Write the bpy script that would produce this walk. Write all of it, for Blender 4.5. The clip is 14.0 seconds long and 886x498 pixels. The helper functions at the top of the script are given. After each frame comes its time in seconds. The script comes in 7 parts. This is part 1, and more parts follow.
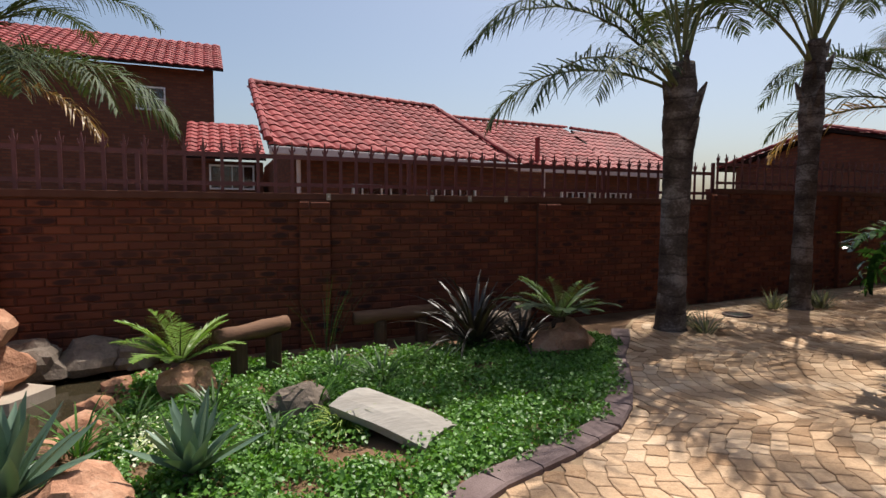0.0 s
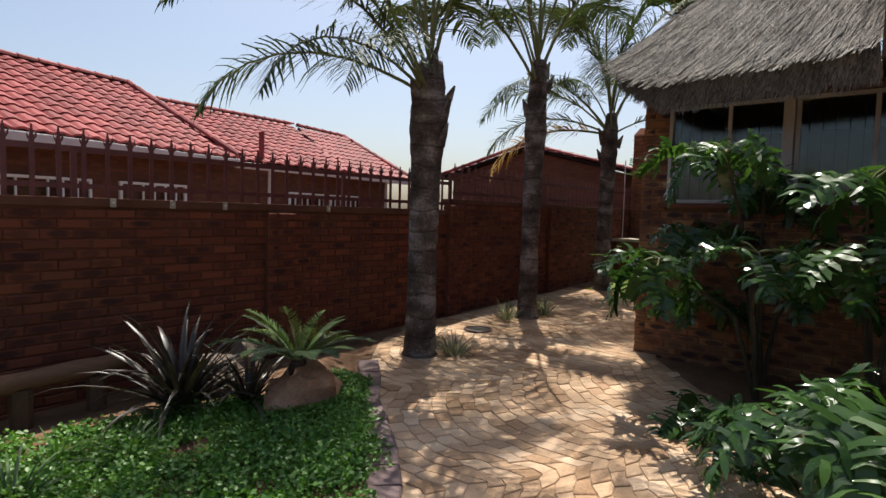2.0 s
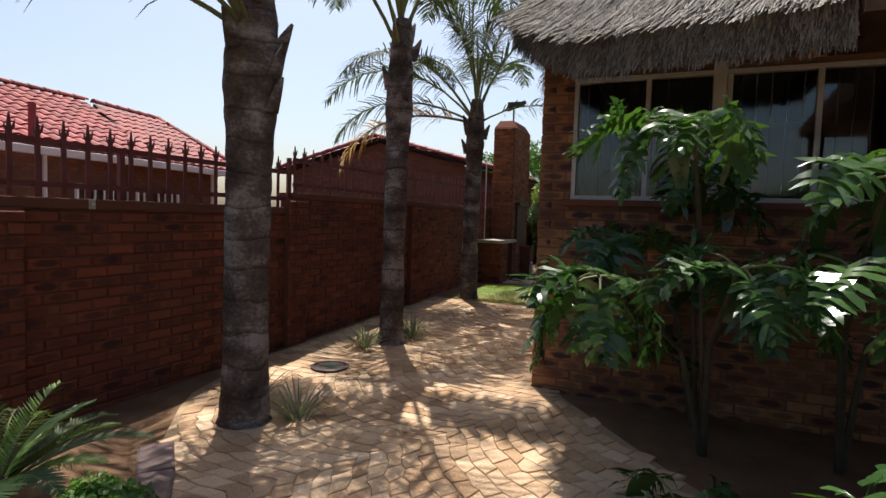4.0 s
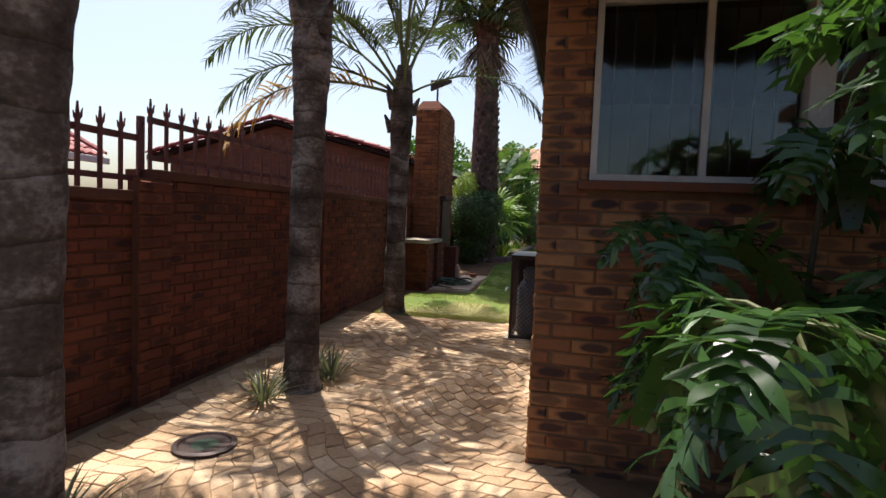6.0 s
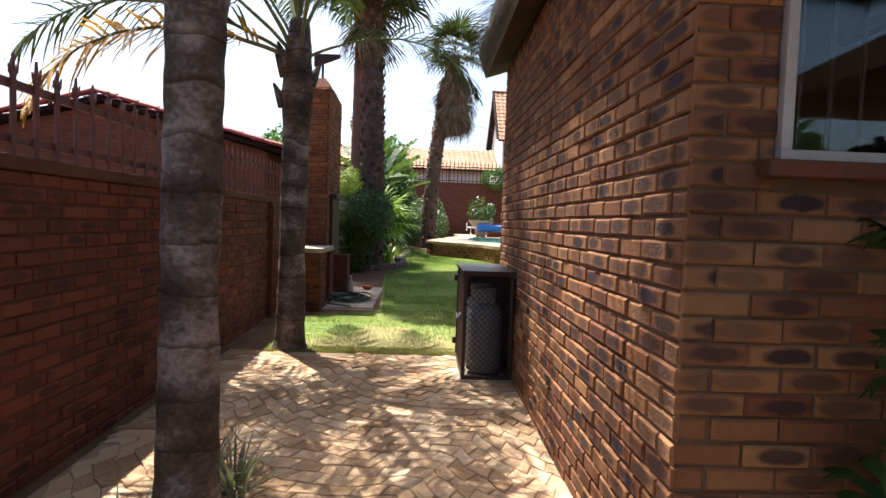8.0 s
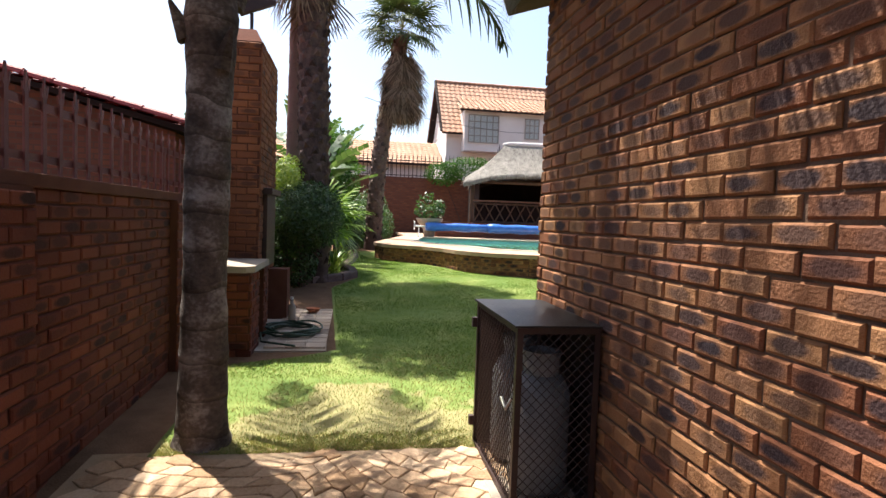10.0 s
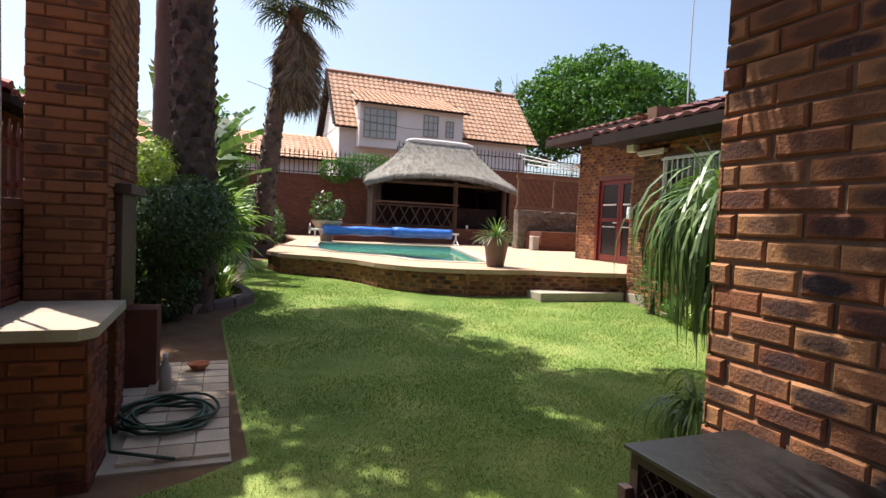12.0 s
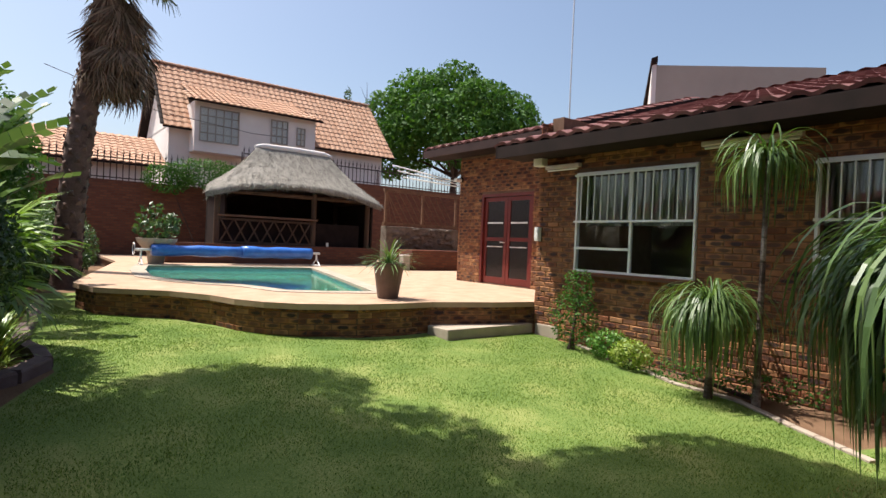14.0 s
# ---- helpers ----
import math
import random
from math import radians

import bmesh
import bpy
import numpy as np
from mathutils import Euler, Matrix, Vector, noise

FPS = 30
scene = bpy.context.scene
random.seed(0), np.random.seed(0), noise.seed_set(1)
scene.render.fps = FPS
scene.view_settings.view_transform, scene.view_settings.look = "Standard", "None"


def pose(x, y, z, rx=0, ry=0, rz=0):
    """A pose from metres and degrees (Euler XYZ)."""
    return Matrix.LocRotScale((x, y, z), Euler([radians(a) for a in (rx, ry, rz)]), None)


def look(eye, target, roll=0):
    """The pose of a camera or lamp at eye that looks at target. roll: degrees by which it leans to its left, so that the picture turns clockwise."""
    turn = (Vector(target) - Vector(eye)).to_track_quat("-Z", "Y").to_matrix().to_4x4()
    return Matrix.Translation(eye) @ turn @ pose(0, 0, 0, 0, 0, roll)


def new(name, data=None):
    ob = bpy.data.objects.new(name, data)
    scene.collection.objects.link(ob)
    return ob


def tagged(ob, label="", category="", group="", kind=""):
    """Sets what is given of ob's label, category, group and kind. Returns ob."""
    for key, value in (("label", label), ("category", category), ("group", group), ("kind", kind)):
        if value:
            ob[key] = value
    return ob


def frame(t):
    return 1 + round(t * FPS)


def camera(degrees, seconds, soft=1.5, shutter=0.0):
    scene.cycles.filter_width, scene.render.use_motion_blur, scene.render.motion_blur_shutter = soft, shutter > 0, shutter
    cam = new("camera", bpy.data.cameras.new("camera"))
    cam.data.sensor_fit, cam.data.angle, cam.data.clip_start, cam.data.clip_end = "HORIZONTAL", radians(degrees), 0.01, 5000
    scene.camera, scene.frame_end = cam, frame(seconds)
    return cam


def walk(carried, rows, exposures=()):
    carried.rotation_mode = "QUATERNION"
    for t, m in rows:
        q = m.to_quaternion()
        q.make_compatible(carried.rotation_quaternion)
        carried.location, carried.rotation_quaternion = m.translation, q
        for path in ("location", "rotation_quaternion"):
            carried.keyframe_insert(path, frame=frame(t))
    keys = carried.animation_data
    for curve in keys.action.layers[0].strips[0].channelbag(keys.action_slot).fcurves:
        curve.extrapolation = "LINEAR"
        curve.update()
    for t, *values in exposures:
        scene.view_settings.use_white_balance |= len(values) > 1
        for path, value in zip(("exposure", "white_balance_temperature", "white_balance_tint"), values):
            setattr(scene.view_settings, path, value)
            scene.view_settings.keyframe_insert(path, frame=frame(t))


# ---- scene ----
cam = camera(77.1, 14.0)
METRES, EYE, TILT, LEAN, TURN = 12.6, 1.5, 0.0, 0.0, -22.7
ROWS = [
    (0.0, 0.0, 0.0, 0.0, 0.02, -4.16, -0.32),
    (0.5, -0.0022, 0.0149, 0.004, -7.23, -4.07, -0.87),
    (1.0, -0.0013, 0.0358, 0.0053, -15.64, -4.03, -1.27),
    (1.5, 0.0028, 0.0623, 0.0078, -21.72, -3.91, -1.5),
    (2.0, 0.0102, 0.0916, 0.0091, -27.8, -3.76, -1.66),
    (2.5, 0.0239, 0.1205, 0.0092, -33.51, -3.64, -1.74),
    (3.0, 0.038, 0.1492, 0.0099, -37.3, -3.58, -1.81),
    (3.5, 0.0553, 0.1778, 0.0098, -40.74, -3.5, -1.81),
    (6.0, 0.1554, 0.3218, 0.0041, -54.17, -3.27, -2.29),
    (6.5, 0.1736, 0.3529, 0.0035, -57.55, -3.14, -2.27),
    (7.0, 0.1905, 0.3842, 0.0036, -61.38, -3.01, -2.17),
    (7.5, 0.2091, 0.4121, 0.0037, -66.08, -2.78, -2.12),
    (8.0, 0.2325, 0.439, 0.0047, -69.42, -2.68, -1.99),
    (10.5, 0.4111, 0.5546, 0.0134, -78.73, -2.95, -2.15),
    (11.0, 0.4491, 0.5765, 0.0147, -81.77, -2.9, -2.25),
    (11.5, 0.485, 0.5996, 0.0178, -84.93, -2.78, -2.39),
    (12.0, 0.5195, 0.6202, 0.0211, -88.56, -2.56, -2.55),
    (12.5, 0.5539, 0.6358, 0.0258, -92.56, -1.96, -2.59),
    (13.0, 0.5896, 0.65, 0.0276, -97.49, -1.29, -2.46),
    (13.5, 0.6247, 0.661, 0.0292, -102.0, -0.79, -2.42),
    (14.0, 0.6618, 0.6726, 0.0315, -104.8, -0.55, -2.37),
]
walk(cam, [(t, pose(0, 0, EYE, TILT, LEAN, TURN) @ pose(METRES * x, METRES * y, METRES * z, 90 + pitch, roll, yaw)) for t, x, y, z, yaw, pitch, roll in ROWS], [(0.0, 0.33), (1.5, 0.46), (3.0, 0.66), (6.5, 1.02), (8.0, 1.46), (10.5, 1.34), (11.5, 1.2), (12.5, 1.0), (14.0, 0.78)])

# ---- world, sun and exposure ----
SUN_EL, SUN_AZ = 64.5, radians(34.0)
SUN_DIR = Vector((math.cos(SUN_AZ) * math.cos(radians(SUN_EL)), math.sin(SUN_AZ) * math.cos(radians(SUN_EL)), math.sin(radians(SUN_EL))))
world = bpy.data.worlds.new("sky")
scene.world = world
world.use_nodes = True
_wt = world.node_tree
_sky = _wt.nodes.new("ShaderNodeTexSky")
_sky.sky_type = "NISHITA"
_sky.sun_disc = False
_sky.sun_elevation = radians(SUN_EL)
_sky.sun_rotation = math.pi / 2 - SUN_AZ
_sky.air_density, _sky.dust_density, _sky.ozone_density = 1.0, 3.0, 1.0
_bg = _wt.nodes["Background"]
_bg.inputs["Strength"].default_value = 0.105
_wt.links.new(_sky.outputs["Color"], _bg.inputs["Color"])
_sl = bpy.data.lights.new("sun", "SUN")
_sl.energy, _sl.angle, _sl.color = 5.0, radians(0.55), (1.0, 0.95, 0.87)
sun = new("sun", _sl)
sun.matrix_world = look(SUN_DIR * 60, (0, 0, 0))


# ---- materials ----
def mat(name, rough=0.8, metal=0.0):
    m = bpy.data.materials.new(name)
    m.use_nodes = True
    b = m.node_tree.nodes["Principled BSDF"]
    b.inputs["Roughness"].default_value = rough
    b.inputs["Metallic"].default_value = metal
    b.inputs["Specular IOR Level"].default_value = 0.5 if rough < 0.6 else 0.18
    return m, m.node_tree, b


def node(nt, kind, **props):
    n = nt.nodes.new(kind)
    for k, v in props.items():
        n.inputs[k].default_value = v
    return n


def math_node(nt, op, a, b=None):
    n = nt.nodes.new("ShaderNodeMath")
    n.operation = op
    for i, v in enumerate((a, b)):
        if v is None:
            continue
        if isinstance(v, (int, float)):
            n.inputs[i].default_value = v
        else:
            nt.links.new(v, n.inputs[i])
    return n.outputs[0]


def ramp(nt, fac, stops):
    n = nt.nodes.new("ShaderNodeValToRGB")
    el = n.color_ramp.elements
    while len(el) < len(stops):
        el.new(0.5)
    for e, (p, c) in zip(el, stops):
        e.position, e.color = p, (*c, 1)
    nt.links.new(fac, n.inputs[0])
    return n.outputs[0]


def mixc(nt, fac, a, b, mode="MIX"):
    n = nt.nodes.new("ShaderNodeMix")
    n.data_type, n.blend_type = "RGBA", mode
    for i, v in ((0, fac), (6, a), (7, b)):
        if isinstance(v, (int, float)):
            n.inputs[i].default_value = v
        elif isinstance(v, tuple):
            n.inputs[i].default_value = (*v, 1)
        else:
            nt.links.new(v, n.inputs[i])
    return n.outputs[2]


def coords(nt, which="Object", scale=(1, 1, 1)):
    """Coordinates in metres: Object, or Position for shared meshes."""
    if which == "Position":
        src = nt.nodes.new("ShaderNodeNewGeometry").outputs["Position"]
    else:
        src = nt.nodes.new("ShaderNodeTexCoord").outputs[which]
    mp = nt.nodes.new("ShaderNodeMapping")
    mp.inputs["Scale"].default_value = scale
    nt.links.new(src, mp.inputs[0])
    return mp.outputs[0]


def noise_out(nt, co, scale, detail=4.0, rough=0.55):
    n = node(nt, "ShaderNodeTexNoise", Scale=scale, Detail=detail, Roughness=rough)
    nt.links.new(co, n.inputs["Vector"])
    return n.outputs["Fac"]


def bump(nt, b, height, strength=0.3, dist=0.01):
    n = node(nt, "ShaderNodeBump", Strength=strength, Distance=dist)
    nt.links.new(height, n.inputs["Height"])
    nt.links.new(n.outputs[0], b.inputs["Normal"])


def rand_out(nt):
    """One random value a piece, for pieces of their own and for joined ones."""
    a = nt.nodes.new("ShaderNodeObjectInfo").outputs["Random"]
    g = nt.nodes.new("ShaderNodeNewGeometry").outputs["Random Per Island"]
    s = math_node(nt, "ADD", math_node(nt, "MULTIPLY", a, 7.31), g)
    return math_node(nt, "FRACT", s)


def surface(name, c1, c2, scale=3.0, fine=60.0, rough=0.8, metal=0.0, bump_s=0.3, piece=0.0, which="Position", stretch=(1, 1, 1), c3=None):
    """Two-scale mottled surface; piece: how far single pieces differ."""
    m, nt, b = mat(name, rough, metal)
    co = coords(nt, which, stretch)
    big = noise_out(nt, co, scale, 3)
    sm = noise_out(nt, co, fine, 3)
    f = math_node(nt, "ADD", math_node(nt, "MULTIPLY", big, 0.65), math_node(nt, "MULTIPLY", sm, 0.35))
    if piece:
        f = math_node(nt, "ADD", f, math_node(nt, "MULTIPLY", math_node(nt, "SUBTRACT", rand_out(nt), 0.5), piece))
    stops = [(0.3, c1), (0.7, c2)]
    if c3:
        stops = [(0.25, c1), (0.55, c2), (0.8, c3)]
    nt.links.new(ramp(nt, f, stops), b.inputs["Base Color"])
    nt.links.new(math_node(nt, "ADD", math_node(nt, "MULTIPLY", sm, 0.25), rough - 0.12), b.inputs["Roughness"])
    if bump_s:
        bump(nt, b, sm, bump_s)
    return m


def leaf_mat(name, c1, c2, rough=0.45, piece=1.0, trans=0.25):
    m, nt, b = mat(name, rough)
    f = math_node(nt, "ADD", math_node(nt, "MULTIPLY", noise_out(nt, coords(nt, "Position"), 1.7, 2), 0.5),
                  math_node(nt, "MULTIPLY", rand_out(nt), 0.5 * piece))
    col = ramp(nt, f, [(0.25, c1), (0.75, c2)])
    nt.links.new(col, b.inputs["Base Color"])
    tr = nt.nodes.new("ShaderNodeBsdfTranslucent")
    nt.links.new(mixc(nt, 1.0, col, (1.5, 1.6, 0.7), "MULTIPLY"), tr.inputs["Color"])
    mx = nt.nodes.new("ShaderNodeMixShader")
    mx.inputs[0].default_value = trans
    nt.links.new(b.outputs[0], mx.inputs[1])
    nt.links.new(tr.outputs[0], mx.inputs[2])
    nt.links.new(mx.outputs[0], nt.nodes["Material Output"].inputs["Surface"])
    return m


def brick_mat(name, ca, cb, flash, flash_rate):
    """Fired clay brick with a flashed dark heart on some; the map on each brick runs from 0 to 1."""
    m, nt, b = mat(name, 0.85)
    r = rand_out(nt)
    r2 = math_node(nt, "FRACT", math_node(nt, "MULTIPLY", r, 13.7))
    r3 = math_node(nt, "FRACT", math_node(nt, "MULTIPLY", r, 41.3))
    pos = coords(nt, "Position")
    fine = noise_out(nt, pos, 90, 4)
    mid = noise_out(nt, pos, 14, 3)
    base = mixc(nt, r, ca, cb)
    base = mixc(nt, math_node(nt, "MULTIPLY", mid, 0.5), base, (0.14, 0.055, 0.03))
    stain = ramp(nt, noise_out(nt, pos, 1.1, 3), [(0.42, (0, 0, 0)), (0.72, (1, 1, 1))])
    base = mixc(nt, math_node(nt, "MULTIPLY", stain, 0.45), base, (0.085, 0.04, 0.027))
    uv = nt.nodes.new("ShaderNodeUVMap").outputs[0]
    vm = nt.nodes.new("ShaderNodeVectorMath")
    vm.operation = "SUBTRACT"
    nt.links.new(uv, vm.inputs[0])
    cx = nt.nodes.new("ShaderNodeCombineXYZ")
    nt.links.new(math_node(nt, "ADD", math_node(nt, "MULTIPLY", r3, 0.3), 0.35), cx.inputs[0])
    cx.inputs[1].default_value = 0.5
    nt.links.new(cx.outputs[0], vm.inputs[1])
    ln = nt.nodes.new("ShaderNodeVectorMath")
    ln.operation = "LENGTH"
    nt.links.new(vm.outputs[0], ln.inputs[0])
    d = math_node(nt, "ADD", ln.outputs["Value"], math_node(nt, "MULTIPLY", math_node(nt, "SUBTRACT", mid, 0.5), 0.45))
    heart = ramp(nt, d, [(0.28, (1, 1, 1)), (0.47, (0, 0, 0))])
    on = math_node(nt, "MULTIPLY", math_node(nt, "LESS_THAN", r2, flash_rate), heart)
    on = math_node(nt, "MULTIPLY", on, math_node(nt, "ADD", math_node(nt, "MULTIPLY", r3, 0.6), 0.35))
    col = mixc(nt, on, base, flash)
    nt.links.new(col, b.inputs["Base Color"])
    bump(nt, b, math_node(nt, "ADD", fine, mid), 0.8, 0.006)
    return m


M = {}
M["brick"] = brick_mat("flashed_brick", (0.47, 0.235, 0.105), (0.235, 0.085, 0.042), (0.026, 0.021, 0.028), 0.86)
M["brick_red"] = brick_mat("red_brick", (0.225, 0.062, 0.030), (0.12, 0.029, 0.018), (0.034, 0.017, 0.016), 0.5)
M["brick_plain"] = brick_mat("plain_brick", (0.33, 0.135, 0.062), (0.20, 0.075, 0.04), (0.07, 0.035, 0.028), 0.3)
M["mortar"] = surface("mortar", (0.11, 0.065, 0.042), (0.20, 0.125, 0.085), 5, 120, 0.95)
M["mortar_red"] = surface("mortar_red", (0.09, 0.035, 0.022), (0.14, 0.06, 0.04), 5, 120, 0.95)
M["soil"] = surface("soil", (0.10, 0.055, 0.03), (0.21, 0.125, 0.075), 4, 90, 0.95, bump_s=0.6)
M["far_ground"] = surface("far_ground", (0.10, 0.09, 0.04), (0.20, 0.15, 0.08), 0.6, 8, 0.95)
_m, _nt, _b = mat("turf", 0.92)
_co = coords(_nt, "Position")
_fine, _big = noise_out(_nt, _co, 75, 4), noise_out(_nt, _co, 1.6, 4)
_grn = ramp(_nt, math_node(_nt, "ADD", math_node(_nt, "MULTIPLY", _fine, 0.45), math_node(_nt, "MULTIPLY", _big, 0.55)), [(0.30, (0.065, 0.12, 0.024)), (0.50, (0.14, 0.20, 0.048)), (0.66, (0.27, 0.285, 0.095))])
_vd = _nt.nodes.new("ShaderNodeVectorMath")
_vd.operation = "DISTANCE"
_nt.links.new(_co, _vd.inputs[0])
_vd.inputs[1].default_value = (10.3, 4.3, 0.3)
_worn = ramp(_nt, math_node(_nt, "ADD", _vd.outputs["Value"], math_node(_nt, "MULTIPLY", math_node(_nt, "SUBTRACT", _big, 0.5), 2.2)), [(0.9, (1, 1, 1)), (1.9, (0, 0, 0))])
_nt.links.new(mixc(_nt, math_node(_nt, "MULTIPLY", _worn, 0.65), _grn, (0.34, 0.27, 0.14)), _b.inputs["Base Color"])
bump(_nt, _b, _fine, 0.35)
M["turf"] = _m
M["sand"] = surface("joint_sand", (0.26, 0.175, 0.105), (0.42, 0.31, 0.20), 6, 150, 0.95)
M["cobble"] = surface("cobble", (0.30, 0.18, 0.10), (0.52, 0.355, 0.225), 1.6, 50, 0.88, bump_s=0.6, piece=0.34, c3=(0.64, 0.485, 0.345))
M["paver"] = surface("paver", (0.36, 0.27, 0.20), (0.56, 0.46, 0.36), 3, 70, 0.85, piece=0.4)
M["deckstone"] = surface("deck_paving", (0.35, 0.225, 0.15), (0.50, 0.35, 0.25), 3, 60, 0.85)
M["kerb"] = surface("kerb", (0.11, 0.075, 0.07), (0.22, 0.16, 0.15), 5, 80, 0.85)
M["roof_red"] = surface("red_tile", (0.19, 0.034, 0.032), (0.31, 0.064, 0.06), 1.5, 40, 0.62, piece=0.45)
M["roof_orange"] = surface("orange_tile", (0.40, 0.225, 0.145), (0.50, 0.31, 0.215), 1.2, 30, 0.8, piece=0.2)
M["roof_brown"] = surface("brown_tile", (0.13, 0.052, 0.048), (0.21, 0.098, 0.088), 2, 40, 0.7, piece=0.5)
M["thatch"] = surface("thatch", (0.105, 0.093, 0.08), (0.31, 0.285, 0.25), 6, 70, 0.95, bump_s=1.0, stretch=(1, 1, 0.25), piece=0.5)
M["plaster"] = surface("white_plaster", (0.66, 0.60, 0.57), (0.80, 0.75, 0.72), 0.8, 40, 0.85, bump_s=0.1)
M["plaster_grey"] = surface("beige_plaster", (0.33, 0.29, 0.25), (0.42, 0.37, 0.32), 0.8, 40, 0.9, bump_s=0.1)
M["white_paint"] = surface("white_paint", (0.66, 0.65, 0.63), (0.82, 0.81, 0.79), 4, 90, 0.45, bump_s=0.05)
M["gutter"] = surface("gutter_paint", (0.52, 0.43, 0.42), (0.66, 0.58, 0.56), 4, 60, 0.5, bump_s=0.05)
M["iron"] = surface("dark_iron", (0.025, 0.014, 0.013), (0.06, 0.03, 0.026), 9, 120, 0.5, 0.3, bump_s=0.15)
M["iron_red"] = surface("oxide_red_iron", (0.09, 0.022, 0.02), (0.16, 0.045, 0.04), 9, 120, 0.5, bump_s=0.15)
M["fascia_brown"] = surface("brown_fascia", (0.03, 0.017, 0.016), (0.055, 0.03, 0.028), 3, 50, 0.7, bump_s=0.1)
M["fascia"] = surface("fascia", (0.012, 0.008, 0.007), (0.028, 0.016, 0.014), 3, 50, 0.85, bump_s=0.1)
M["door_red"] = surface("maroon_door", (0.11, 0.014, 0.012), (0.17, 0.028, 0.022), 3, 60, 0.35, bump_s=0.05)
M["wood_dark"] = surface("dark_timber", (0.045, 0.025, 0.016), (0.12, 0.07, 0.045), 4, 60, 0.8, stretch=(1, 1, 0.2))
M["wood_grey"] = surface("weathered_timber", (0.20, 0.175, 0.15), (0.40, 0.37, 0.33), 3, 45, 0.85, stretch=(0.15, 1, 1), bump_s=0.6)
M["wood_warm"] = surface("warm_timber", (0.10, 0.052, 0.033), (0.21, 0.115, 0.07), 5, 45, 0.8, stretch=(0.2, 1, 1), bump_s=0.5)
M["rock"] = surface("red_sandstone", (0.22, 0.09, 0.05), (0.45, 0.24, 0.15), 5, 45, 0.9, bump_s=0.9, c3=(0.56, 0.40, 0.28))
M["rock_grey"] = surface("grey_stone", (0.09, 0.07, 0.055), (0.23, 0.18, 0.145), 5, 45, 0.9, bump_s=0.8)
_m, _nt, _b = mat("palm_bark", 0.9)
_co = coords(_nt, "Position", (1, 1, 1.3))
_big, _fine = noise_out(_nt, _co, 3.4, 3), noise_out(_nt, _co, 38, 4)
_col = ramp(_nt, math_node(_nt, "ADD", math_node(_nt, "MULTIPLY", _big, 0.72), math_node(_nt, "MULTIPLY", _fine, 0.28)), [(0.36, (0.045, 0.032, 0.026)), (0.50, (0.105, 0.08, 0.067)), (0.63, (0.28, 0.24, 0.22))])
_sz = _nt.nodes.new("ShaderNodeSeparateXYZ")
_nt.links.new(coords(_nt, "Position"), _sz.inputs[0])
_ph = math_node(_nt, "FRACT", math_node(_nt, "ADD", math_node(_nt, "MULTIPLY", _sz.outputs[2], 4.6), math_node(_nt, "MULTIPLY", noise_out(_nt, coords(_nt, "Position"), 2.0, 2), 0.9)))
_scar = ramp(_nt, _ph, [(0.0, (1, 1, 1)), (0.14, (0, 0, 0))])
_nt.links.new(mixc(_nt, math_node(_nt, "MULTIPLY", _scar, 0.7), _col, (0.028, 0.02, 0.017)), _b.inputs["Base Color"])
bump(_nt, _b, math_node(_nt, "SUBTRACT", _fine, math_node(_nt, "MULTIPLY", _scar, 0.9)), 0.9, 0.012)
M["bark"] = _m
M["bark_dark"] = surface("fan_palm_bark", (0.045, 0.03, 0.026), (0.15, 0.098, 0.08), 6, 40, 0.9, bump_s=0.8, piece=0.5)
M["stem_dark"] = surface("philodendron_stem", (0.03, 0.03, 0.02), (0.09, 0.075, 0.05), 8, 60, 0.8, bump_s=0.6)
# white frame paint with the shade under the eave mixed into its colour
M["frame_shaded"] = surface("shaded_white_paint", (0.34, 0.32, 0.30), (0.50, 0.47, 0.44), 5, 80, 0.6, bump_s=0.08)
M["black_steel"] = surface("black_steel", (0.006, 0.006, 0.007), (0.02, 0.018, 0.018), 6, 90, 0.42, 0.2, bump_s=0.12)
M["smoked_pane"] = surface("smoked_pane", (0.012, 0.007, 0.007), (0.02, 0.011, 0.011), 3, 60, 0.3, bump_s=0.0)
M["skirt"] = surface("dead_fronds", (0.10, 0.07, 0.045), (0.26, 0.19, 0.13), 3, 40, 0.95, piece=0.7)
M["concrete"] = surface("concrete", (0.30, 0.24, 0.19), (0.44, 0.37, 0.30), 3, 70, 0.9)
M["pot"] = surface("brown_pot", (0.10, 0.06, 0.045), (0.18, 0.11, 0.08), 4, 60, 0.55)
M["terracotta"] = surface("terracotta", (0.30, 0.10, 0.05), (0.42, 0.17, 0.10), 5, 60, 0.8)
M["cover"] = surface("blue_cover", (0.02, 0.10, 0.42), (0.05, 0.20, 0.62), 4, 70, 0.35, bump_s=0.4)
M["steel"] = surface("steel", (0.55, 0.53, 0.50), (0.72, 0.70, 0.68), 6, 90, 0.35, 0.8, bump_s=0.05)
M["hose"] = surface("green_hose", (0.012, 0.035, 0.02), (0.03, 0.07, 0.04), 8, 60, 0.45, bump_s=0.05)
M["cylinder"] = surface("grey_cylinder", (0.12, 0.12, 0.13), (0.22, 0.22, 0.23), 5, 60, 0.5, bump_s=0.1)
M["curtain"] = surface("curtain", (0.55, 0.53, 0.55), (0.72, 0.70, 0.72), 2, 30, 0.9, stretch=(8, 8, 0.3))
M["room_dark"] = surface("interior_wall", (0.22, 0.18, 0.15), (0.30, 0.25, 0.21), 1, 30, 0.9)
M["poolwall"] = surface("pool_plaster", (0.16, 0.40, 0.36), (0.26, 0.52, 0.47), 1.5, 30, 0.6, bump_s=0.05)
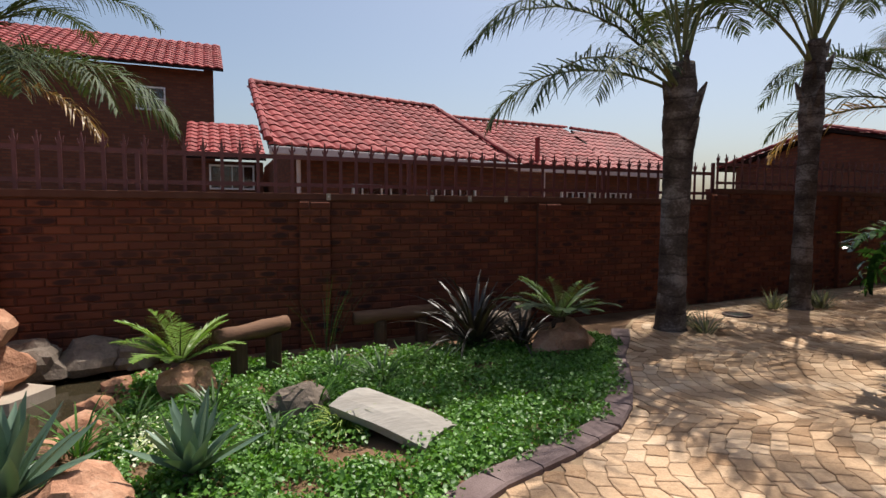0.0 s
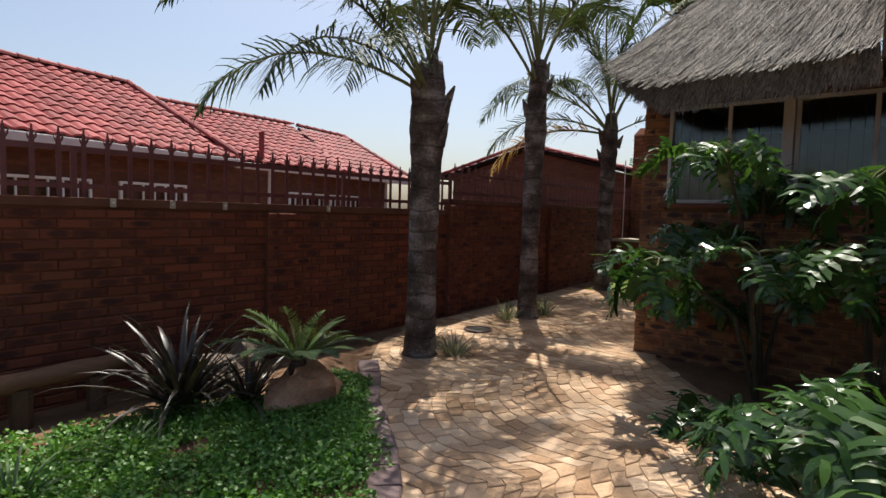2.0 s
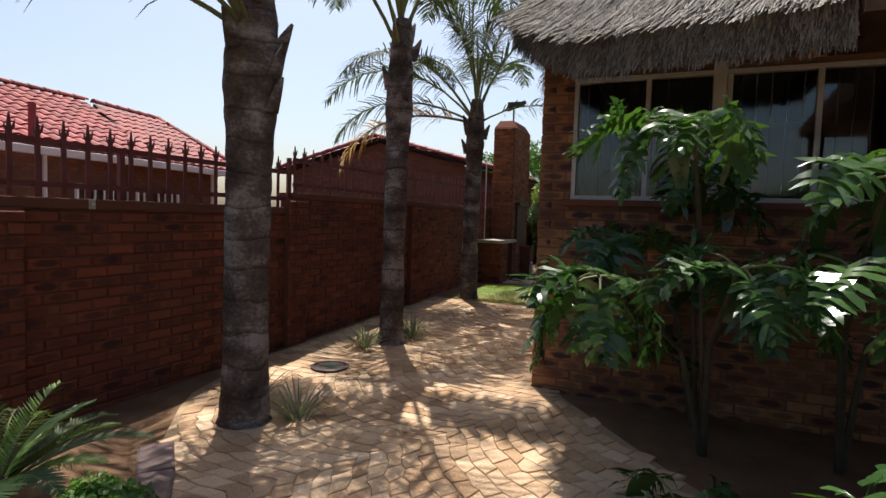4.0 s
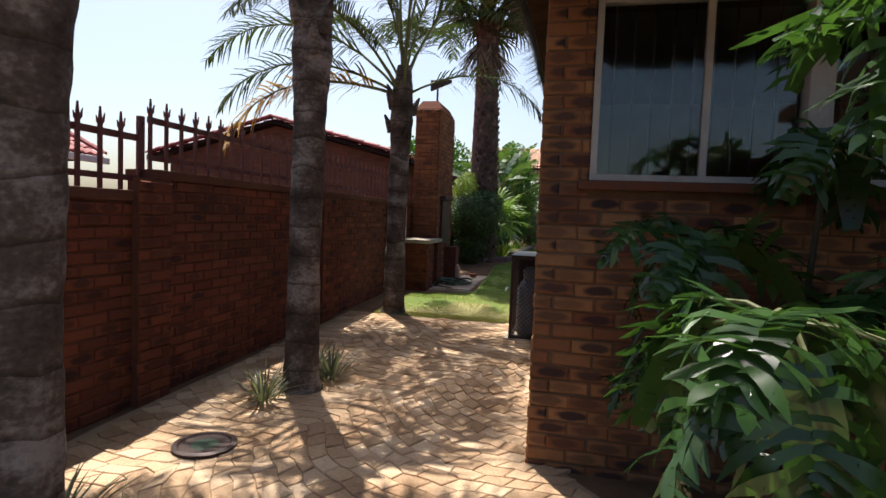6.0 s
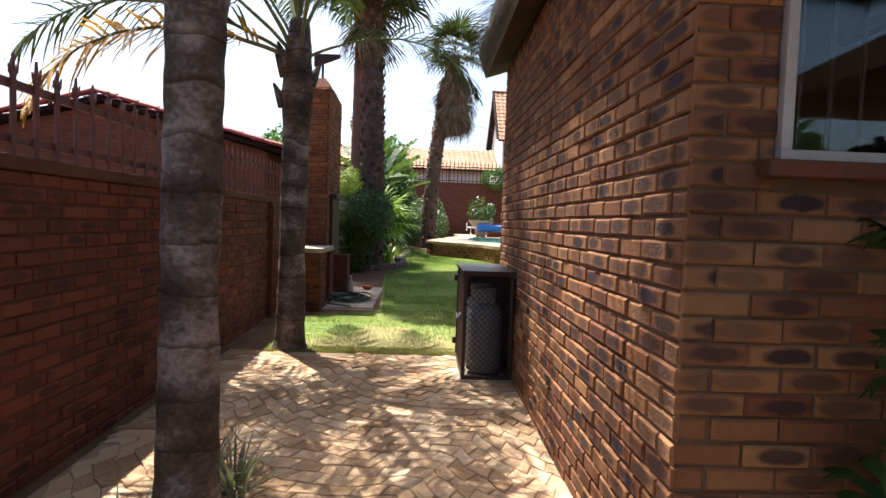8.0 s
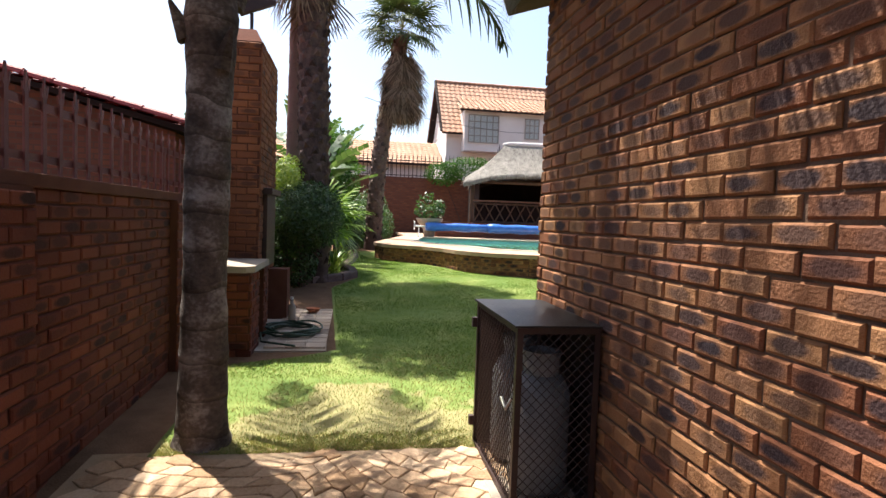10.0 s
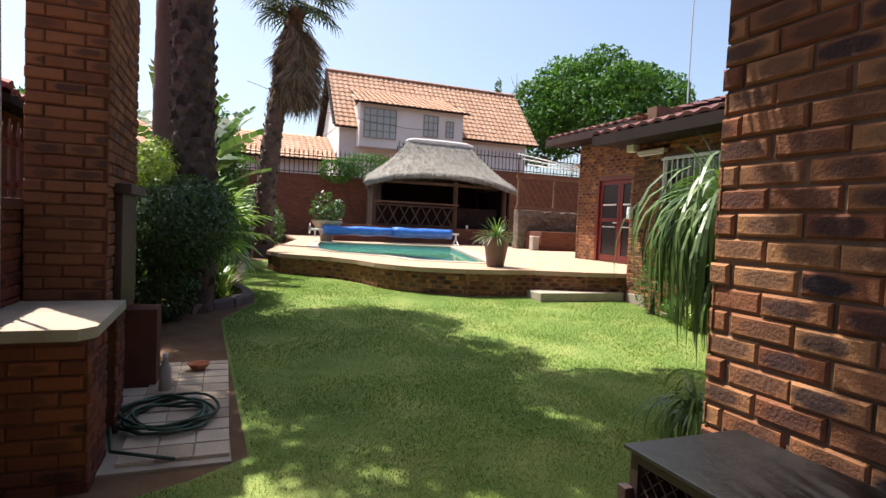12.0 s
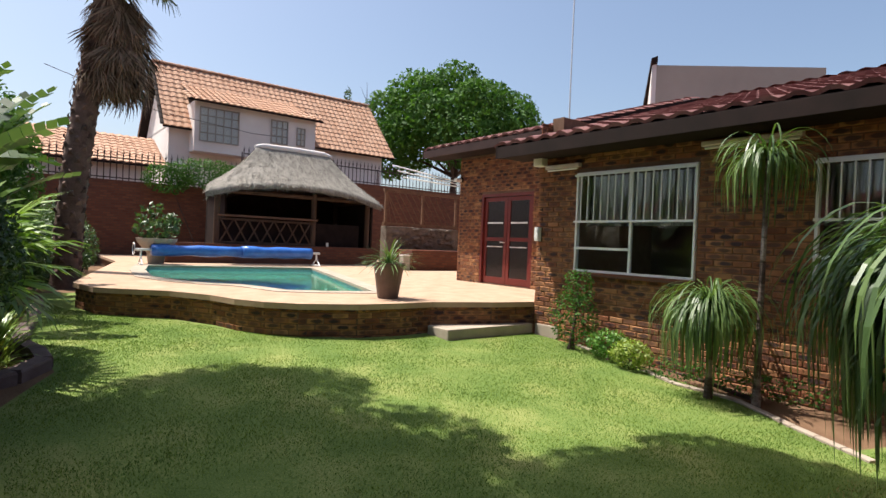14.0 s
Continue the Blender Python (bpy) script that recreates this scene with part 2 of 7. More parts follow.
M["tile_blue"] = surface("pool_tile", (0.30, 0.45, 0.50), (0.50, 0.65, 0.68), 12, 60, 0.3, bump_s=0.05)
M["leaf_palm"] = leaf_mat("palm_leaf", (0.03, 0.05, 0.022), (0.085, 0.115, 0.045), 0.6, trans=0.15)
M["leaf_brown"] = leaf_mat("dry_palm_leaf", (0.28, 0.15, 0.035), (0.48, 0.27, 0.07))
M["leaf_cover"] = leaf_mat("groundcover_leaf", (0.05, 0.14, 0.02), (0.15, 0.30, 0.05))
M["leaf_dark"] = leaf_mat("dark_leaf", (0.025, 0.06, 0.018), (0.075, 0.13, 0.038))
M["leaf_philo"] = leaf_mat("philodendron_leaf", (0.022, 0.055, 0.018), (0.062, 0.13, 0.034), 0.24, trans=0.28)
M["leaf_lime"] = leaf_mat("lime_leaf", (0.14, 0.22, 0.03), (0.32, 0.38, 0.08))
M["leaf_grass"] = leaf_mat("grass_blade", (0.07, 0.138, 0.027), (0.205, 0.275, 0.066), 0.65, trans=0.3)
M["leaf_dry"] = leaf_mat("dry_blade", (0.24, 0.20, 0.09), (0.36, 0.31, 0.15), 0.7)
M["leaf_agave"] = leaf_mat("agave_leaf", (0.09, 0.15, 0.10), (0.17, 0.25, 0.17), 0.45, trans=0.05)
M["leaf_tree"] = leaf_mat("tree_leaf", (0.03, 0.085, 0.015), (0.08, 0.17, 0.035), 0.65)
M["leaf_cycad"] = leaf_mat("cycad_leaf", (0.10, 0.19, 0.03), (0.22, 0.33, 0.06), 0.35)
M["leaf_purple"] = leaf_mat("dark_flax_leaf", (0.025, 0.02, 0.016), (0.055, 0.043, 0.032), 0.42, trans=0.1)
M["leaf_silver"] = leaf_mat("silver_leaf", (0.13, 0.14, 0.10), (0.26, 0.26, 0.20), 0.7)
M["leaf_pony"] = leaf_mat("ponytail_leaf", (0.045, 0.092, 0.028), (0.135, 0.205, 0.06), 0.42)
M["flower"] = leaf_mat("white_petal", (0.65, 0.68, 0.45), (0.85, 0.85, 0.72), 0.6)


def glass(name, tint=(0.9, 0.95, 0.95), rough=0.02):
    m, nt, b = mat(name, rough)
    b.inputs["Base Color"].default_value = (*tint, 1)
    b.inputs["Transmission Weight"].default_value = 1.0
    b.inputs["IOR"].default_value = 1.45
    return m


M["glass"] = glass("window_glass")
_m, _nt, _b = mat("pool_water", 0.04)
_b.inputs["Base Color"].default_value = (0.10, 0.36, 0.29, 1)
_b.inputs["Transmission Weight"].default_value = 0.5
_b.inputs["IOR"].default_value = 1.33
bump(_nt, _b, noise_out(_nt, coords(_nt, "Position"), 5, 2), 0.15, 0.03)
M["water"] = _m
_m, _nt, _b = mat("pond_water", 0.03)
_b.inputs["Base Color"].default_value = (0.035, 0.028, 0.016, 1)
bump(_nt, _b, noise_out(_nt, coords(_nt, "Position"), 6, 2), 0.08, 0.02)
M["pond"] = _m


# ---- mesh helpers ----
def link_mesh(name, bm, material, parent=None, smooth=False):
    me = bpy.data.meshes.new(name)
    bm.normal_update()
    bm.to_mesh(me)
    bm.free()
    if smooth:
        me.polygons.foreach_set("use_smooth", [True] * len(me.polygons))
    for m in (material if isinstance(material, (list, tuple)) else [material]):
        me.materials.append(m)
    ob = new(name, me)
    if parent is not None:
        ob.parent = parent
    return ob


def part(name, bm, material, parent, label="", smooth=False):
    ob = link_mesh(name, bm, material, parent, smooth)
    return tagged(ob, label) if label else ob


def raw(name, verts, faces, material, parent=None, smooth=False):
    me = bpy.data.meshes.new(name)
    me.from_pydata([tuple(v) for v in verts], [], faces)
    if smooth:
        me.polygons.foreach_set("use_smooth", [True] * len(me.polygons))
    me.materials.append(material)
    ob = new(name, me)
    if parent is not None:
        ob.parent = parent
    return ob


def thing(name, label, category, at=(0, 0, 0), rz=0.0, group="", kind=""):
    ob = new(name)
    ob.matrix_world = pose(*at, 0, 0, rz)
    ob.empty_display_size = 0.1
    return tagged(ob, label, category, group, kind)


def box(bm, lo, hi, bevel=0.0):
    r = bmesh.ops.create_cube(bm, size=1.0)
    c = [(a + b) / 2 for a, b in zip(lo, hi)]
    s = [b - a for a, b in zip(lo, hi)]
    for v in r["verts"]:
        v.co = Vector((v.co.x * s[0] + c[0], v.co.y * s[1] + c[1], v.co.z * s[2] + c[2]))
    if bevel:
        es = list({e for v in r["verts"] for e in v.link_edges})
        bmesh.ops.bevel(bm, geom=es, offset=bevel, segments=2, affect="EDGES", profile=0.6)
    return bm


def boxed(lo, hi, bevel=0.0):
    return box(bmesh.new(), lo, hi, bevel)


def prism(poly, z0, z1, bm=None):
    bm = bm or bmesh.new()
    f0 = z0 if callable(z0) else (lambda x, y: z0)
    f1 = z1 if callable(z1) else (lambda x, y: z1)
    lo = [bm.verts.new((x, y, f0(x, y))) for x, y in poly]
    hi = [bm.verts.new((x, y, f1(x, y))) for x, y in poly]
    bm.faces.new(hi)
    bm.faces.new(lo[::-1])
    n = len(poly)
    for i in range(n):
        bm.faces.new((lo[i], lo[(i + 1) % n], hi[(i + 1) % n], hi[i]))
    bmesh.ops.recalc_face_normals(bm, faces=bm.faces[:])
    return bm


def tube(bm, pts, radius, sides=8, cap=True):
    """A tube along pts; radius a number or one for each point."""
    pts = [Vector(p) for p in pts]
    rad = radius if isinstance(radius, (list, tuple)) else [radius] * len(pts)
    rings = []
    for i, p in enumerate(pts):
        d = (pts[min(i + 1, len(pts) - 1)] - pts[max(i - 1, 0)]).normalized()
        u = d.cross(Vector((0.31, 0.87, 0.12))).normalized()
        if abs(d.z) > 0.9:
            u = d.cross(Vector((0, 1, 0))).normalized()
        w = d.cross(u)
        rings.append([bm.verts.new(p + rad[i] * (math.cos(2 * math.pi * k / sides) * u + math.sin(2 * math.pi * k / sides) * w)) for k in range(sides)])
    for a, b in zip(rings, rings[1:]):
        for k in range(sides):
            bm.faces.new((a[k], a[(k + 1) % sides], b[(k + 1) % sides], b[k]))
    if cap:
        bm.faces.new(rings[0][::-1])
        bm.faces.new(rings[-1])
    bmesh.ops.recalc_face_normals(bm, faces=bm.faces[:])
    return bm


def lathe(bm, profile, sides=24, centre=(0, 0)):
    rings = [[bm.verts.new((centre[0] + r * math.cos(2 * math.pi * k / sides), centre[1] + r * math.sin(2 * math.pi * k / sides), z)) for k in range(sides)] for r, z in profile]
    for a, b in zip(rings, rings[1:]):
        for k in range(sides):
            bm.faces.new((a[k], a[(k + 1) % sides], b[(k + 1) % sides], b[k]))
    bm.faces.new(rings[0][::-1])
    bm.faces.new(rings[-1])
    bmesh.ops.recalc_face_normals(bm, faces=bm.faces[:])
    return bm


GX = [-400, -6, 0, 4, 8, 10.5, 14.5, 18, 23, 60, 400]
GZ = [-0.05, -0.03, 0.0, 0.10, 0.19, 0.26, 0.37, 0.56, 0.62, 0.8, 1.0]


def ground_z(x, y=0.0):
    return float(np.interp(x, GX, GZ))


def sheet(name, xs, lo, hi, lift, material, label, nx=1, ny=8, wob=0.0):
    """A strip of the ground between two lines y = lo(x) and y = hi(x)."""
    verts, faces = [], []
    for i, x in enumerate(xs):
        for j in range(ny + 1):
            y = lo(x) + (hi(x) - lo(x)) * j / ny
            verts.append((x, y, ground_z(x) + lift + wob * noise.noise((x * 1.3, y * 1.3, 0))))
    for i in range(len(xs) - 1):
        for j in range(ny):
            a = i * (ny + 1) + j
            faces.append((a, a + ny + 1, a + ny + 2, a + 1))
    ob = raw(name, verts, faces, material, smooth=True)
    return tagged(ob, label, name, kind="structure")


def lerp_line(pts):
    xs, ys = [p[0] for p in pts], [p[1] for p in pts]
    return lambda x: float(np.interp(x, xs, ys))


def frange(a, b, n):
    return [a + (b - a) * i / n for i in range(n + 1)]

# ---- ground ----
_gx = sorted(set(GX + [20.0, 27.0]))
_gy = [-400, -60, -3.0, 2.6, 12, 60, 400]
_v = [(x, y, ground_z(x)) for x in _gx for y in _gy]
_f = []
for i in range(len(_gx) - 1):
    for j in range(len(_gy) - 1):
        if 20 <= _gx[i] < 27 and _gy[j] == -3.0:
            continue
        a = i * len(_gy) + j
        _f.append((a, a + len(_gy), a + len(_gy) + 1, a + 1))
tagged(raw("ground", _v, _f, M["soil"]), "bare reddish garden soil reaching to the horizon", "ground", kind="structure")

LAWN_HI = lerp_line([(10.25, 5.5), (12.0, 5.5), (12.4, 4.52), (16.3, 4.72), (17.4, 4.25), (18.2, 4.5), (20, 4.4), (22.0, 4.2), (24, 4.2)])
LAWN_LO = lerp_line([(10.2, 3.6), (10.45, 3.4), (10.5, -2.0), (12.2, -2.0), (12.4, -0.85), (13.5, -1.45), (15.5, -2.0), (24, -2.0)])
sheet("lawn", frange(10.2, 24.0, 60), LAWN_LO, LAWN_HI, 0.012, M["turf"], "mown green lawn with dry patches", ny=14, wob=0.01)

PAVE_LO = lerp_line([(-6, -6), (2.5, -4.0), (3.2, 0.2), (4.0, 0.6), (4.6, 1.3), (5.2, 1.9), (6.5, 3.0), (10.2, 3.1)])
PAVE_HI = lerp_line([(-6, 1.2), (0.0, 1.75), (1.3, 2.45), (2.3, 2.75), (2.75, 3.1), (3.2, 3.7), (3.6, 4.2), (4.3, 4.98), (5.0, 5.55), (6.0, 5.8), (10.2, 5.8)])
paving = sheet("paving", frange(-6, 10.25, 60), PAVE_LO, PAVE_HI, 0.013, M["sand"], "bed of pale joint sand under the cobbles", ny=10)


# ---- walls ----
def wall_with_holes(name, axis, at, thick, u0, u1, z0, z1, holes, material, label):
    """A wall along x ("x") or y ("y") with openings right through it; holes (ua, ub, za, zb)."""
    bm = bmesh.new()
    us = sorted({u0, u1, *[h[0] for h in holes], *[h[1] for h in holes]})
    zs = sorted({z0, z1, *[h[2] for h in holes], *[h[3] for h in holes]})
    for i in range(len(us) - 1):
        for j in range(len(zs) - 1):
            um, zm = (us[i] + us[i + 1]) / 2, (zs[j] + zs[j + 1]) / 2
            if any(h[0] < um < h[1] and h[2] < zm < h[3] for h in holes):
                continue
            if axis == "x":
                box(bm, (us[i], at, zs[j]), (us[i + 1], at + thick, zs[j + 1]))
            else:
                box(bm, (at, us[i], zs[j]), (at + thick, us[i + 1], zs[j + 1]))
    bmesh.ops.remove_doubles(bm, verts=bm.verts[:], dist=1e-5)
    inner = [f for f in bm.faces if sum(1 for g in bm.faces if g is not f and (g.calc_center_median() - f.calc_center_median()).length < 1e-4)]
    bmesh.ops.delete(bm, geom=inner, context="FACES")
    bmesh.ops.recalc_face_normals(bm, faces=bm.faces[:])
    return tagged(link_mesh(name, bm, material), label, "wall", kind="structure")


FRONT_WIN = (0.1, 2.91, 1.78, 2.75)
HOUSE_WIN = (14.5, 16.36, 1.57, 3.03)
HOUSE_WIN2 = (11.6, 13.22, 1.57, 2.95)
DOOR_HOLE = (19.1, 20.75, 1.03, 3.08)
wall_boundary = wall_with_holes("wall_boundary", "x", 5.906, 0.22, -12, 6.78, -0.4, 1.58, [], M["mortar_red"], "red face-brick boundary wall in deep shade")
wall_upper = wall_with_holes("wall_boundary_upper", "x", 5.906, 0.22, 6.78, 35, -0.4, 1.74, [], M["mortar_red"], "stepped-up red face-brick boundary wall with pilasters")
wall_side = wall_with_holes("wall_room_side", "x", 2.93, 0.234, 6.506, 10.44, 0, 3.12, [], M["mortar"], "flashed face-brick side wall of the thatched room")
wall_front = wall_with_holes("wall_room_front", "y", 6.506, 0.23, -3, 2.93, 0, 2.9, [FRONT_WIN], M["mortar"], "face-brick front wall of the thatched room under its window")
wall_end = wall_with_holes("wall_room_end", "y", 10.2, 0.234, -2.3, 2.93, 0, 3.12, [], M["mortar"], "face-brick end wall of the thatched room")
wall_house = wall_with_holes("wall_house", "x", -2.29, 0.234, 10.44, 17.14, 0, 3.55, [HOUSE_WIN, HOUSE_WIN2], M["mortar"], "brown face-brick house wall with barred windows")
wall_return = wall_with_holes("wall_return", "y", 16.9, 0.234, -4.24, -2.29, 0, 4.0, [], M["mortar"], "short face-brick return wall beside the door")
wall_door = wall_with_holes("wall_door", "x", -4.24, 0.234, 17.14, 21.56, 0.3, 4.05, [DOOR_HOLE], M["mortar"], "face-brick wall round the maroon double door")
wall_far = wall_with_holes("wall_house_far", "y", 21.32, 0.234, -12, -4.24, 0.3, 4.0, [], M["mortar"], "far side wall of the brick house")
wall_hidden = wall_with_holes("wall_house_back", "x", -12.2, 0.2, 6.5, 21.5, 0, 4.0, [], M["room_dark"], "plain back wall of the house")
tagged(link_mesh("floor_room", boxed((6.74, -2.3, 0.0), (10.2, 2.9, 0.6)), M["room_dark"]), "plain floor inside the thatched room", "floor", kind="structure")
tagged(link_mesh("floor_house", boxed((10.5, -12, 0.3), (21.3, -4.25, 0.95)), M["room_dark"]), "plain floor inside the brick house", "floor", kind="structure")
tagged(link_mesh("floor_house_front", boxed((10.5, -4.25, 0.3), (16.9, -2.3, 0.95)), M["room_dark"]), "plain floor behind the barred windows", "floor", kind="structure")
wall_block = wall_with_holes("wall_room_back", "x", -3.2, 0.2, 6.5, 10.44, 0, 3.6, [], M["room_dark"], "plain rear wall of the thatched room")

tagged(link_mesh("ceiling_room", boxed((6.74, -3.0, 2.94), (10.2, 2.9, 3.0)), M["room_dark"]), "plain ceiling inside the thatched room", "ceiling", kind="structure")
tagged(link_mesh("ceiling_house", boxed((10.5, -12, 3.45), (16.9, -2.29, 3.5)), M["room_dark"]), "plain ceiling inside the brick house", "ceiling", kind="structure")
tagged(link_mesh("ceiling_door", boxed((16.9, -12, 3.7), (21.3, -4.25, 3.75)), M["room_dark"]), "plain ceiling behind the double door", "ceiling", kind="structure")

# coping courses along the boundary wall
for nm, x0, x1, zt in (("coping_lower", -12, 6.78, 1.65), ("coping_upper", 6.78, 35, 1.81)):
    ob = link_mesh(nm, boxed((x0, 5.875, zt - 0.07), (x1, 6.15, zt), 0.008), M["mortar_red"])
    tagged(ob, "brick-on-edge coping along the boundary wall", "trim", kind="structure")


# small pale fixings under the coping
for bx in [1.15, 2.32, 2.79, 3.27, 4.48]:
    bk = thing("fence_bracket", "small pale bracket fixed to the boundary wall coping", "bracket", (bx, 5.874, 1.58), group="brackets on the boundary wall")
    part("plate", boxed((-0.022, -0.012, 0.0), (0.022, 0.0, 0.07), 0.003), M["concrete"], bk)
    part("bolt", boxed((-0.007, -0.02, 0.03), (0.007, -0.012, 0.044), 0.002), M["steel"], bk)

# ---- spiked fence on the boundary wall ----
def spike_mesh(h, w=0.034):
    """One flat pale with a long point and two barbs."""
    bm = bmesh.new()
    box(bm, (-w / 2, -0.006, 0), (w / 2, 0.006, h * 0.80))
    t = 0.005
    def blade(pts):
        lo = [bm.verts.new((x, -t, z)) for x, z in pts]
        hi = [bm.verts.new((x, t, z)) for x, z in pts]
        bm.faces.new(lo)
        bm.faces.new(hi[::-1])
        n = len(pts)
        for i in range(n):
            bm.faces.new((lo[i], hi[i], hi[(i + 1) % n], lo[(i + 1) % n]))
    blade([(-w / 2, h * 0.80), (w / 2, h * 0.80), (0.004, h * 1.02), (-0.004, h * 1.02)])
    blade([(w / 2, h * 0.80), (w / 2, h * 0.86), (w * 1.1, h * 0.95), (w * 0.95, h * 0.84)])
    blade([(-w / 2, h * 0.80), (-w / 2, h * 0.84), (-w * 0.9, h * 0.90), (-w * 0.8, h * 0.82)])
    bmesh.ops.recalc_face_normals(bm, faces=bm.faces[:])
    return bm


def fence(label, p0, p1, h, step, material, low_rail=0.07):
    a, b = Vector(p0), Vector(p1)
    d = b - a
    ang = math.degrees(math.atan2(d.y, d.x))
    f = thing("spiked_fence", label, "fence", p0, ang)
    L = d.length
    part("rail", boxed((0, 0.008, h * 0.68), (L, 0.03, h * 0.68 + 0.045)), material, f)
    part("rail", boxed((0, 0.008, low_rail), (L, 0.03, low_rail + 0.04)), material, f)
    first = None
    n = int(L / step)
    for i in range(n + 1):
        if first is None:
            first = part("spike", spike_mesh(h), material, f)
            ob = first
        else:
            ob = new("spike", first.data)
            ob.parent = f
        ob.location = (i * step, 0, 0)
    for i in range(0, n + 1, 16):
        part("post", boxed((i * step - 0.085, 0.005, -0.05), (i * step - 0.045, 0.045, h * 0.75)), material, f)
    return f


fence("row of dark red steel spikes on the lower wall", (-6.0, 6.0, 1.65), (6.75, 6.0, 1.65), 0.52, 0.17, M["iron_red"])
fence("dark steel spiked fence on the stepped-up wall", (6.85, 6.0, 1.81), (19.5, 6.0, 1.81), 0.50, 0.165, M["iron_red"])


# ---- roofs ----
def tile_field(o, u, v, width, length, inside, tw, tl, name, material, parent):
    """Overlapping rolled tiles over a slope; inside(a, b) trims the field."""
    o, u, v = Vector(o), Vector(u).normalized(), Vector(v).normalized()
    n = u.cross(v)
    if n.z < 0:
        n = -n
    verts, faces = [], []
    prof = ((0.0, 0.0), (0.22, 0.035), (0.5, 0.045), (0.72, 0.02), (1.0, 0.0))
    for j in range(int(length / tl) + 1):
        for i in range(int(width / tw) + 1):
            a, b = i * tw, j * tl
            if not inside(a + tw / 2, b + tl / 2):
                continue
            k = len(verts)
            jit = random.uniform(-0.004, 0.004)
            for c, (db, dz) in enumerate(((0, 0.034), (tl * 1.06, 0.004))):
                for px, pz in prof:
                    verts.append(o + u * (a + px * tw) + v * (b + db) + n * (dz + pz * tw / 0.3 + jit))
            for px, pz in prof:
                verts.append(o + u * (a + px * tw) + v * b + n * (pz * tw / 0.3 - 0.012))
            for q in range(4):
                faces.append((k + q, k + q + 1, k + q + 6, k + q + 5))
                faces.append((k + 10 + q, k + 11 + q, k + q + 1, k + q))
    ob = raw(name, verts, faces, material, parent)
    return tagged(ob, kind="stuff") if parent is not None else ob


def tri_inside(poly):
    def f(a, b):
        s = 0
        for i in range(len(poly)):
            (x0, y0), (x1, y1) = poly[i], poly[(i + 1) % len(poly)]
            if (y0 > b) != (y1 > b) and a < (x1 - x0) * (b - y0) / (y1 - y0) + x0:
                s += 1
        return s % 2 == 1
    return f


def slope(name, e0, e1, r1, r0, material, parent, under, tw=0.3, tl=0.34, thick=0.08):
    """A roof slope from the eave e0-e1 up to the ridge r0-r1: a slab with tiles laid on it."""
    e0, e1, r0, r1 = map(Vector, (e0, e1, r0, r1))
    u = (e1 - e0).normalized()
    n = u.cross(r0 - e0).normalized()
    if n.z < 0:
        n = -n
    r1.z = e0.z - (n.x * (r1.x - e0.x) + n.y * (r1.y - e0.y)) / n.z
    v = n.cross(u)
    if v.z < 0:
        v = -v
    bm = bmesh.new()
    top = [bm.verts.new(p) for p in (e0, e1, r1, r0)]
    bot = [bm.verts.new(p - Vector((0, 0, thick))) for p in (e0, e1, r1, r0)]
    bm.faces.new(top)
    bm.faces.new(bot[::-1])
    for i in range(4):
        if (top[i].co - top[(i + 1) % 4].co).length > 1e-4:
            bm.faces.new((bot[i], bot[(i + 1) % 4], top[(i + 1) % 4], top[i]))
    bmesh.ops.recalc_face_normals(bm, faces=bm.faces[:])
    base = part(name, bm, under, parent)
    poly = [((p - e0).dot(u), (p - e0).dot(v)) for p in (e0, e1, r1, r0)]
    a0 = min(p[0] for p in poly)
    o = e0 + u * a0
    poly = [(p[0] - a0, p[1]) for p in poly]
    tile_field(o, u, v, max(p[0] for p in poly), max(p[1] for p in poly), tri_inside(poly), tw, tl, "tiles", material, base)
    return base


def ridge_caps(pts, material, parent, r=0.09):
    """Half-round caps, lapped, along a ridge or hip."""
    verts, faces = [], []
    for p, q in zip(pts, pts[1:]):
        p, q = Vector(p), Vector(q)
        d = (q - p).normalized()
        s = d.cross(Vector((0, 0, 1))).normalized()
        w = s.cross(d)
        n = max(1, int((q - p).length / 0.38))
        for i in range(n):
            k = len(verts)
            for t, rr in ((i / n, r * 1.15), ((i + 1.08) / n, r * 0.92)):
                c = p.lerp(q, t)
                for g in range(6):
                    an = math.pi * g / 5
                    verts.append(c + s * rr * math.cos(an) + w * (rr * math.sin(an)))
            for g in range(5):
                faces.append((k + g, k + g + 1, k + g + 7, k + g + 6))
            faces.append(tuple(k + g for g in range(6)))
    ob = raw("ridge_capping", verts, faces, material, parent)
    return tagged(ob, kind="stuff")


# far brickwork, seen from over twenty metres
_m, _nt, _b = mat("far_brick", 0.9)
_tx = node(_nt, "ShaderNodeTexBrick", Scale=1.0)
_tx.inputs["Color1"].default_value = (0.185, 0.068, 0.038, 1)
_tx.inputs["Color2"].default_value = (0.105, 0.038, 0.025, 1)
_tx.inputs["Mortar"].default_value = (0.10, 0.055, 0.04, 1)
_tx.inputs["Mortar Size"].default_value = 0.012
_tx.inputs["Brick Width"].default_value = 0.232
_tx.inputs["Row Height"].default_value = 0.085
_sep = _nt.nodes.new("ShaderNodeSeparateXYZ")
_nt.links.new(_nt.nodes.new("ShaderNodeNewGeometry").outputs["Position"], _sep.inputs[0])
_cmb = _nt.nodes.new("ShaderNodeCombineXYZ")
_nt.links.new(math_node(_nt, "ADD", _sep.outputs[0], _sep.outputs[1]), _cmb.inputs[0])
_nt.links.new(_sep.outputs[2], _cmb.inputs[1])
_nt.links.new(_cmb.outputs[0], _tx.inputs["Vector"])
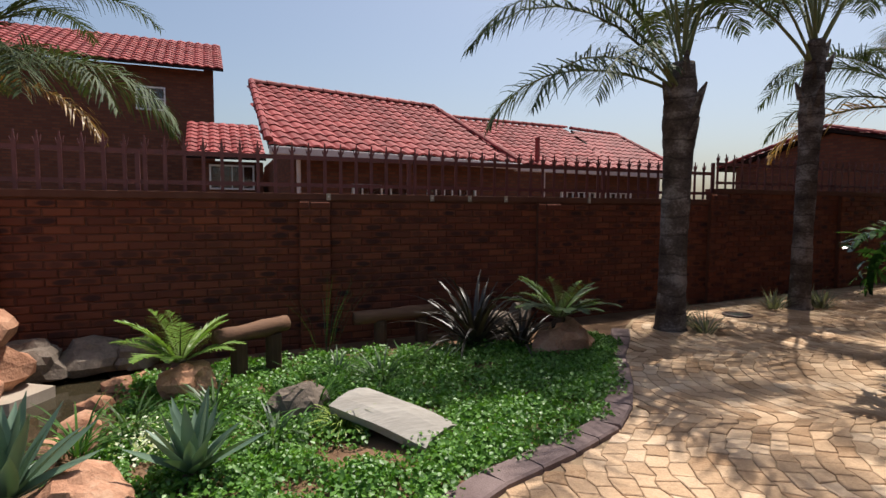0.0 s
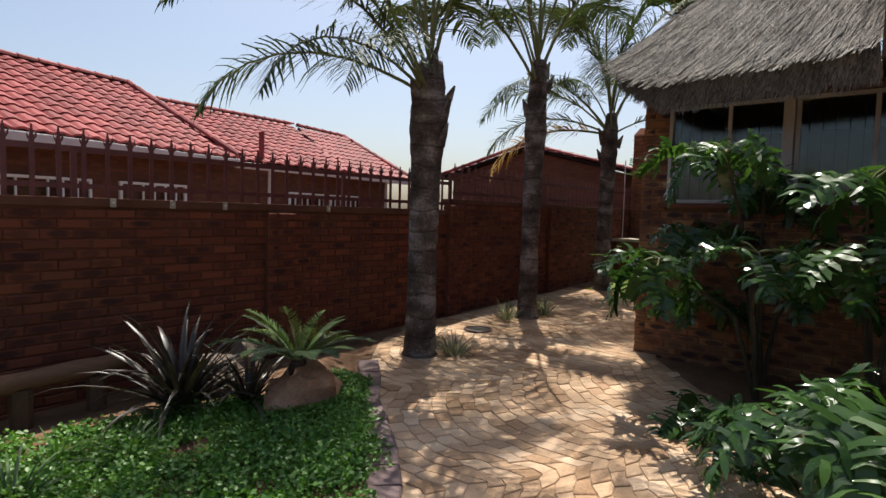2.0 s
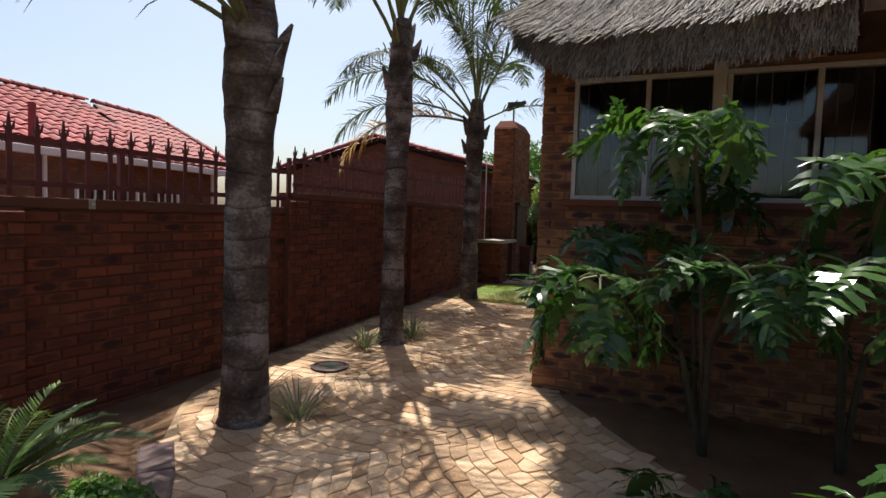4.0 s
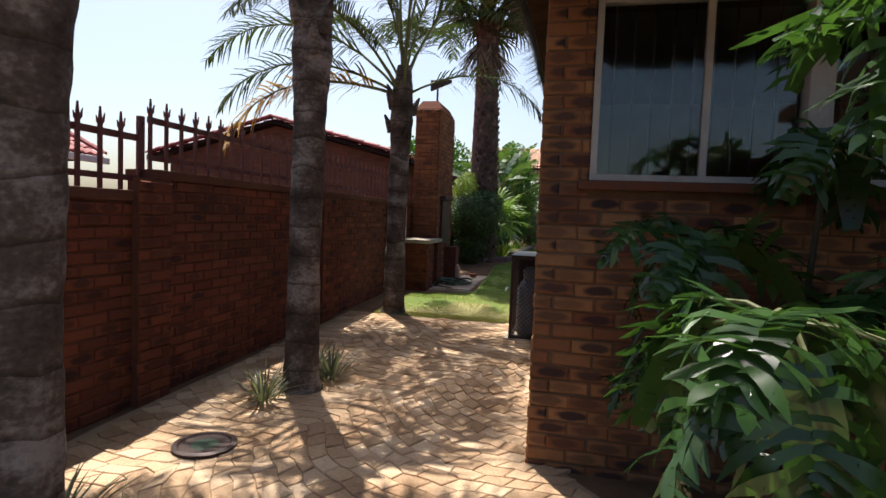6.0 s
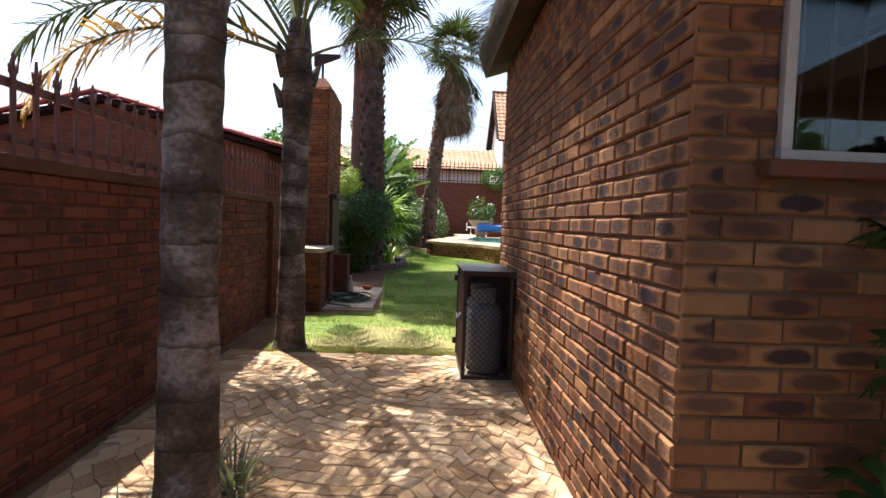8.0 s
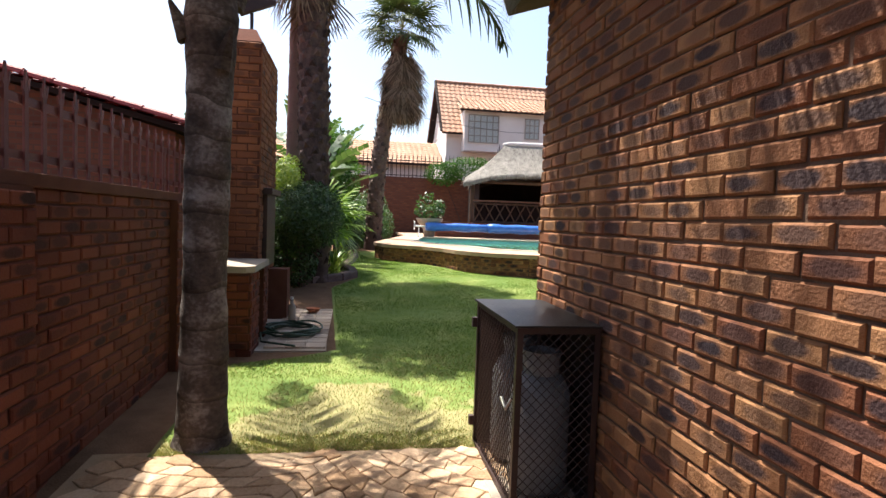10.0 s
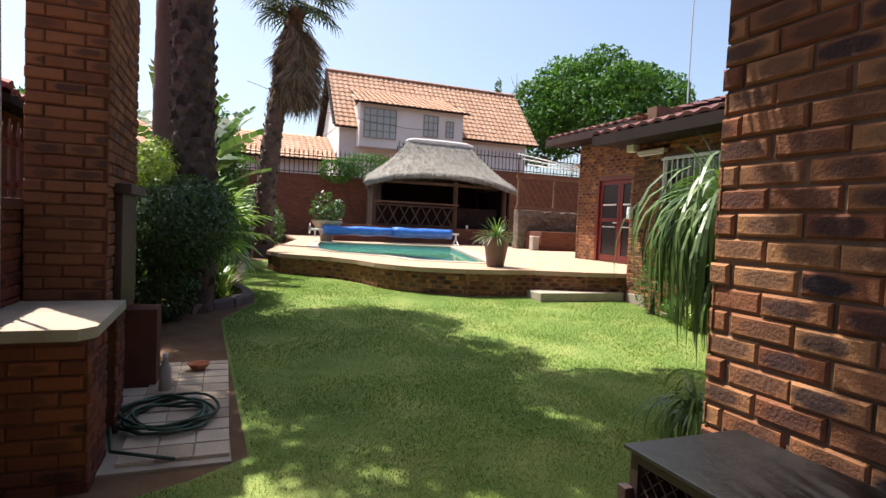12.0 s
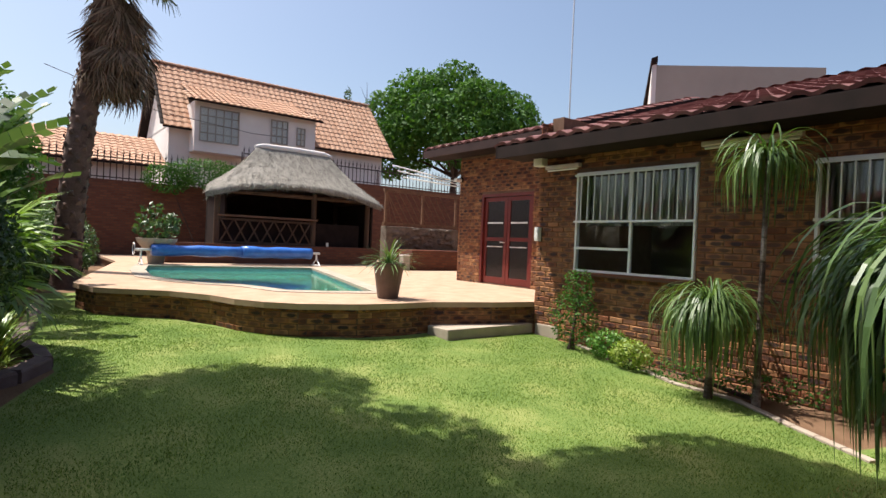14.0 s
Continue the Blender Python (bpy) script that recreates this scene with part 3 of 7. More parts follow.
_nt.links.new(mixc(_nt, math_node(_nt, "MULTIPLY", noise_out(_nt, coords(_nt, "Position"), 2.0), 0.5), _tx.outputs["Color"], (0.13, 0.06, 0.04)), _b.inputs["Base Color"])
bump(_nt, _b, _tx.outputs["Fac"], -0.4, 0.006)
M["brick_far"] = _m


def pane_window(name, o, u, w, h, cols, rows, frame_m, parent, n, depth=0.05, fr=0.05, bar=0.025, glass_m=None):
    """A framed window on a wall: o lower corner, u along, n outward."""
    o, u, n = Vector(o), Vector(u).normalized(), Vector(n).normalized()
    z = Vector((0, 0, 1))
    mtx = Matrix((u, -n, z)).transposed().to_4x4()
    mtx.translation = o
    w_ob = new(name)
    w_ob.matrix_world = mtx
    if parent is not None:
        w_ob.parent = parent
    bm = bmesh.new()
    for lo, hi in (((0, -depth, 0), (w, 0.02, fr)), ((0, -depth, h - fr), (w, 0.02, h)), ((0, -depth, fr), (fr, 0.02, h - fr)), ((w - fr, -depth, fr), (w, 0.02, h - fr))):
        box(bm, lo, hi, 0.004)
    part("window_frame", bm, frame_m, w_ob)
    for i in range(1, cols):
        x = w * i / cols
        part("glazing_bar", boxed((x - bar / 2, -depth * 0.7, fr), (x + bar / 2, 0.01, h - fr)), frame_m, w_ob)
    for j in range(1, rows):
        y = h * j / rows
        part("glazing_bar", boxed((fr, -depth * 0.68, y - bar / 2), (w - fr, 0.008, y + bar / 2)), frame_m, w_ob)
    part("pane", boxed((fr * 0.9, -0.012, fr * 0.9), (w - fr * 0.9, -0.006, h - fr * 0.9)), glass_m or M["glass"], w_ob)
    return w_ob


# ---- red-roofed house behind the wall ----
nb = thing("house", "single-storey house with a glazed red tiled roof and pale gutters", "house", (7, 14, 0))
nb.matrix_world = Matrix()
part("wall", prism([(1.6, 12.3), (7.9, 13.6), (14.2, 14.9), (14.0, 21), (1.6, 20)], -0.5, 2.62), M["brick_far"], nb)
part("gable", prism([(1.62, 12.3), (1.62, 18.7), (1.9, 18.7), (1.9, 12.3)], 2.6, lambda x, y: 2.62 + 1.9 * max(0, 1 - abs(y - 15.4) / 3.6)), M["brick_far"], nb)
slope("roof", (1.1, 11.65, 2.75), (7.7, 13.25, 2.75), (6.56, 16.6, 4.66), (1.05, 15.3, 4.66), M["roof_red"], nb, M["fascia"])
slope("roof", (7.7, 13.25, 2.75), (8.6, 20.0, 2.75), (6.56, 16.7, 4.66), (6.56, 16.6, 4.66), M["roof_red"], nb, M["fascia"])
slope("roof", (7.6, 13.6, 2.74), (12.0, 14.0, 2.74), (12.4, 17.75, 4.5), (7.2, 17.3, 4.5), M["roof_red"], nb, M["fascia"])
slope("roof", (11.6, 14.0, 2.73), (15.2, 14.6, 2.73), (14.6, 17.6, 4.34), (12.3, 17.3, 4.4), M["roof_red"], nb, M["fascia"])
slope("roof", (15.2, 14.6, 2.73), (17.0, 20.0, 2.73), (14.6, 17.7, 4.34), (14.6, 17.6, 4.34), M["roof_red"], nb, M["fascia"])
ridge_caps([(1.05, 15.3, 4.70), (3.7, 15.93, 4.70), (6.56, 16.6, 4.70), (7.7, 13.25, 2.83)], M["roof_red"], nb)
ridge_caps([(7.2, 17.3, 4.54), (12.4, 17.75, 4.54)], M["roof_red"], nb)
ridge_caps([(12.3, 17.3, 4.44), (14.6, 17.6, 4.38), (15.2, 14.6, 2.8)], M["roof_red"], nb)
ridge_caps([(1.1, 11.65, 2.83), (1.05, 15.3, 4.72)], M["roof_red"], nb)
for a, b in (((1.1, 11.6, 2.64), (7.75, 13.2, 2.64)), ((7.75, 13.5, 2.62), (11.8, 13.95, 2.62)), ((11.8, 13.95, 2.62), (15.2, 14.55, 2.62))):
    bm = bmesh.new()
    d = (Vector(b) - Vector(a))
    box(bm, (0, -0.12, -0.08), (d.length, 0, 0.08), 0.02)
    bm.transform(Matrix.Translation(a) @ Matrix.Rotation(math.atan2(d.y, d.x), 4, "Z"))
    part("gutter", bm, M["gutter"], nb, "pale pinkish gutter")
part("vent_pipe", tube(bmesh.new(), [(8.75, 13.9, 2.6), (8.75, 13.9, 3.55)], 0.07, 10), M["roof_red"], nb, "oxide-red vent pipe")
for px, py in ((8.9, 13.9), (1.75, 12.25), (14.0, 14.75)):
    part("downpipe", tube(bmesh.new(), [(px, py - 0.12, 0), (px, py - 0.12, 2.6)], 0.045, 8), M["gutter"], nb)
for wx in (3.0, 5.0, 9.6, 11.3):
    wy = float(np.interp(wx, [1.6, 14.2], [12.3, 14.9]))
    pane_window("window", (wx, wy - 0.02, 1.05), (0.98, 0.2, 0), 1.5, 1.0, 6, 2, M["white_paint"], nb, (0.2, -0.98, 0), fr=0.05, bar=0.03)

tower = thing("house", "double-storey face-brick house with a red tiled roof", "house", (-4, 22, 0))
tower.matrix_world = Matrix()
part("wall", boxed((-12, 20.4, -0.5), (0.2, 27, 6.0)), M["brick_far"], tower)
slope("roof", (-12.4, 19.9, 6.0), (0.5, 19.9, 6.0), (0.5, 23.7, 7.75), (-12.4, 23.7, 7.75), M["roof_red"], tower, M["fascia"])
part("gable", prism([(-0.1, 20.4), (0.2, 20.4), (0.2, 27), (-0.1, 27)], 5.98, lambda x, y: 6.0 + 1.6 * max(0, 1 - abs(y - 23.7) / 3.4)), M["brick_far"], tower)
pane_window("window", (-2.1, 20.38, 4.6), (1, 0, 0), 0.85, 0.75, 2, 2, M["white_paint"], tower, (0, -1, 0))
slope("roof", (-0.6, 16.6, 2.9), (1.5, 16.6, 2.9), (1.5, 19.5, 4.2), (-0.6, 19.5, 4.2), M["roof_red"], tower, M["fascia"])
part("wall", boxed((-0.4, 17.0, -0.5), (1.45, 20.3, 2.8)), M["brick_far"], tower)
pane_window("window", (0.0, 16.97, 2.0), (1, 0, 0), 1.2, 0.7, 4, 1, M["white_paint"], tower, (0, -1, 0))

gab = thing("house", "low face-brick outbuilding with a red tiled gable", "house", (18, 10, 0))
gab.matrix_world = Matrix()
part("wall", prism([(16, 7.1), (16, 13.3), (22, 13.3), (22, 7.1)], -0.5, lambda x, y: 2.85), M["brick_far"], gab)
part("gable", prism([(16, 7.1), (16, 10.26), (16, 13.3), (16.2, 13.3), (16.2, 10.26), (16.2, 7.1)], 2.84, lambda x, y: 2.85 + 0.80 * max(0, 1 - abs(y - 10.26) / 3.1)), M["brick_far"], gab)
slope("roof", (15.8, 6.7, 2.86), (23, 6.7, 2.86), (23, 10.26, 3.76), (15.8, 10.26, 3.76), M["roof_red"], gab, M["fascia"])
slope("roof", (23, 13.8, 2.86), (15.8, 13.8, 2.86), (15.8, 10.26, 3.76), (23, 10.26, 3.76), M["roof_red"], gab, M["fascia"])
ridge_caps([(15.78, 6.7, 2.9), (15.78, 10.26, 3.82), (15.78, 13.8, 2.9)], M["roof_red"], gab, 0.08)

# ---- white house beyond the rear wall ----
wh = thing("house", "white plastered house with a steep orange tiled roof and dormer", "house", (40, -6, 0))
wh.matrix_world = Matrix()
part("wall", boxed((38.4, -11.8, 0.5), (44, -0.7, 6.75)), M["plaster"], wh)
part("gable", prism([(38.4, -1.0), (41.1, -1.0), (43.9, -1.0), (43.9, -0.7), (41.1, -0.7), (38.4, -0.7)], 6.7, lambda x, y: 6.75 + 3.0 * max(0, 1 - abs(x - 41.1) / 2.75)), M["plaster"], wh)
slope("roof", (37.9, -0.35, 6.6), (37.9, -12.3, 6.6), (41.1, -12.3, 10.1), (41.1, -0.35, 10.1), M["roof_orange"], wh, M["fascia"], 0.3, 0.36)
slope("roof", (44.3, -12.3, 6.6), (44.3, -0.35, 6.6), (41.1, -0.35, 10.1), (41.1, -12.3, 10.1), M["roof_orange"], wh, M["fascia"], 0.3, 0.36)
ridge_caps([(41.1, -0.35, 10.12), (41.1, -12.3, 10.12)], M["roof_orange"], wh, 0.12)
ridge_caps([(37.9, -0.33, 6.62), (41.1, -0.33, 10.14)], M["fascia"], wh, 0.08)
dormer = part("dormer", boxed((37.5, -7.3, 5.6), (40.3, -1.55, 7.85)), M["plaster"], wh)
slope("roof", (37.1, -1.2, 7.8), (37.1, -7.55, 7.8), (40.3, -7.0, 9.1), (40.3, -1.6, 9.1), M["roof_orange"], wh, M["fascia"], 0.3, 0.36)
pane_window("window", (37.46, -1.75, 6.05), (0, -1, 0), 1.75, 1.55, 5, 4, M["plaster_grey"], wh, (-1, 0, 0), bar=0.05)
pane_window("window", (37.46, -5.0, 6.4), (0, -1, 0), 0.85, 1.15, 3, 3, M["plaster_grey"], wh, (-1, 0, 0), bar=0.05)
pane_window("window", (37.46, -6.3, 6.45), (0, -1, 0), 0.45, 0.9, 2, 3, M["plaster_grey"], wh, (-1, 0, 0), bar=0.04)
annex = thing("house", "low annex with a faded orange tiled roof", "house", (37, 3, 0))
annex.matrix_world = Matrix()
part("wall", boxed((36.8, 0.2, 0.5), (41, 9, 4.6)), M["plaster"], annex)
slope("roof", (36.3, 9.3, 4.6), (36.3, -0.3, 4.6), (39.5, -0.3, 6.1), (39.5, 9.3, 6.1), M["roof_orange"], annex, M["fascia"], 0.3, 0.36)

grey = thing("house", "plain beige plastered building rising behind the roof", "house", (20, -15, 0))
grey.matrix_world = Matrix()
part("wall", prism([(21.9, -12.5), (18.1, -16.7), (21, -20), (24.4, -16)], 0, lambda x, y: 8.3), M["plaster_grey"], grey)
part("gable", prism([(21.9, -12.48), (24.4, -15.98), (24.3, -16.1), (21.8, -12.6)], 5, lambda x, y: 8.36 - 0.55 * (x - 21.9)), M["plaster"], grey)
part("barge_board", prism([(21.85, -12.35), (24.6, -15.9), (24.4, -16.0), (21.7, -12.5)], lambda x, y: 8.28 - 0.55 * (x - 21.9), lambda x, y: 8.46 - 0.55 * (x - 21.9)), M["fascia"], grey)

# ---- roof of the brick house ----
hroof = thing("house_roof", "low brown concrete-tiled roof over the face-brick house", "roof", (14, -4, 0), kind="structure")
hroof.matrix_world = Matrix()
P = 0.30
def rz_(y):
    return 3.47 + P * (-1.45 - y)


def rz_far(y):
    return 4.18 + P * (-3.4 - y)


slope("slope", (8.0, -1.45, rz_(-1.45)), (17.5, -1.45, rz_(-1.45)), (17.5, -7.5, rz_(-7.5)), (8.0, -7.5, rz_(-7.5)), M["roof_brown"], hroof, M["fascia"], 0.3, 0.36)
slope("slope", (17.5, -3.4, rz_far(-3.4)), (22.3, -3.4, rz_far(-3.4)), (22.3, -7.5, rz_far(-7.5)), (17.5, -7.5, rz_far(-7.5)), M["roof_brown"], hroof, M["fascia"], 0.3, 0.36)
slope("slope", (22.3, -13.6, rz_(-1.45)), (8.0, -13.6, rz_(-1.45)), (8.0, -7.5, rz_(-7.5)), (22.3, -7.5, rz_(-7.5)), M["roof_brown"], hroof, M["fascia"], 0.3, 0.36)
part("fascia_board", boxed((8.0, -1.47, 3.28), (17.52, -1.43, 3.455), 0.004), M["fascia"], hroof)
part("fascia_board", boxed((17.5, -3.42, 3.99), (22.3, -3.38, 4.16), 0.004), M["fascia_brown"], hroof)
part("verge_board", prism([(17.5, -3.38), (17.5, -1.43), (17.54, -1.43), (17.54, -3.38)], lambda x, y: rz_(y) - 0.18, lambda x, y: rz_(y) + 0.02), M["fascia"], hroof)
part("verge_board", prism([(22.3, -7.5), (22.3, -3.38), (22.34, -3.38), (22.34, -7.5)], lambda x, y: rz_far(y) - 0.19, lambda x, y: rz_far(y) + 0.02), M["fascia"], hroof)
part("soffit", boxed((8.0, -2.05, 3.30), (17.5, -1.47, 3.33)), M["fascia"], hroof)
part("soffit", boxed((17.2, -4.0, 4.0), (22.3, -3.42, 4.03)), M["fascia"], hroof)
part("mast", tube(bmesh.new(), [(19.6, -5.6, 4.4), (19.6, -5.6, 12.5)], 0.018, 6), M["steel"], hroof, "thin aerial mast")


# ---- thatched roofs ----
def thatch_roof(name, label, eave, ridge, bulge, lip, inset, straw, seed):
    """Thatch between an eave line and a ridge line of as many points, with a ragged thick lip."""
    rnd = random.Random(seed)
    th = thing(name, label, "roof", kind="structure")
    bm = bmesh.new()
    rows, m = 10, len(eave)
    grid = []
    for j in range(rows + 1):
        t = j / rows
        line = []
        for i in range(m):
            e, r = Vector(eave[i]), Vector(ridge[i])
            p = e.lerp(r, t)
            p.z += bulge * math.sin(math.pi * t) + 0.03 * noise.noise(p * 2.3)
            line.append(bm.verts.new(p))
        grid.append(line)
    for j in range(rows):
        for i in range(m - 1):
            bm.faces.new((grid[j][i], grid[j][i + 1], grid[j + 1][i + 1], grid[j + 1][i]))
    low, back, under = [], [], []
    for i in range(m):
        e, r = Vector(eave[i]), Vector(ridge[i])
        inward = Vector((r.x - e.x, r.y - e.y, 0)).normalized()
        low.append(bm.verts.new(e + inward * 0.09 + Vector((0, 0, -lip + 0.03 * noise.noise(e * 5)))))
        back.append(bm.verts.new(e + inward * inset + Vector((0, 0, -lip + 0.30 * inset))))
    for i in range(m - 1):
        bm.faces.new((low[i], low[i + 1], grid[0][i + 1], grid[0][i]))
        under.append((back[i].co.copy(), back[i + 1].co.copy(), low[i + 1].co.copy(), low[i].co.copy()))
    bmesh.ops.recalc_face_normals(bm, faces=bm.faces[:])
    bmesh.ops.delete(bm, geom=back, context="VERTS")
    body = part("thatch", bm, M["thatch"], th, smooth=True)
    raw("soffit", [v for q in under for v in q], [tuple(range(4 * k, 4 * k + 4)) for k in range(len(under))], M["wood_dark"], th)
    verts, faces = [], []
    for _ in range(straw):
        i = rnd.randrange(m - 1)
        s, t = rnd.random(), rnd.random() ** 1.3 * 0.95
        e = Vector(eave[i]).lerp(Vector(eave[i + 1]), s)
        r = Vector(ridge[i]).lerp(Vector(ridge[i + 1]), s)
        p = e.lerp(r, t)
        p.z += bulge * math.sin(math.pi * t) + 0.012
        q = e.lerp(r, t - rnd.uniform(0.05, 0.12) * 2.2 / max(0.8, (r - e).length))
        tq = max(0.0, t - 0.08)
        q.z += bulge * math.sin(math.pi * tq) + rnd.uniform(0.015, 0.045)
        side = (Vector(eave[i + 1]) - Vector(eave[i])).normalized()
        q += side * rnd.uniform(-0.05, 0.05)
        w = side * rnd.uniform(0.004, 0.009)
        k = len(verts)
        verts += [p - w, p + w, q + w * 0.6, q - w * 0.6]
        faces.append((k, k + 1, k + 2, k + 3))
    for _ in range(straw // 2):
        i = rnd.randrange(m - 1)
        e = Vector(eave[i]).lerp(Vector(eave[i + 1]), rnd.random())
        r = Vector(ridge[i])
        inward = Vector((r.x - e.x, r.y - e.y, 0)).normalized()
        dp = rnd.random()
        p = e + inward * 0.09 * dp + Vector((0, 0, 0.01 - lip * dp * 0.95))
        q = p - inward * rnd.uniform(0.01, 0.05) - Vector((0, 0, rnd.uniform(0.04, 0.11)))
        side = (Vector(eave[i + 1]) - Vector(eave[i])).normalized()
        q += side * rnd.uniform(-0.02, 0.02)
        w = side * rnd.uniform(0.003, 0.007)
        k = len(verts)
        verts += [p - w, p + w, q + w * 0.5, q - w * 0.5]
        faces.append((k, k + 1, k + 2, k + 3))
    tagged(raw("straw", verts, faces, M["thatch"], body), kind="stuff")
    return th


_eave = [(10.8, 3.44, 3.34), (9.5, 3.45, 3.34), (8.2, 3.45, 3.33), (7.0, 3.46, 3.32), (6.4, 3.46, 3.30), (6.12, 3.37, 3.20), (5.86, 3.05, 2.98), (5.74, 2.78, 2.86),
         (5.69, 2.45, 2.86), (5.66, 2.1, 2.88), (5.66, 1.75, 2.88), (5.66, 1.45, 2.9), (5.70, 1.22, 2.94)]
_ridge = [(10.75, 0.6, 5.3), (9.8, 0.6, 5.3), (9.2, 0.6, 5.3), (8.8, 0.6, 5.3), (8.7, 0.6, 5.3), (8.65, 0.6, 5.3), (8.6, 0.6, 5.3), (8.6, 0.55, 5.3),
          (8.6, 0.5, 5.3), (8.6, 0.4, 5.3), (8.6, 0.3, 5.3), (8.6, 0.2, 5.3), (8.6, 0.1, 5.3)]
thatch_roof("thatched_roof", "grey weathered thatch with a ragged thick lip over the room", _eave, _ridge, 0.28, 0.24, 0.75, 15000, 3)
porch = thing("porch_roof", "dark timber porch roof beside the thatch", "roof", kind="structure")
part("fascia_board", boxed((5.62, -3.2, 2.80), (5.70, 1.2, 3.9)), M["wood_dark"], porch)
part("soffit", boxed((5.70, -3.2, 2.80), (6.50, 1.2, 2.86)), M["wood_dark"], porch)
part("side_board", boxed((5.70, 1.12, 2.86), (8.6, 1.2, 4.9)), M["wood_dark"], porch)
part("top", prism([(5.62, -3.2), (5.62, 1.2), (8.6, 1.2), (8.6, -3.2)], lambda x, y: 3.88 + 0.33 * (x - 5.62), lambda x, y: 3.95 + 0.33 * (x - 5.62)), M["wood_dark"], porch)
part("back_slope", prism([(8.6, -3.2), (8.6, 0.6), (10.75, 0.6), (10.75, -3.2)], lambda x, y: 5.2, lambda x, y: 5.28), M["wood_dark"], porch)
part("end_board", prism([(10.36, -3.2), (10.36, 3.1), (10.43, 3.1), (10.43, -3.2)], 3.1, lambda x, y: 3.2 + (0.62 * (3.1 - y) if y > 0 else 1.9)), M["wood_dark"], porch)


# unseen roof, posts and wall, added to keep skylight off the room front
part("veranda_roof", prism([(2.4, -6.0), (2.4, 0.72), (5.62, 0.72), (5.62, -6.0)], 2.80, lambda x, y: 2.92 + 0.05 * (x - 2.4)), M["wood_dark"], porch)
for px in (2.6, 5.3):
    part("unseen_shade_post", tube(bmesh.new(), [(px, 0.55, 0.0), (px, 0.55, 2.8)], 0.09, 10), M["wood_dark"], porch)
wall_unseen_shade = wall_with_holes("wall_unseen_shade", "x", -1.6, 0.2, 2.4, 6.5, 0, 2.8, [], M["brick_far"], "unseen brick wall added to darken the front of the room")


# ---- windows and door of the houses ----
def barred_window(name, label, o, u, n, w, h, split, bars_to, cols, pitch=0.115):
    """White steel window with vertical burglar bars over its upper part."""
    win = pane_window(name, o, u, w, h, cols, 1, M["white_paint"], None, n, fr=0.032, bar=0.035)
    tagged(win, label, "window", kind="structure")
    nb_ = int(w / pitch)
    for i in range(1, nb_):
        x = w * i / nb_
        part("burglar_bar", boxed((x - 0.007, -0.085, bars_to), (x + 0.007, -0.071, h - 0.03)), M["white_paint"], win)
    for z in (bars_to, h - 0.06):
        part("cross_bar", boxed((0.0, -0.092, z), (w, -0.074, z + 0.03)), M["white_paint"], win)
    bm = bmesh.new()
    box(bm, (0.0, -0.06, split), (w * 0.5, -0.03, split + 0.035))
    part("transom", bm, M["white_paint"], win)
    part("window_sill", boxed((-0.05, -0.09, -0.06), (w + 0.05, 0.05, 0.0), 0.008), M["brick_far"], win)
    return win


w1 = barred_window("window_house", "white barred window with pale curtains in the brick wall", (16.36, -2.06, 1.57), (-1, 0, 0), (0, 1, 0), 1.86, 1.46, 0.33, 0.72, 2)
w2 = barred_window("window_house_second", "white barred window behind hanging leaves", (13.22, -2.06, 1.57), (-1, 0, 0), (0, 1, 0), 1.62, 1.38, 0.33, 0.72, 2)


def drape(name, label, o, u, w, h, folds):
    bm = bmesh.new()
    u = Vector(u)
    nrm = u.cross(Vector((0, 0, 1)))
    cols = []
    n = folds * 6
    for i in range(n + 1):
        p = Vector(o) + u * (w * i / n) + nrm * (0.03 * math.sin(i / 6 * 2 * math.pi))
        cols.append((bm.verts.new(p), bm.verts.new(p + Vector((0, 0, h)))))
    for a, b in zip(cols, cols[1:]):
        bm.faces.new((a[0], b[0], b[1], a[1]))
    bmesh.ops.solidify(bm, geom=bm.faces[:], thickness=0.004)
    return tagged(link_mesh(name, bm, M["curtain"], smooth=True), label, "curtain")


drape("curtain", "short pale net curtain hanging behind the barred window", (16.46, -2.322, 2.26), (-1, 0, 0), 2.06, 0.74, 14)
drape("curtain", "short pale net curtain hanging behind the second window", (13.32, -2.322, 2.26), (-1, 0, 0), 1.82, 0.66, 12)

# front window of the thatched room: three white lights behind iron bars
fw = pane_window("window_room", (6.52, FRONT_WIN[1], FRONT_WIN[2]), (0, -1, 0), FRONT_WIN[1] - FRONT_WIN[0], FRONT_WIN[3] - FRONT_WIN[2], 5, 1, M["frame_shaded"], None, (-1, 0, 0), fr=0.035, bar=0.035)
tagged(fw, "wide white-framed window with dark iron bars in the thatched room", "window", kind="structure")
for i in range(1, 28):
    part("iron_bar", boxed((i * 0.1 - 0.005, 0.03, 0.01), (i * 0.1 + 0.005, 0.04, 0.96)), M["iron"], fw)
part("window_sill", boxed((-0.06, -0.10, -0.05), (2.80, 0.05, 0.0), 0.008), M["brick_far"], fw)
part("mullion", boxed((1.01, -0.09, 0.0), (1.10, 0.03, 1.02), 0.006), M["frame_shaded"], fw)

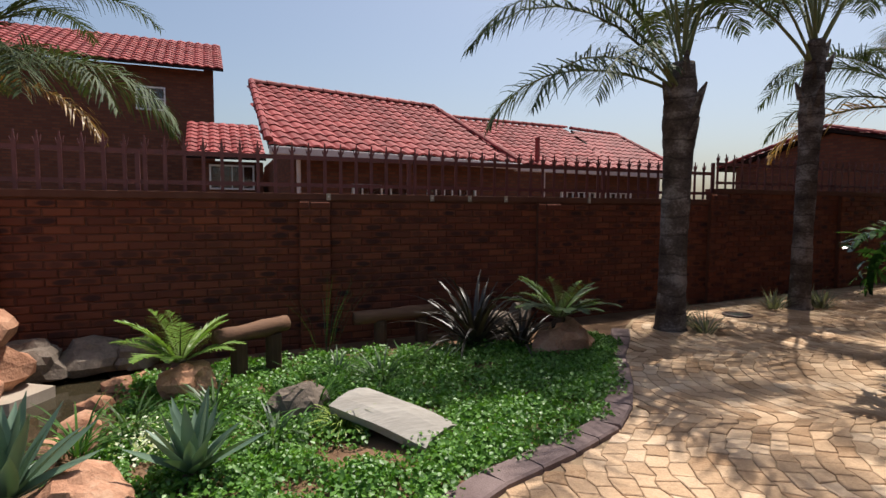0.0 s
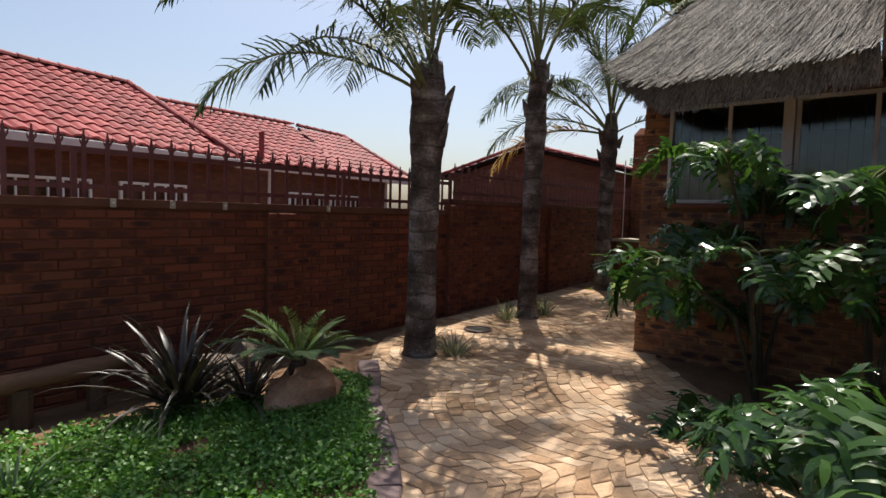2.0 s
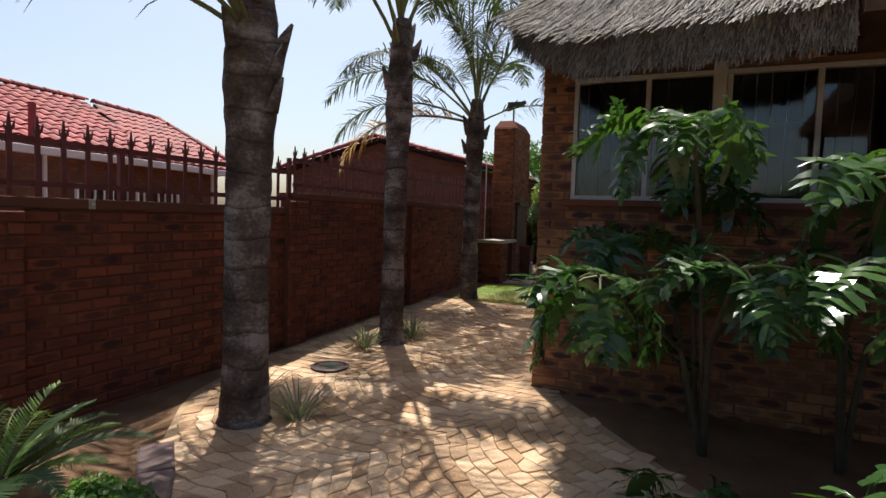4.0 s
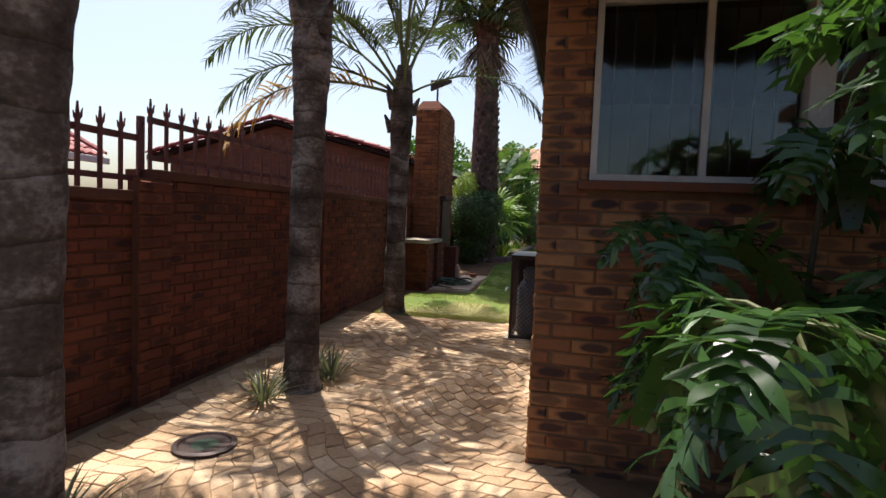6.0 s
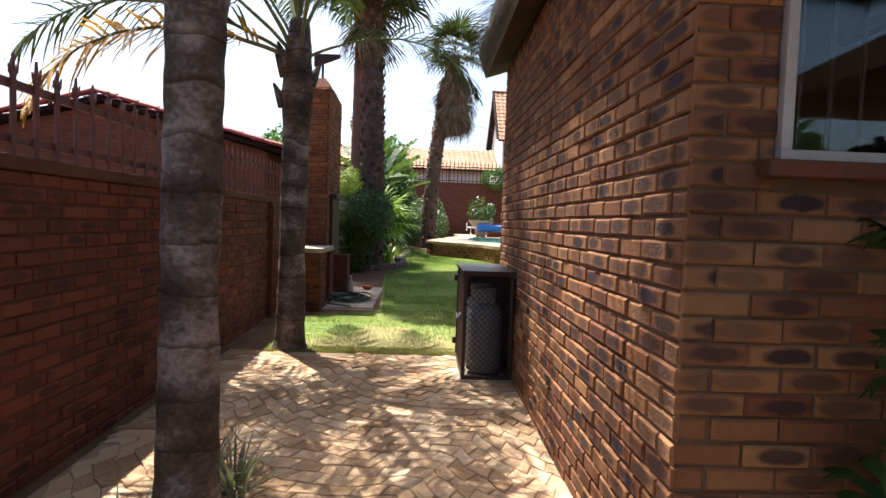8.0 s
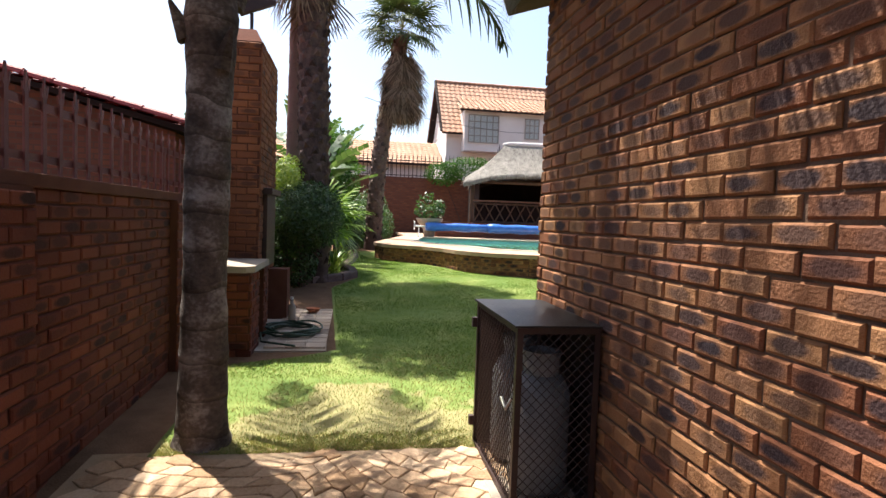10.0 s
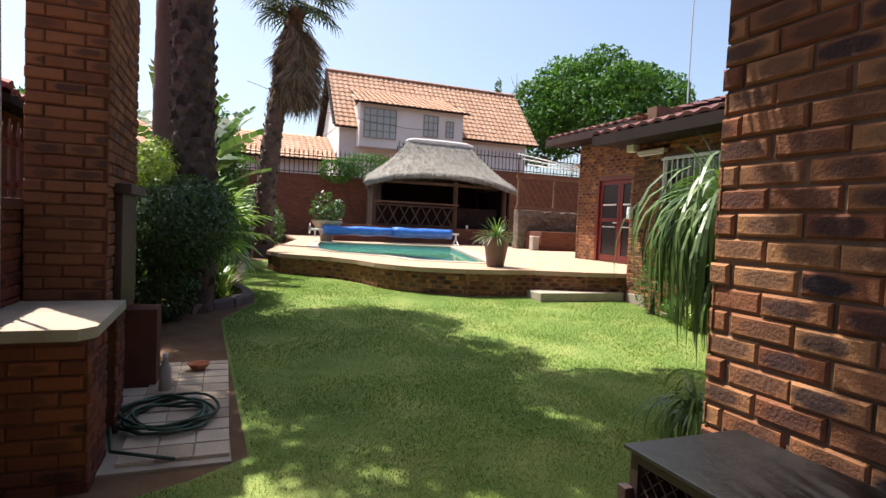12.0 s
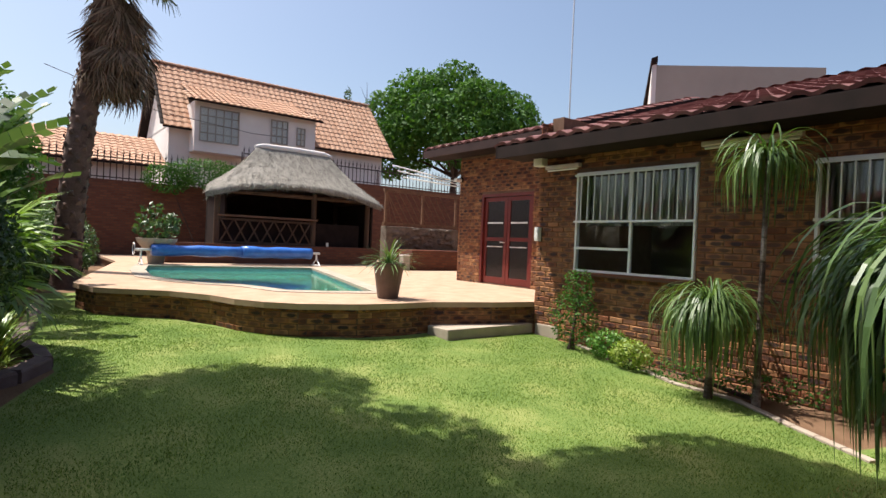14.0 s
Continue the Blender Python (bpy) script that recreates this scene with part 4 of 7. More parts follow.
# double door
dr = thing("door_1", "closed maroon double door with dark glass panes", "door", (19.1, -4.05, 1.03), kind="structure")
bm = bmesh.new()
for lo, hi in (((0, -0.1, 0), (0.07, 0.05, 2.05)), ((1.58, -0.1, 0), (1.65, 0.05, 2.05)), ((0.07, -0.1, 1.98), (1.58, 0.05, 2.05))):
    box(bm, lo, hi, 0.005)
part("door_frame", bm, M["door_red"], dr)
for x0, x1 in ((0.075, 0.82), (0.83, 1.575)):
    bm = bmesh.new()
    for lo, hi in (((x0, -0.04, 0.01), (x0 + 0.09, 0.0, 1.97)), ((x1 - 0.09, -0.04, 0.01), (x1, 0.0, 1.97)), ((x0 + 0.09, -0.04, 0.01), (x1 - 0.09, 0.0, 0.16)), ((x0 + 0.09, -0.04, 0.98), (x1 - 0.09, 0.0, 1.06)), ((x0 + 0.09, -0.04, 1.88), (x1 - 0.09, 0.0, 1.97))):
        box(bm, lo, hi, 0.004)
    leaf = part("door_leaf", bm, M["door_red"], dr)
    part("pane", boxed((x0 + 0.085, -0.025, 0.15), (x1 - 0.085, -0.018, 1.89)), M["smoked_pane"], leaf)
    part("burglar_grille", box(boxed((x0 + 0.12, 0.005, 1.37), (x1 - 0.12, 0.012, 1.405)), (x0 + 0.12, 0.005, 0.84), (x1 - 0.12, 0.012, 0.86)), M["white_paint"], leaf)
part("door_handle", tube(bmesh.new(), [(0.86, 0.02, 0.95), (0.86, 0.05, 0.95), (0.98, 0.05, 0.95)], 0.011, 8), M["steel"], dr)

# fittings on the house wall
fl = thing("floodlight", "white box floodlight on the wall corner under the eave", "light fitting", (17.05, -2.03, 3.18))
part("housing", boxed((-0.08, 0.0, 0.0), (0.10, 0.14, 0.36), 0.015), M["white_paint"], fl)
part("face_plate", boxed((-0.05, 0.14, 0.14), (0.07, 0.15, 0.32), 0.004), M["steel"], fl)
for x0, x1, z in ((16.30, 16.95, 3.12), (13.35, 14.45, 3.20)):
    tl = thing("tube_light", "pale fluorescent tube fitting fixed under the eave", "light fitting", (x0, -1.98, z))
    part("body", boxed((0, -0.06, 0), (x1 - x0, 0.03, 0.06), 0.012), M["gutter"], tl)
    part("tube", tube(bmesh.new(), [(0.04, 0.0, -0.02), (x1 - x0 - 0.04, 0.0, -0.02)], 0.016, 8), M["white_paint"], tl)
mb = thing("switch_box", "small white weatherproof box on the corner", "box", (17.08, -2.03, 2.0))
part("body", boxed((-0.04, 0, 0), (0.05, 0.07, 0.22), 0.012), M["white_paint"], mb)
part("cover", boxed((-0.03, 0.07, 0.03), (0.04, 0.082, 0.18), 0.004), M["white_paint"], mb)
wl = thing("wall_light", "small pale wall lamp at the house corner", "lamp", (21.5, -3.98, 3.42))
part("base", boxed((-0.06, 0, 0), (0.06, 0.04, 0.1), 0.01), M["fascia"], wl)
part("shade", boxed((-0.07, 0.04, 0.0), (0.07, 0.2, 0.07), 0.02), M["plaster"], wl)
line = thing("washing_line", "folded white wash-line arms fixed to the far corner", "wash line", (21.6, -4.1, 3.3))
for dy in (0.0, 0.18, 0.34):
    part("arm", tube(bmesh.new(), [(0, 0, dy * 0.3), (1.3, 0.9 + dy, 0.25 + dy * 0.8)], 0.015, 6), M["white_paint"], line)
part("bracket", boxed((-0.03, -0.06, -0.1), (0.05, 0.06, 0.2)), M["steel"], line)

# ---- pool terrace ----
OUT = [(29.0, 2.35), (23.8, 3.45), (21.75, 3.85), (20.85, 3.66), (20.5, 3.3), (20.05, 2.76), (19.34, 2.36), (18.75, 2.2), (18.3, 1.95), (17.97, 1.6), (17.66, 0.86), (17.6, 0.2), (17.62, -0.35),
       (17.3, -1.3), (17.16, -2.06), (17.16, -3.98), (21.56, -3.98), (21.58, -11), (35, -11), (35, 2.35)]
POOL = [(27.0, 1.9), (25.0, 2.3), (23.0, 2.5), (22.0, 2.25), (21.3, 1.85), (20.84, 1.4), (20.3, 1.2), (19.75, 1.05), (19.45, 0.5), (19.2, -0.3), (22.6, -1.3), (26.3, -2.35)]
terrace = thing("pool_terrace", "raised terrace of pinkish paving with a brick edge", "terrace", kind="structure")
DZ = 1.02


def ring(outer, inner, z, thick, material, name, parent):
    bm = bmesh.new()
    loops = []
    for poly in (outer, inner):
        vs = [bm.verts.new((x, y, z)) for x, y in poly]
        loops.append([bm.edges.new((vs[i], vs[(i + 1) % len(vs)])) for i in range(len(vs))])
    bmesh.ops.triangle_fill(bm, use_beauty=True, use_dissolve=False, edges=loops[0] + loops[1])
    for f in bm.faces:
        if f.normal.z < 0:
            f.normal_flip()
    bmesh.ops.solidify(bm, geom=bm.faces[:], thickness=thick)
    return part(name, bm, material, parent)


def offset(poly, d):
    n = len(poly)
    area = sum(poly[i][0] * poly[(i + 1) % n][1] - poly[(i + 1) % n][0] * poly[i][1] for i in range(n))
    s = 1 if area > 0 else -1
    out = []
    for i in range(n):
        a, b, c = Vector(poly[i - 1]), Vector(poly[i]), Vector(poly[(i + 1) % n])
        n1 = Vector(((b - a).y, -(b - a).x)).normalized() * s
        n2 = Vector(((c - b).y, -(c - b).x)).normalized() * s
        m_ = (n1 + n2).normalized()
        out.append(tuple(b + m_ * d / max(0.5, m_.dot(n1))))
    return out


ring(OUT, offset(POOL, 0.28), DZ, 0.08, M["deckstone"], "paving_slab", terrace)
ring(offset(POOL, 0.278), offset(POOL, -0.03), DZ + 0.012, 0.06, M["concrete"], "pool_coping", terrace)


def skirt(poly, z0, z1, material, name, parent, closed=True, inward=False):
    verts, faces = [], []
    n = len(poly)
    for x, y in poly:
        verts += [(x, y, z0), (x, y, z1)]
    for i in range(n if closed else n - 1):
        j = (i + 1) % n
        faces.append((2 * i, 2 * j, 2 * j + 1, 2 * i + 1))
    return raw(name, verts, faces, material, parent)


skirt(offset(OUT, -0.05), 0.1, DZ - 0.07, M["mortar"], "edge_wall", terrace)
pool = thing("swimming_pool", "kidney-edged swimming pool with clear green water", "pool", kind="structure")
skirt(POOL, -0.3, DZ - 0.16, M["poolwall"], "pool_wall", pool)
skirt(offset(POOL, -0.004), DZ - 0.17, DZ - 0.045, M["tile_blue"], "tile_band", pool)
bm = bmesh.new()
bm.faces.new([bm.verts.new((x, y, -0.3)) for x, y in POOL])
part("pool_floor", bm, M["poolwall"], pool)
bm = bmesh.new()
bm.faces.new([bm.verts.new((x, y, DZ - 0.11)) for x, y in offset(POOL, -0.006)])
bmesh.ops.recalc_face_normals(bm, faces=bm.faces[:])
for f in bm.faces:
    if f.normal.z < 0:
        f.normal_flip()
water = part("water", bm, M["water"], pool)
water.visible_shadow = False
st = thing("terrace_step", "low concrete step in front of the terrace", "step", kind="structure")
part("tread", boxed((17.12, -2.0, 0.4), (17.62, -0.28, 0.68), 0.02), M["concrete"], st)
st = thing("terrace_step", "small brick step beside the flower bed", "step", kind="structure")
part("tread", boxed((16.62, -2.5, 0.4), (17.1, -2.03, 0.69), 0.02), M["concrete"], st)

# pool roller
pr = thing("pool_cover_roller", "blue pool cover wound on a steel roller", "pool roller", (27.35, 0, DZ))
part("axle", tube(bmesh.new(), [(0, 2.15, 0.40), (0, -3.05, 0.40)], 0.035, 10), M["steel"], pr)
for y0, y1, rr in ((1.75, -0.6, 0.15), (-0.6, -2.75, 0.17)):
    bm = bmesh.new()
    pts = [(0.01 * math.sin(k * 2.1), y0 + (y1 - y0) * k / 10, 0.39 + 0.008 * math.sin(k * 1.7)) for k in range(11)]
    tube(bm, pts, [rr + 0.012 * math.sin(k * 1.3) for k in range(11)], 18)
    part("cover_roll", bm, M["cover"], pr, smooth=True)
for y in (2.0, -2.95):
    bm = bmesh.new()
    tube(bm, [(0, y, 0.42), (-0.03, y, 0.2), (-0.28, y, 0.02)], 0.02, 8)
    tube(bm, [(0, y, 0.42), (0.03, y, 0.2), (0.28, y, 0.02)], 0.02, 8)
    tube(bm, [(-0.3, y, 0.02), (0.3, y, 0.02)], 0.022, 8)
    part("stand", bm, M["white_paint"], pr)
part("hand_wheel", tube(bmesh.new(), [(0.16 * math.cos(a * math.pi / 8), 2.17, 0.42 + 0.16 * math.sin(a * math.pi / 8)) for a in range(17)], 0.012, 6), M["steel"], pr)

# ---- thatched pool bar ----
_e, _r = [], []
_c = [(28.4, 0.2), (28.4, -5.95), (32.4, -6.9), (32.4, -0.85)]
_rc = [(30.4, -2.05), (30.4, -4.65), (30.4, -4.65), (30.4, -2.05)]
for k in range(4):
    for s in range(6):
        t = s / 6
        a, b = Vector((*_c[k], 0)), Vector((*_c[(k + 1) % 4], 0))
        p = a.lerp(b, t)
        cz = 3.14 + 0.46 * math.sin(math.pi * t) ** 0.6
        p = p + (Vector((30.4, -3.3, 0)) - p) * (0.05 * math.sin(math.pi * t))
        _e.append((p.x, p.y, cz))
        q = Vector((*_rc[k], 0)).lerp(Vector((*_rc[(k + 1) % 4], 0)), t)
        _r.append((q.x, q.y, 5.06))
_e.append(_e[0])
_r.append(_r[0])
thatch_roof("bar_roof", "tall hipped thatch roof over the poolside bar", _e, _r, -0.14, 0.13, 1.2, 9000, 5)
bar = thing("poolside_bar", "open dark timber bar with a lattice rail under thatch", "gazebo", (0, 0, 0))
part("ridge_cap", tube(bmesh.new(), [(30.4, -1.9, 5.0), (30.4, -2.2, 5.05), (30.4, -3.4, 5.06), (30.4, -4.5, 5.05), (30.4, -4.8, 5.0)], [0.06, 0.10, 0.11, 0.10, 0.06], 12), M["plaster"], bar, "white cement ridge cap")
for x, y in ((28.9, -0.3), (28.9, -5.6), (31.9, -5.8), (31.9, -0.9), (28.9, -3.5)):
    part("post", tube(bmesh.new(), [(x, y, DZ), (x, y, 3.4)], 0.09, 10), M["wood_dark"], bar)
for a, b in (((28.9, -0.3), (28.9, -5.6)), ((28.9, -5.6), (31.9, -5.8)), ((31.9, -0.9), (28.9, -0.3))):
    part("beam", tube(bmesh.new(), [(*a, 3.28), (*b, 3.28)], 0.07, 8), M["wood_dark"], bar)
part("counter", boxed((28.75, -3.6, 2.48), (29.15, -0.3, 2.54), 0.01), M["wood_warm"], bar)
bm = bmesh.new()
for z in (1.66, 2.40):
    tube(bm, [(28.85, -0.3, z), (28.85, -3.5, z)], 0.04, 8)
part("rail", bm, M["wood_dark"], bar)
for k in range(7):
    y0 = -0.4 - k * 0.43
    for a, b in ((0, 0.4), (0.4, 0)):
        part("lattice_pole", tube(bmesh.new(), [(28.85 + 0.02 * a, y0 - a, 1.68), (28.85 + 0.02 * a, y0 - b, 2.40)], 0.03, 6), M["wood_dark"], bar)
part("low_wall", boxed((28.6, -5.9, DZ), (28.84, 1.2, 1.62), 0.01), M["brick_far"], bar)
# added near-black sheets: the deep shade under the thatch, put in as colour
part("shade_sheet", boxed((29.3, -5.5, 1.02), (29.36, -0.5, 2.42)), M["fascia"], bar, "near-black sheet standing for the shade behind the lattice")
part("shade_back", boxed((32.0, -6.3, DZ), (32.08, -0.8, 3.6)), M["fascia"], bar)
part("shade_side", boxed((29.1, -5.95, DZ), (32.0, -5.88, 3.4)), M["fascia"], bar)
part("shade_side", boxed((29.9, -0.88, DZ), (32.0, -0.81, 3.4)), M["fascia"], bar)
cup = thing("tumbler", "small white tumbler standing on the bar wall", "cup", (28.7, -3.95, 1.62))
part("body", lathe(bmesh.new(), [(0.04, 0), (0.05, 0.14), (0.045, 0.14)], 12), M["white_paint"], cup)

# rear boundary wall and its fence
rw = wall_with_holes("wall_rear", "y", 34.0, 0.23, -16, -2.6, 0.3, 4.55, [], M["brick_far"], "tall face-brick rear boundary wall")
rw2 = wall_with_holes("wall_rear_lower", "y", 34.0, 0.23, -2.6, 6.2, 0.3, 3.7, [], M["brick_far"], "lower stretch of the rear brick wall")
fence("dark spiked steel fence on the tall rear wall", (34.1, -2.7, 4.55), (34.1, -15.5, 4.55), 1.0, 0.2, M["iron"])
fence("dark spiked steel fence on the lower rear wall", (34.1, 5.8, 3.7), (34.1, -2.6, 3.7), 1.15, 0.2, M["iron"])

# planter, stone wall and trellis at the far end of the terrace
pl = thing("planter_wall", "brick planter with a rough stone back wall", "planter", (0, 0, 0))
part("brick_base", boxed((25.3, -7.9, DZ), (26.4, -5.2, 1.66), 0.02), M["brick_far"], pl)
part("stone_back", boxed((26.4, -7.9, DZ), (26.75, -4.9, 2.4), 0.03), M["rock_grey"], pl)
rnd = random.Random(8)
for k in range(46):
    y, z = rnd.uniform(-7.7, -5.1), rnd.uniform(1.75, 2.34)
    bm = bmesh.new()
    bmesh.ops.create_icosphere(bm, subdivisions=1, radius=1)
    s = (0.06, rnd.uniform(0.1, 0.2), rnd.uniform(0.05, 0.1))
    for v in bm.verts:
        v.co = Vector((v.co.x * s[0] + 26.39, v.co.y * s[1] + y, v.co.z * s[2] + z))
    part("stone", bm, M["rock_grey"], pl)
tr = thing("trellis", "reddish timber trellis panel above the stone wall", "trellis", (0, 0, 0))
bm = bmesh.new()
for lo, hi in (((26.5, -7.9, 2.4), (26.58, -7.82, 3.6)), ((26.5, -4.98, 2.4), (26.58, -4.9, 3.6)), ((26.5, -6.45, 2.4), (26.58, -6.37, 3.6)), ((26.49, -7.95, 3.52), (26.59, -4.85, 3.62)), ((26.49, -7.95, 2.44), (26.59, -4.85, 2.52))):
    box(bm, lo, hi, 0.005)
part("frame", bm, M["wood_warm"], tr)
for k in range(12):
    y0 = -7.8 + k * 0.24
    part("lath", tube(bmesh.new(), [(26.54, y0, 2.5), (26.54, min(y0 + 0.7, -4.95), 3.54)], 0.014, 5), M["wood_warm"], tr)
sk = thing("pool_box", "small pale weir lid box on the terrace", "box", (25.4, -5.0, DZ))
part("body", boxed((-0.12, -0.12, 0), (0.12, 0.12, 0.45), 0.02), M["plaster_grey"], sk)
part("lid", boxed((-0.13, -0.13, 0.45), (0.13, 0.13, 0.48), 0.01), M["plaster"], sk)

# ---- built-in barbecue with chimney ----
bq = thing("brick_barbecue", "built-in face-brick barbecue with tall chimney and concrete shelf", "barbecue", (0, 0, 0))
part("chimney", prism([(13.3, 5.42), (13.3, 5.88), (14.5, 5.88), (14.5, 5.42)], 0.3, 3.52), M["mortar_red"], bq)
bm = bmesh.new()
_q0 = [(13.3, 5.42), (14.5, 5.42), (14.5, 5.88), (13.3, 5.88)]
_q1 = [(13.42, 5.5), (14.38, 5.5), (14.38, 5.8), (13.42, 5.8)]
lo = [bm.verts.new((x, y, 3.52)) for x, y in _q0]
hi = [bm.verts.new((x, y, 3.68)) for x, y in _q1]
bm.faces.new(hi)
for i in range(4):
    bm.faces.new((lo[i], lo[(i + 1) % 4], hi[(i + 1) % 4], hi[i]))
part("chimney_cap", bm, M["brick_red"], bq)
cw = part("cowl_pole", tube(bmesh.new(), [(13.8, 5.62, 3.66), (13.8, 5.62, 3.98)], 0.02, 8), M["iron"], bq)
bm = bmesh.new()
vs = [bm.verts.new(p) for p in ((13.75, 5.75, 3.95), (13.85, 5.75, 3.95), (13.85, 5.75, 4.14), (13.75, 5.75, 4.14), (13.78, 5.35, 4.10), (13.82, 5.35, 4.10), (13.82, 5.35, 4.15), (13.78, 5.35, 4.15))]
for q in ((0, 1, 2, 3), (7, 6, 5, 4), (0, 4, 5, 1), (1, 5, 6, 2), (2, 6, 7, 3), (3, 7, 4, 0)):
    bm.faces.new([vs[i] for i in q])
bmesh.ops.recalc_face_normals(bm, faces=bm.faces[:])
part("cowl", bm, M["iron"], cw, "black metal weather cowl")
part("pier", boxed((12.3, 5.32, 0.25), (12.72, 5.88, 1.10)), M["mortar_red"], bq)
part("shelf", prism([(12.27, 5.36), (12.27, 5.9), (13.3, 5.9), (13.3, 5.30), (12.36, 5.29)], 1.10, 1.16), M["concrete"], bq, "pale concrete shelf")
part("pier", boxed((13.05, 5.32, 0.25), (13.3, 5.88, 1.10)), M["mortar_red"], bq)
part("pier", boxed((14.0, 5.18, 0.25), (14.3, 5.42, 0.98)), M["mortar_red"], bq)
part("fire_door", boxed((13.5, 5.36, 1.05), (14.15, 5.415, 1.9), 0.01), M["iron"], bq, "blackened sheet-metal fire door")
part("hood", boxed((13.45, 5.30, 1.88), (14.2, 5.415, 1.95), 0.01), M["iron"], bq)
part("cable", tube(bmesh.new(), [(12.85, 5.87, 1.16), (12.85, 5.87, 2.3), (12.86, 5.88, 2.9)], 0.012, 6), M["steel"], bq)

# apron slab, hose and dish
ap = thing("barbecue_apron", "low paved apron in front of the barbecue", "paving", kind="structure")
part("bed", prism([(12.45, 4.62), (12.45, 5.9), (16.4, 5.9), (16.4, 4.72)], 0.1, lambda x, y: 0.33 + 0.012 * (x - 12.45)), M["concrete"], ap)
hs = thing("garden_hose", "coiled dark green garden hose lying on the paving", "hose", (13.15, 5.02, 0.365))
pts = []
for k in range(150):
    a = k * 0.262
    rr = 0.34 - 0.10 * abs(math.sin(k * 0.021)) + 0.03 * math.sin(k * 0.37)
    pts.append((rr * math.cos(a) * 1.08 + 0.03 * math.sin(k * 0.11), rr * math.sin(a) * 0.95, 0.016 + 0.05 * (k / 150) + 0.012 * math.sin(k * 0.9)))
part("coil", tube(bmesh.new(), pts, 0.011, 6), M["hose"], hs, smooth=True)
part("tail", tube(bmesh.new(), [(0.3, 0.1, 0.03), (-0.1, 0.32, 0.016), (-0.5, 0.25, 0.012), (-0.7, -0.1, 0.012)], 0.011, 6), M["hose"], hs, smooth=True)
ds = thing("clay_dish", "small terracotta dish on the paving", "dish", (14.38, 4.88, 0.38))
part("bowl", lathe(bmesh.new(), [(0.05, 0), (0.09, 0.05), (0.095, 0.06), (0.08, 0.06), (0.045, 0.012)], 16), M["terracotta"], ds, smooth=True)
pebb = thing("water_bottle", "crumpled clear bottle beside the barbecue pier", "bottle", (13.85, 5.1, 0.36))
part("body", lathe(bmesh.new(), [(0.04, 0), (0.045, 0.02), (0.045, 0.18), (0.018, 0.24), (0.018, 0.27)], 12), M["plaster_grey"], pebb, smooth=True)
part("cap", lathe(bmesh.new(), [(0.02, 0.27), (0.02, 0.30)], 10), M["white_paint"], pebb)

# ---- gas cage ----
cg = thing("gas_cage", "black steel mesh cage for gas cylinders against the wall", "gas cage", (9.42, 3.19, 0.26))
W_, D_, H_ = 0.86, 0.42, 0.90
bm = bmesh.new()
for x in (0, W_ - 0.03):
    for y in (0, D_ - 0.03):
        box(bm, (x, y, 0), (x + 0.03, y + 0.03, H_))
for z in (0, H_ - 0.03):
    for y in (0, D_ - 0.03):
        box(bm, (0.03, y + 0.001, z), (W_ - 0.03, y + 0.029, z + 0.029))
    for x in (0, W_ - 0.03):
        box(bm, (x + 0.001, 0.03, z), (x + 0.029, D_ - 0.03, z + 0.029))
part("cage_frame", bm, M["iron"], cg)
part("top_sheet", boxed((-0.015, 0, H_), (W_ + 0.015, D_ + 0.015, H_ + 0.012), 0.003), M["black_steel"], cg, "scuffed dark steel top sheet")
part("back_plate", boxed((0.03, 0.004, 0.03), (W_ - 0.03, 0.01, H_ - 0.03)), M["iron"], cg)
part("end_plate", boxed((W_ - 0.012, 0.03, 0.03), (W_ - 0.006, D_ - 0.03, H_ - 0.03)), M["iron"], cg)
part("base_plinth", boxed((-0.04, 0.0, -0.09), (W_ + 0.04, D_ + 0.05, 0.0), 0.01), M["concrete"], cg)


def mesh_panel(o, u, w, h, gap, parent):
    bm = bmesh.new()
    o, u = Vector(o), Vector(u)
    s = 0.0016
    def wire(a, b):
        a0, a1 = o + u * a[0] + Vector((0, 0, a[1])), o + u * b[0] + Vector((0, 0, b[1]))
        tube(bm, [a0, a1], s * 1.6, 3, False)
    k = -h
    while k < w:
        a0, a1 = max(0, k), min(w, k + h)
        if a1 > a0:
            wire((a0, a0 - k), (a1, a1 - k))
            wire((a0, h - (a0 - k)), (a1, h - (a1 - k)))
        k += gap
    return part("mesh_panel", bm, M["iron"], parent)


mesh_panel((0.03, D_ - 0.012, 0.03), (1, 0, 0), W_ - 0.06, H_ - 0.06, 0.05, cg)
mesh_panel((0.012, 0.03, 0.03), (0, 1, 0), D_ - 0.06, H_ - 0.06, 0.05, cg)
mesh_panel((W_ - 0.012, 0.03, 0.03), (0, 1, 0), D_ - 0.06, H_ - 0.06, 0.05, cg)
part("latch", tube(bmesh.new(), [(0.0, D_ + 0.02, 0.56), (-0.02, D_ + 0.05, 0.52), (0.06, D_ + 0.05, 0.55)], 0.008, 6), M["steel"], cg)
for z in (0.12, 0.74):
    part("hinge", boxed((W_ - 0.02, D_, z), (W_ + 0.015, D_ + 0.03, z + 0.06), 0.004), M["iron"], cg)
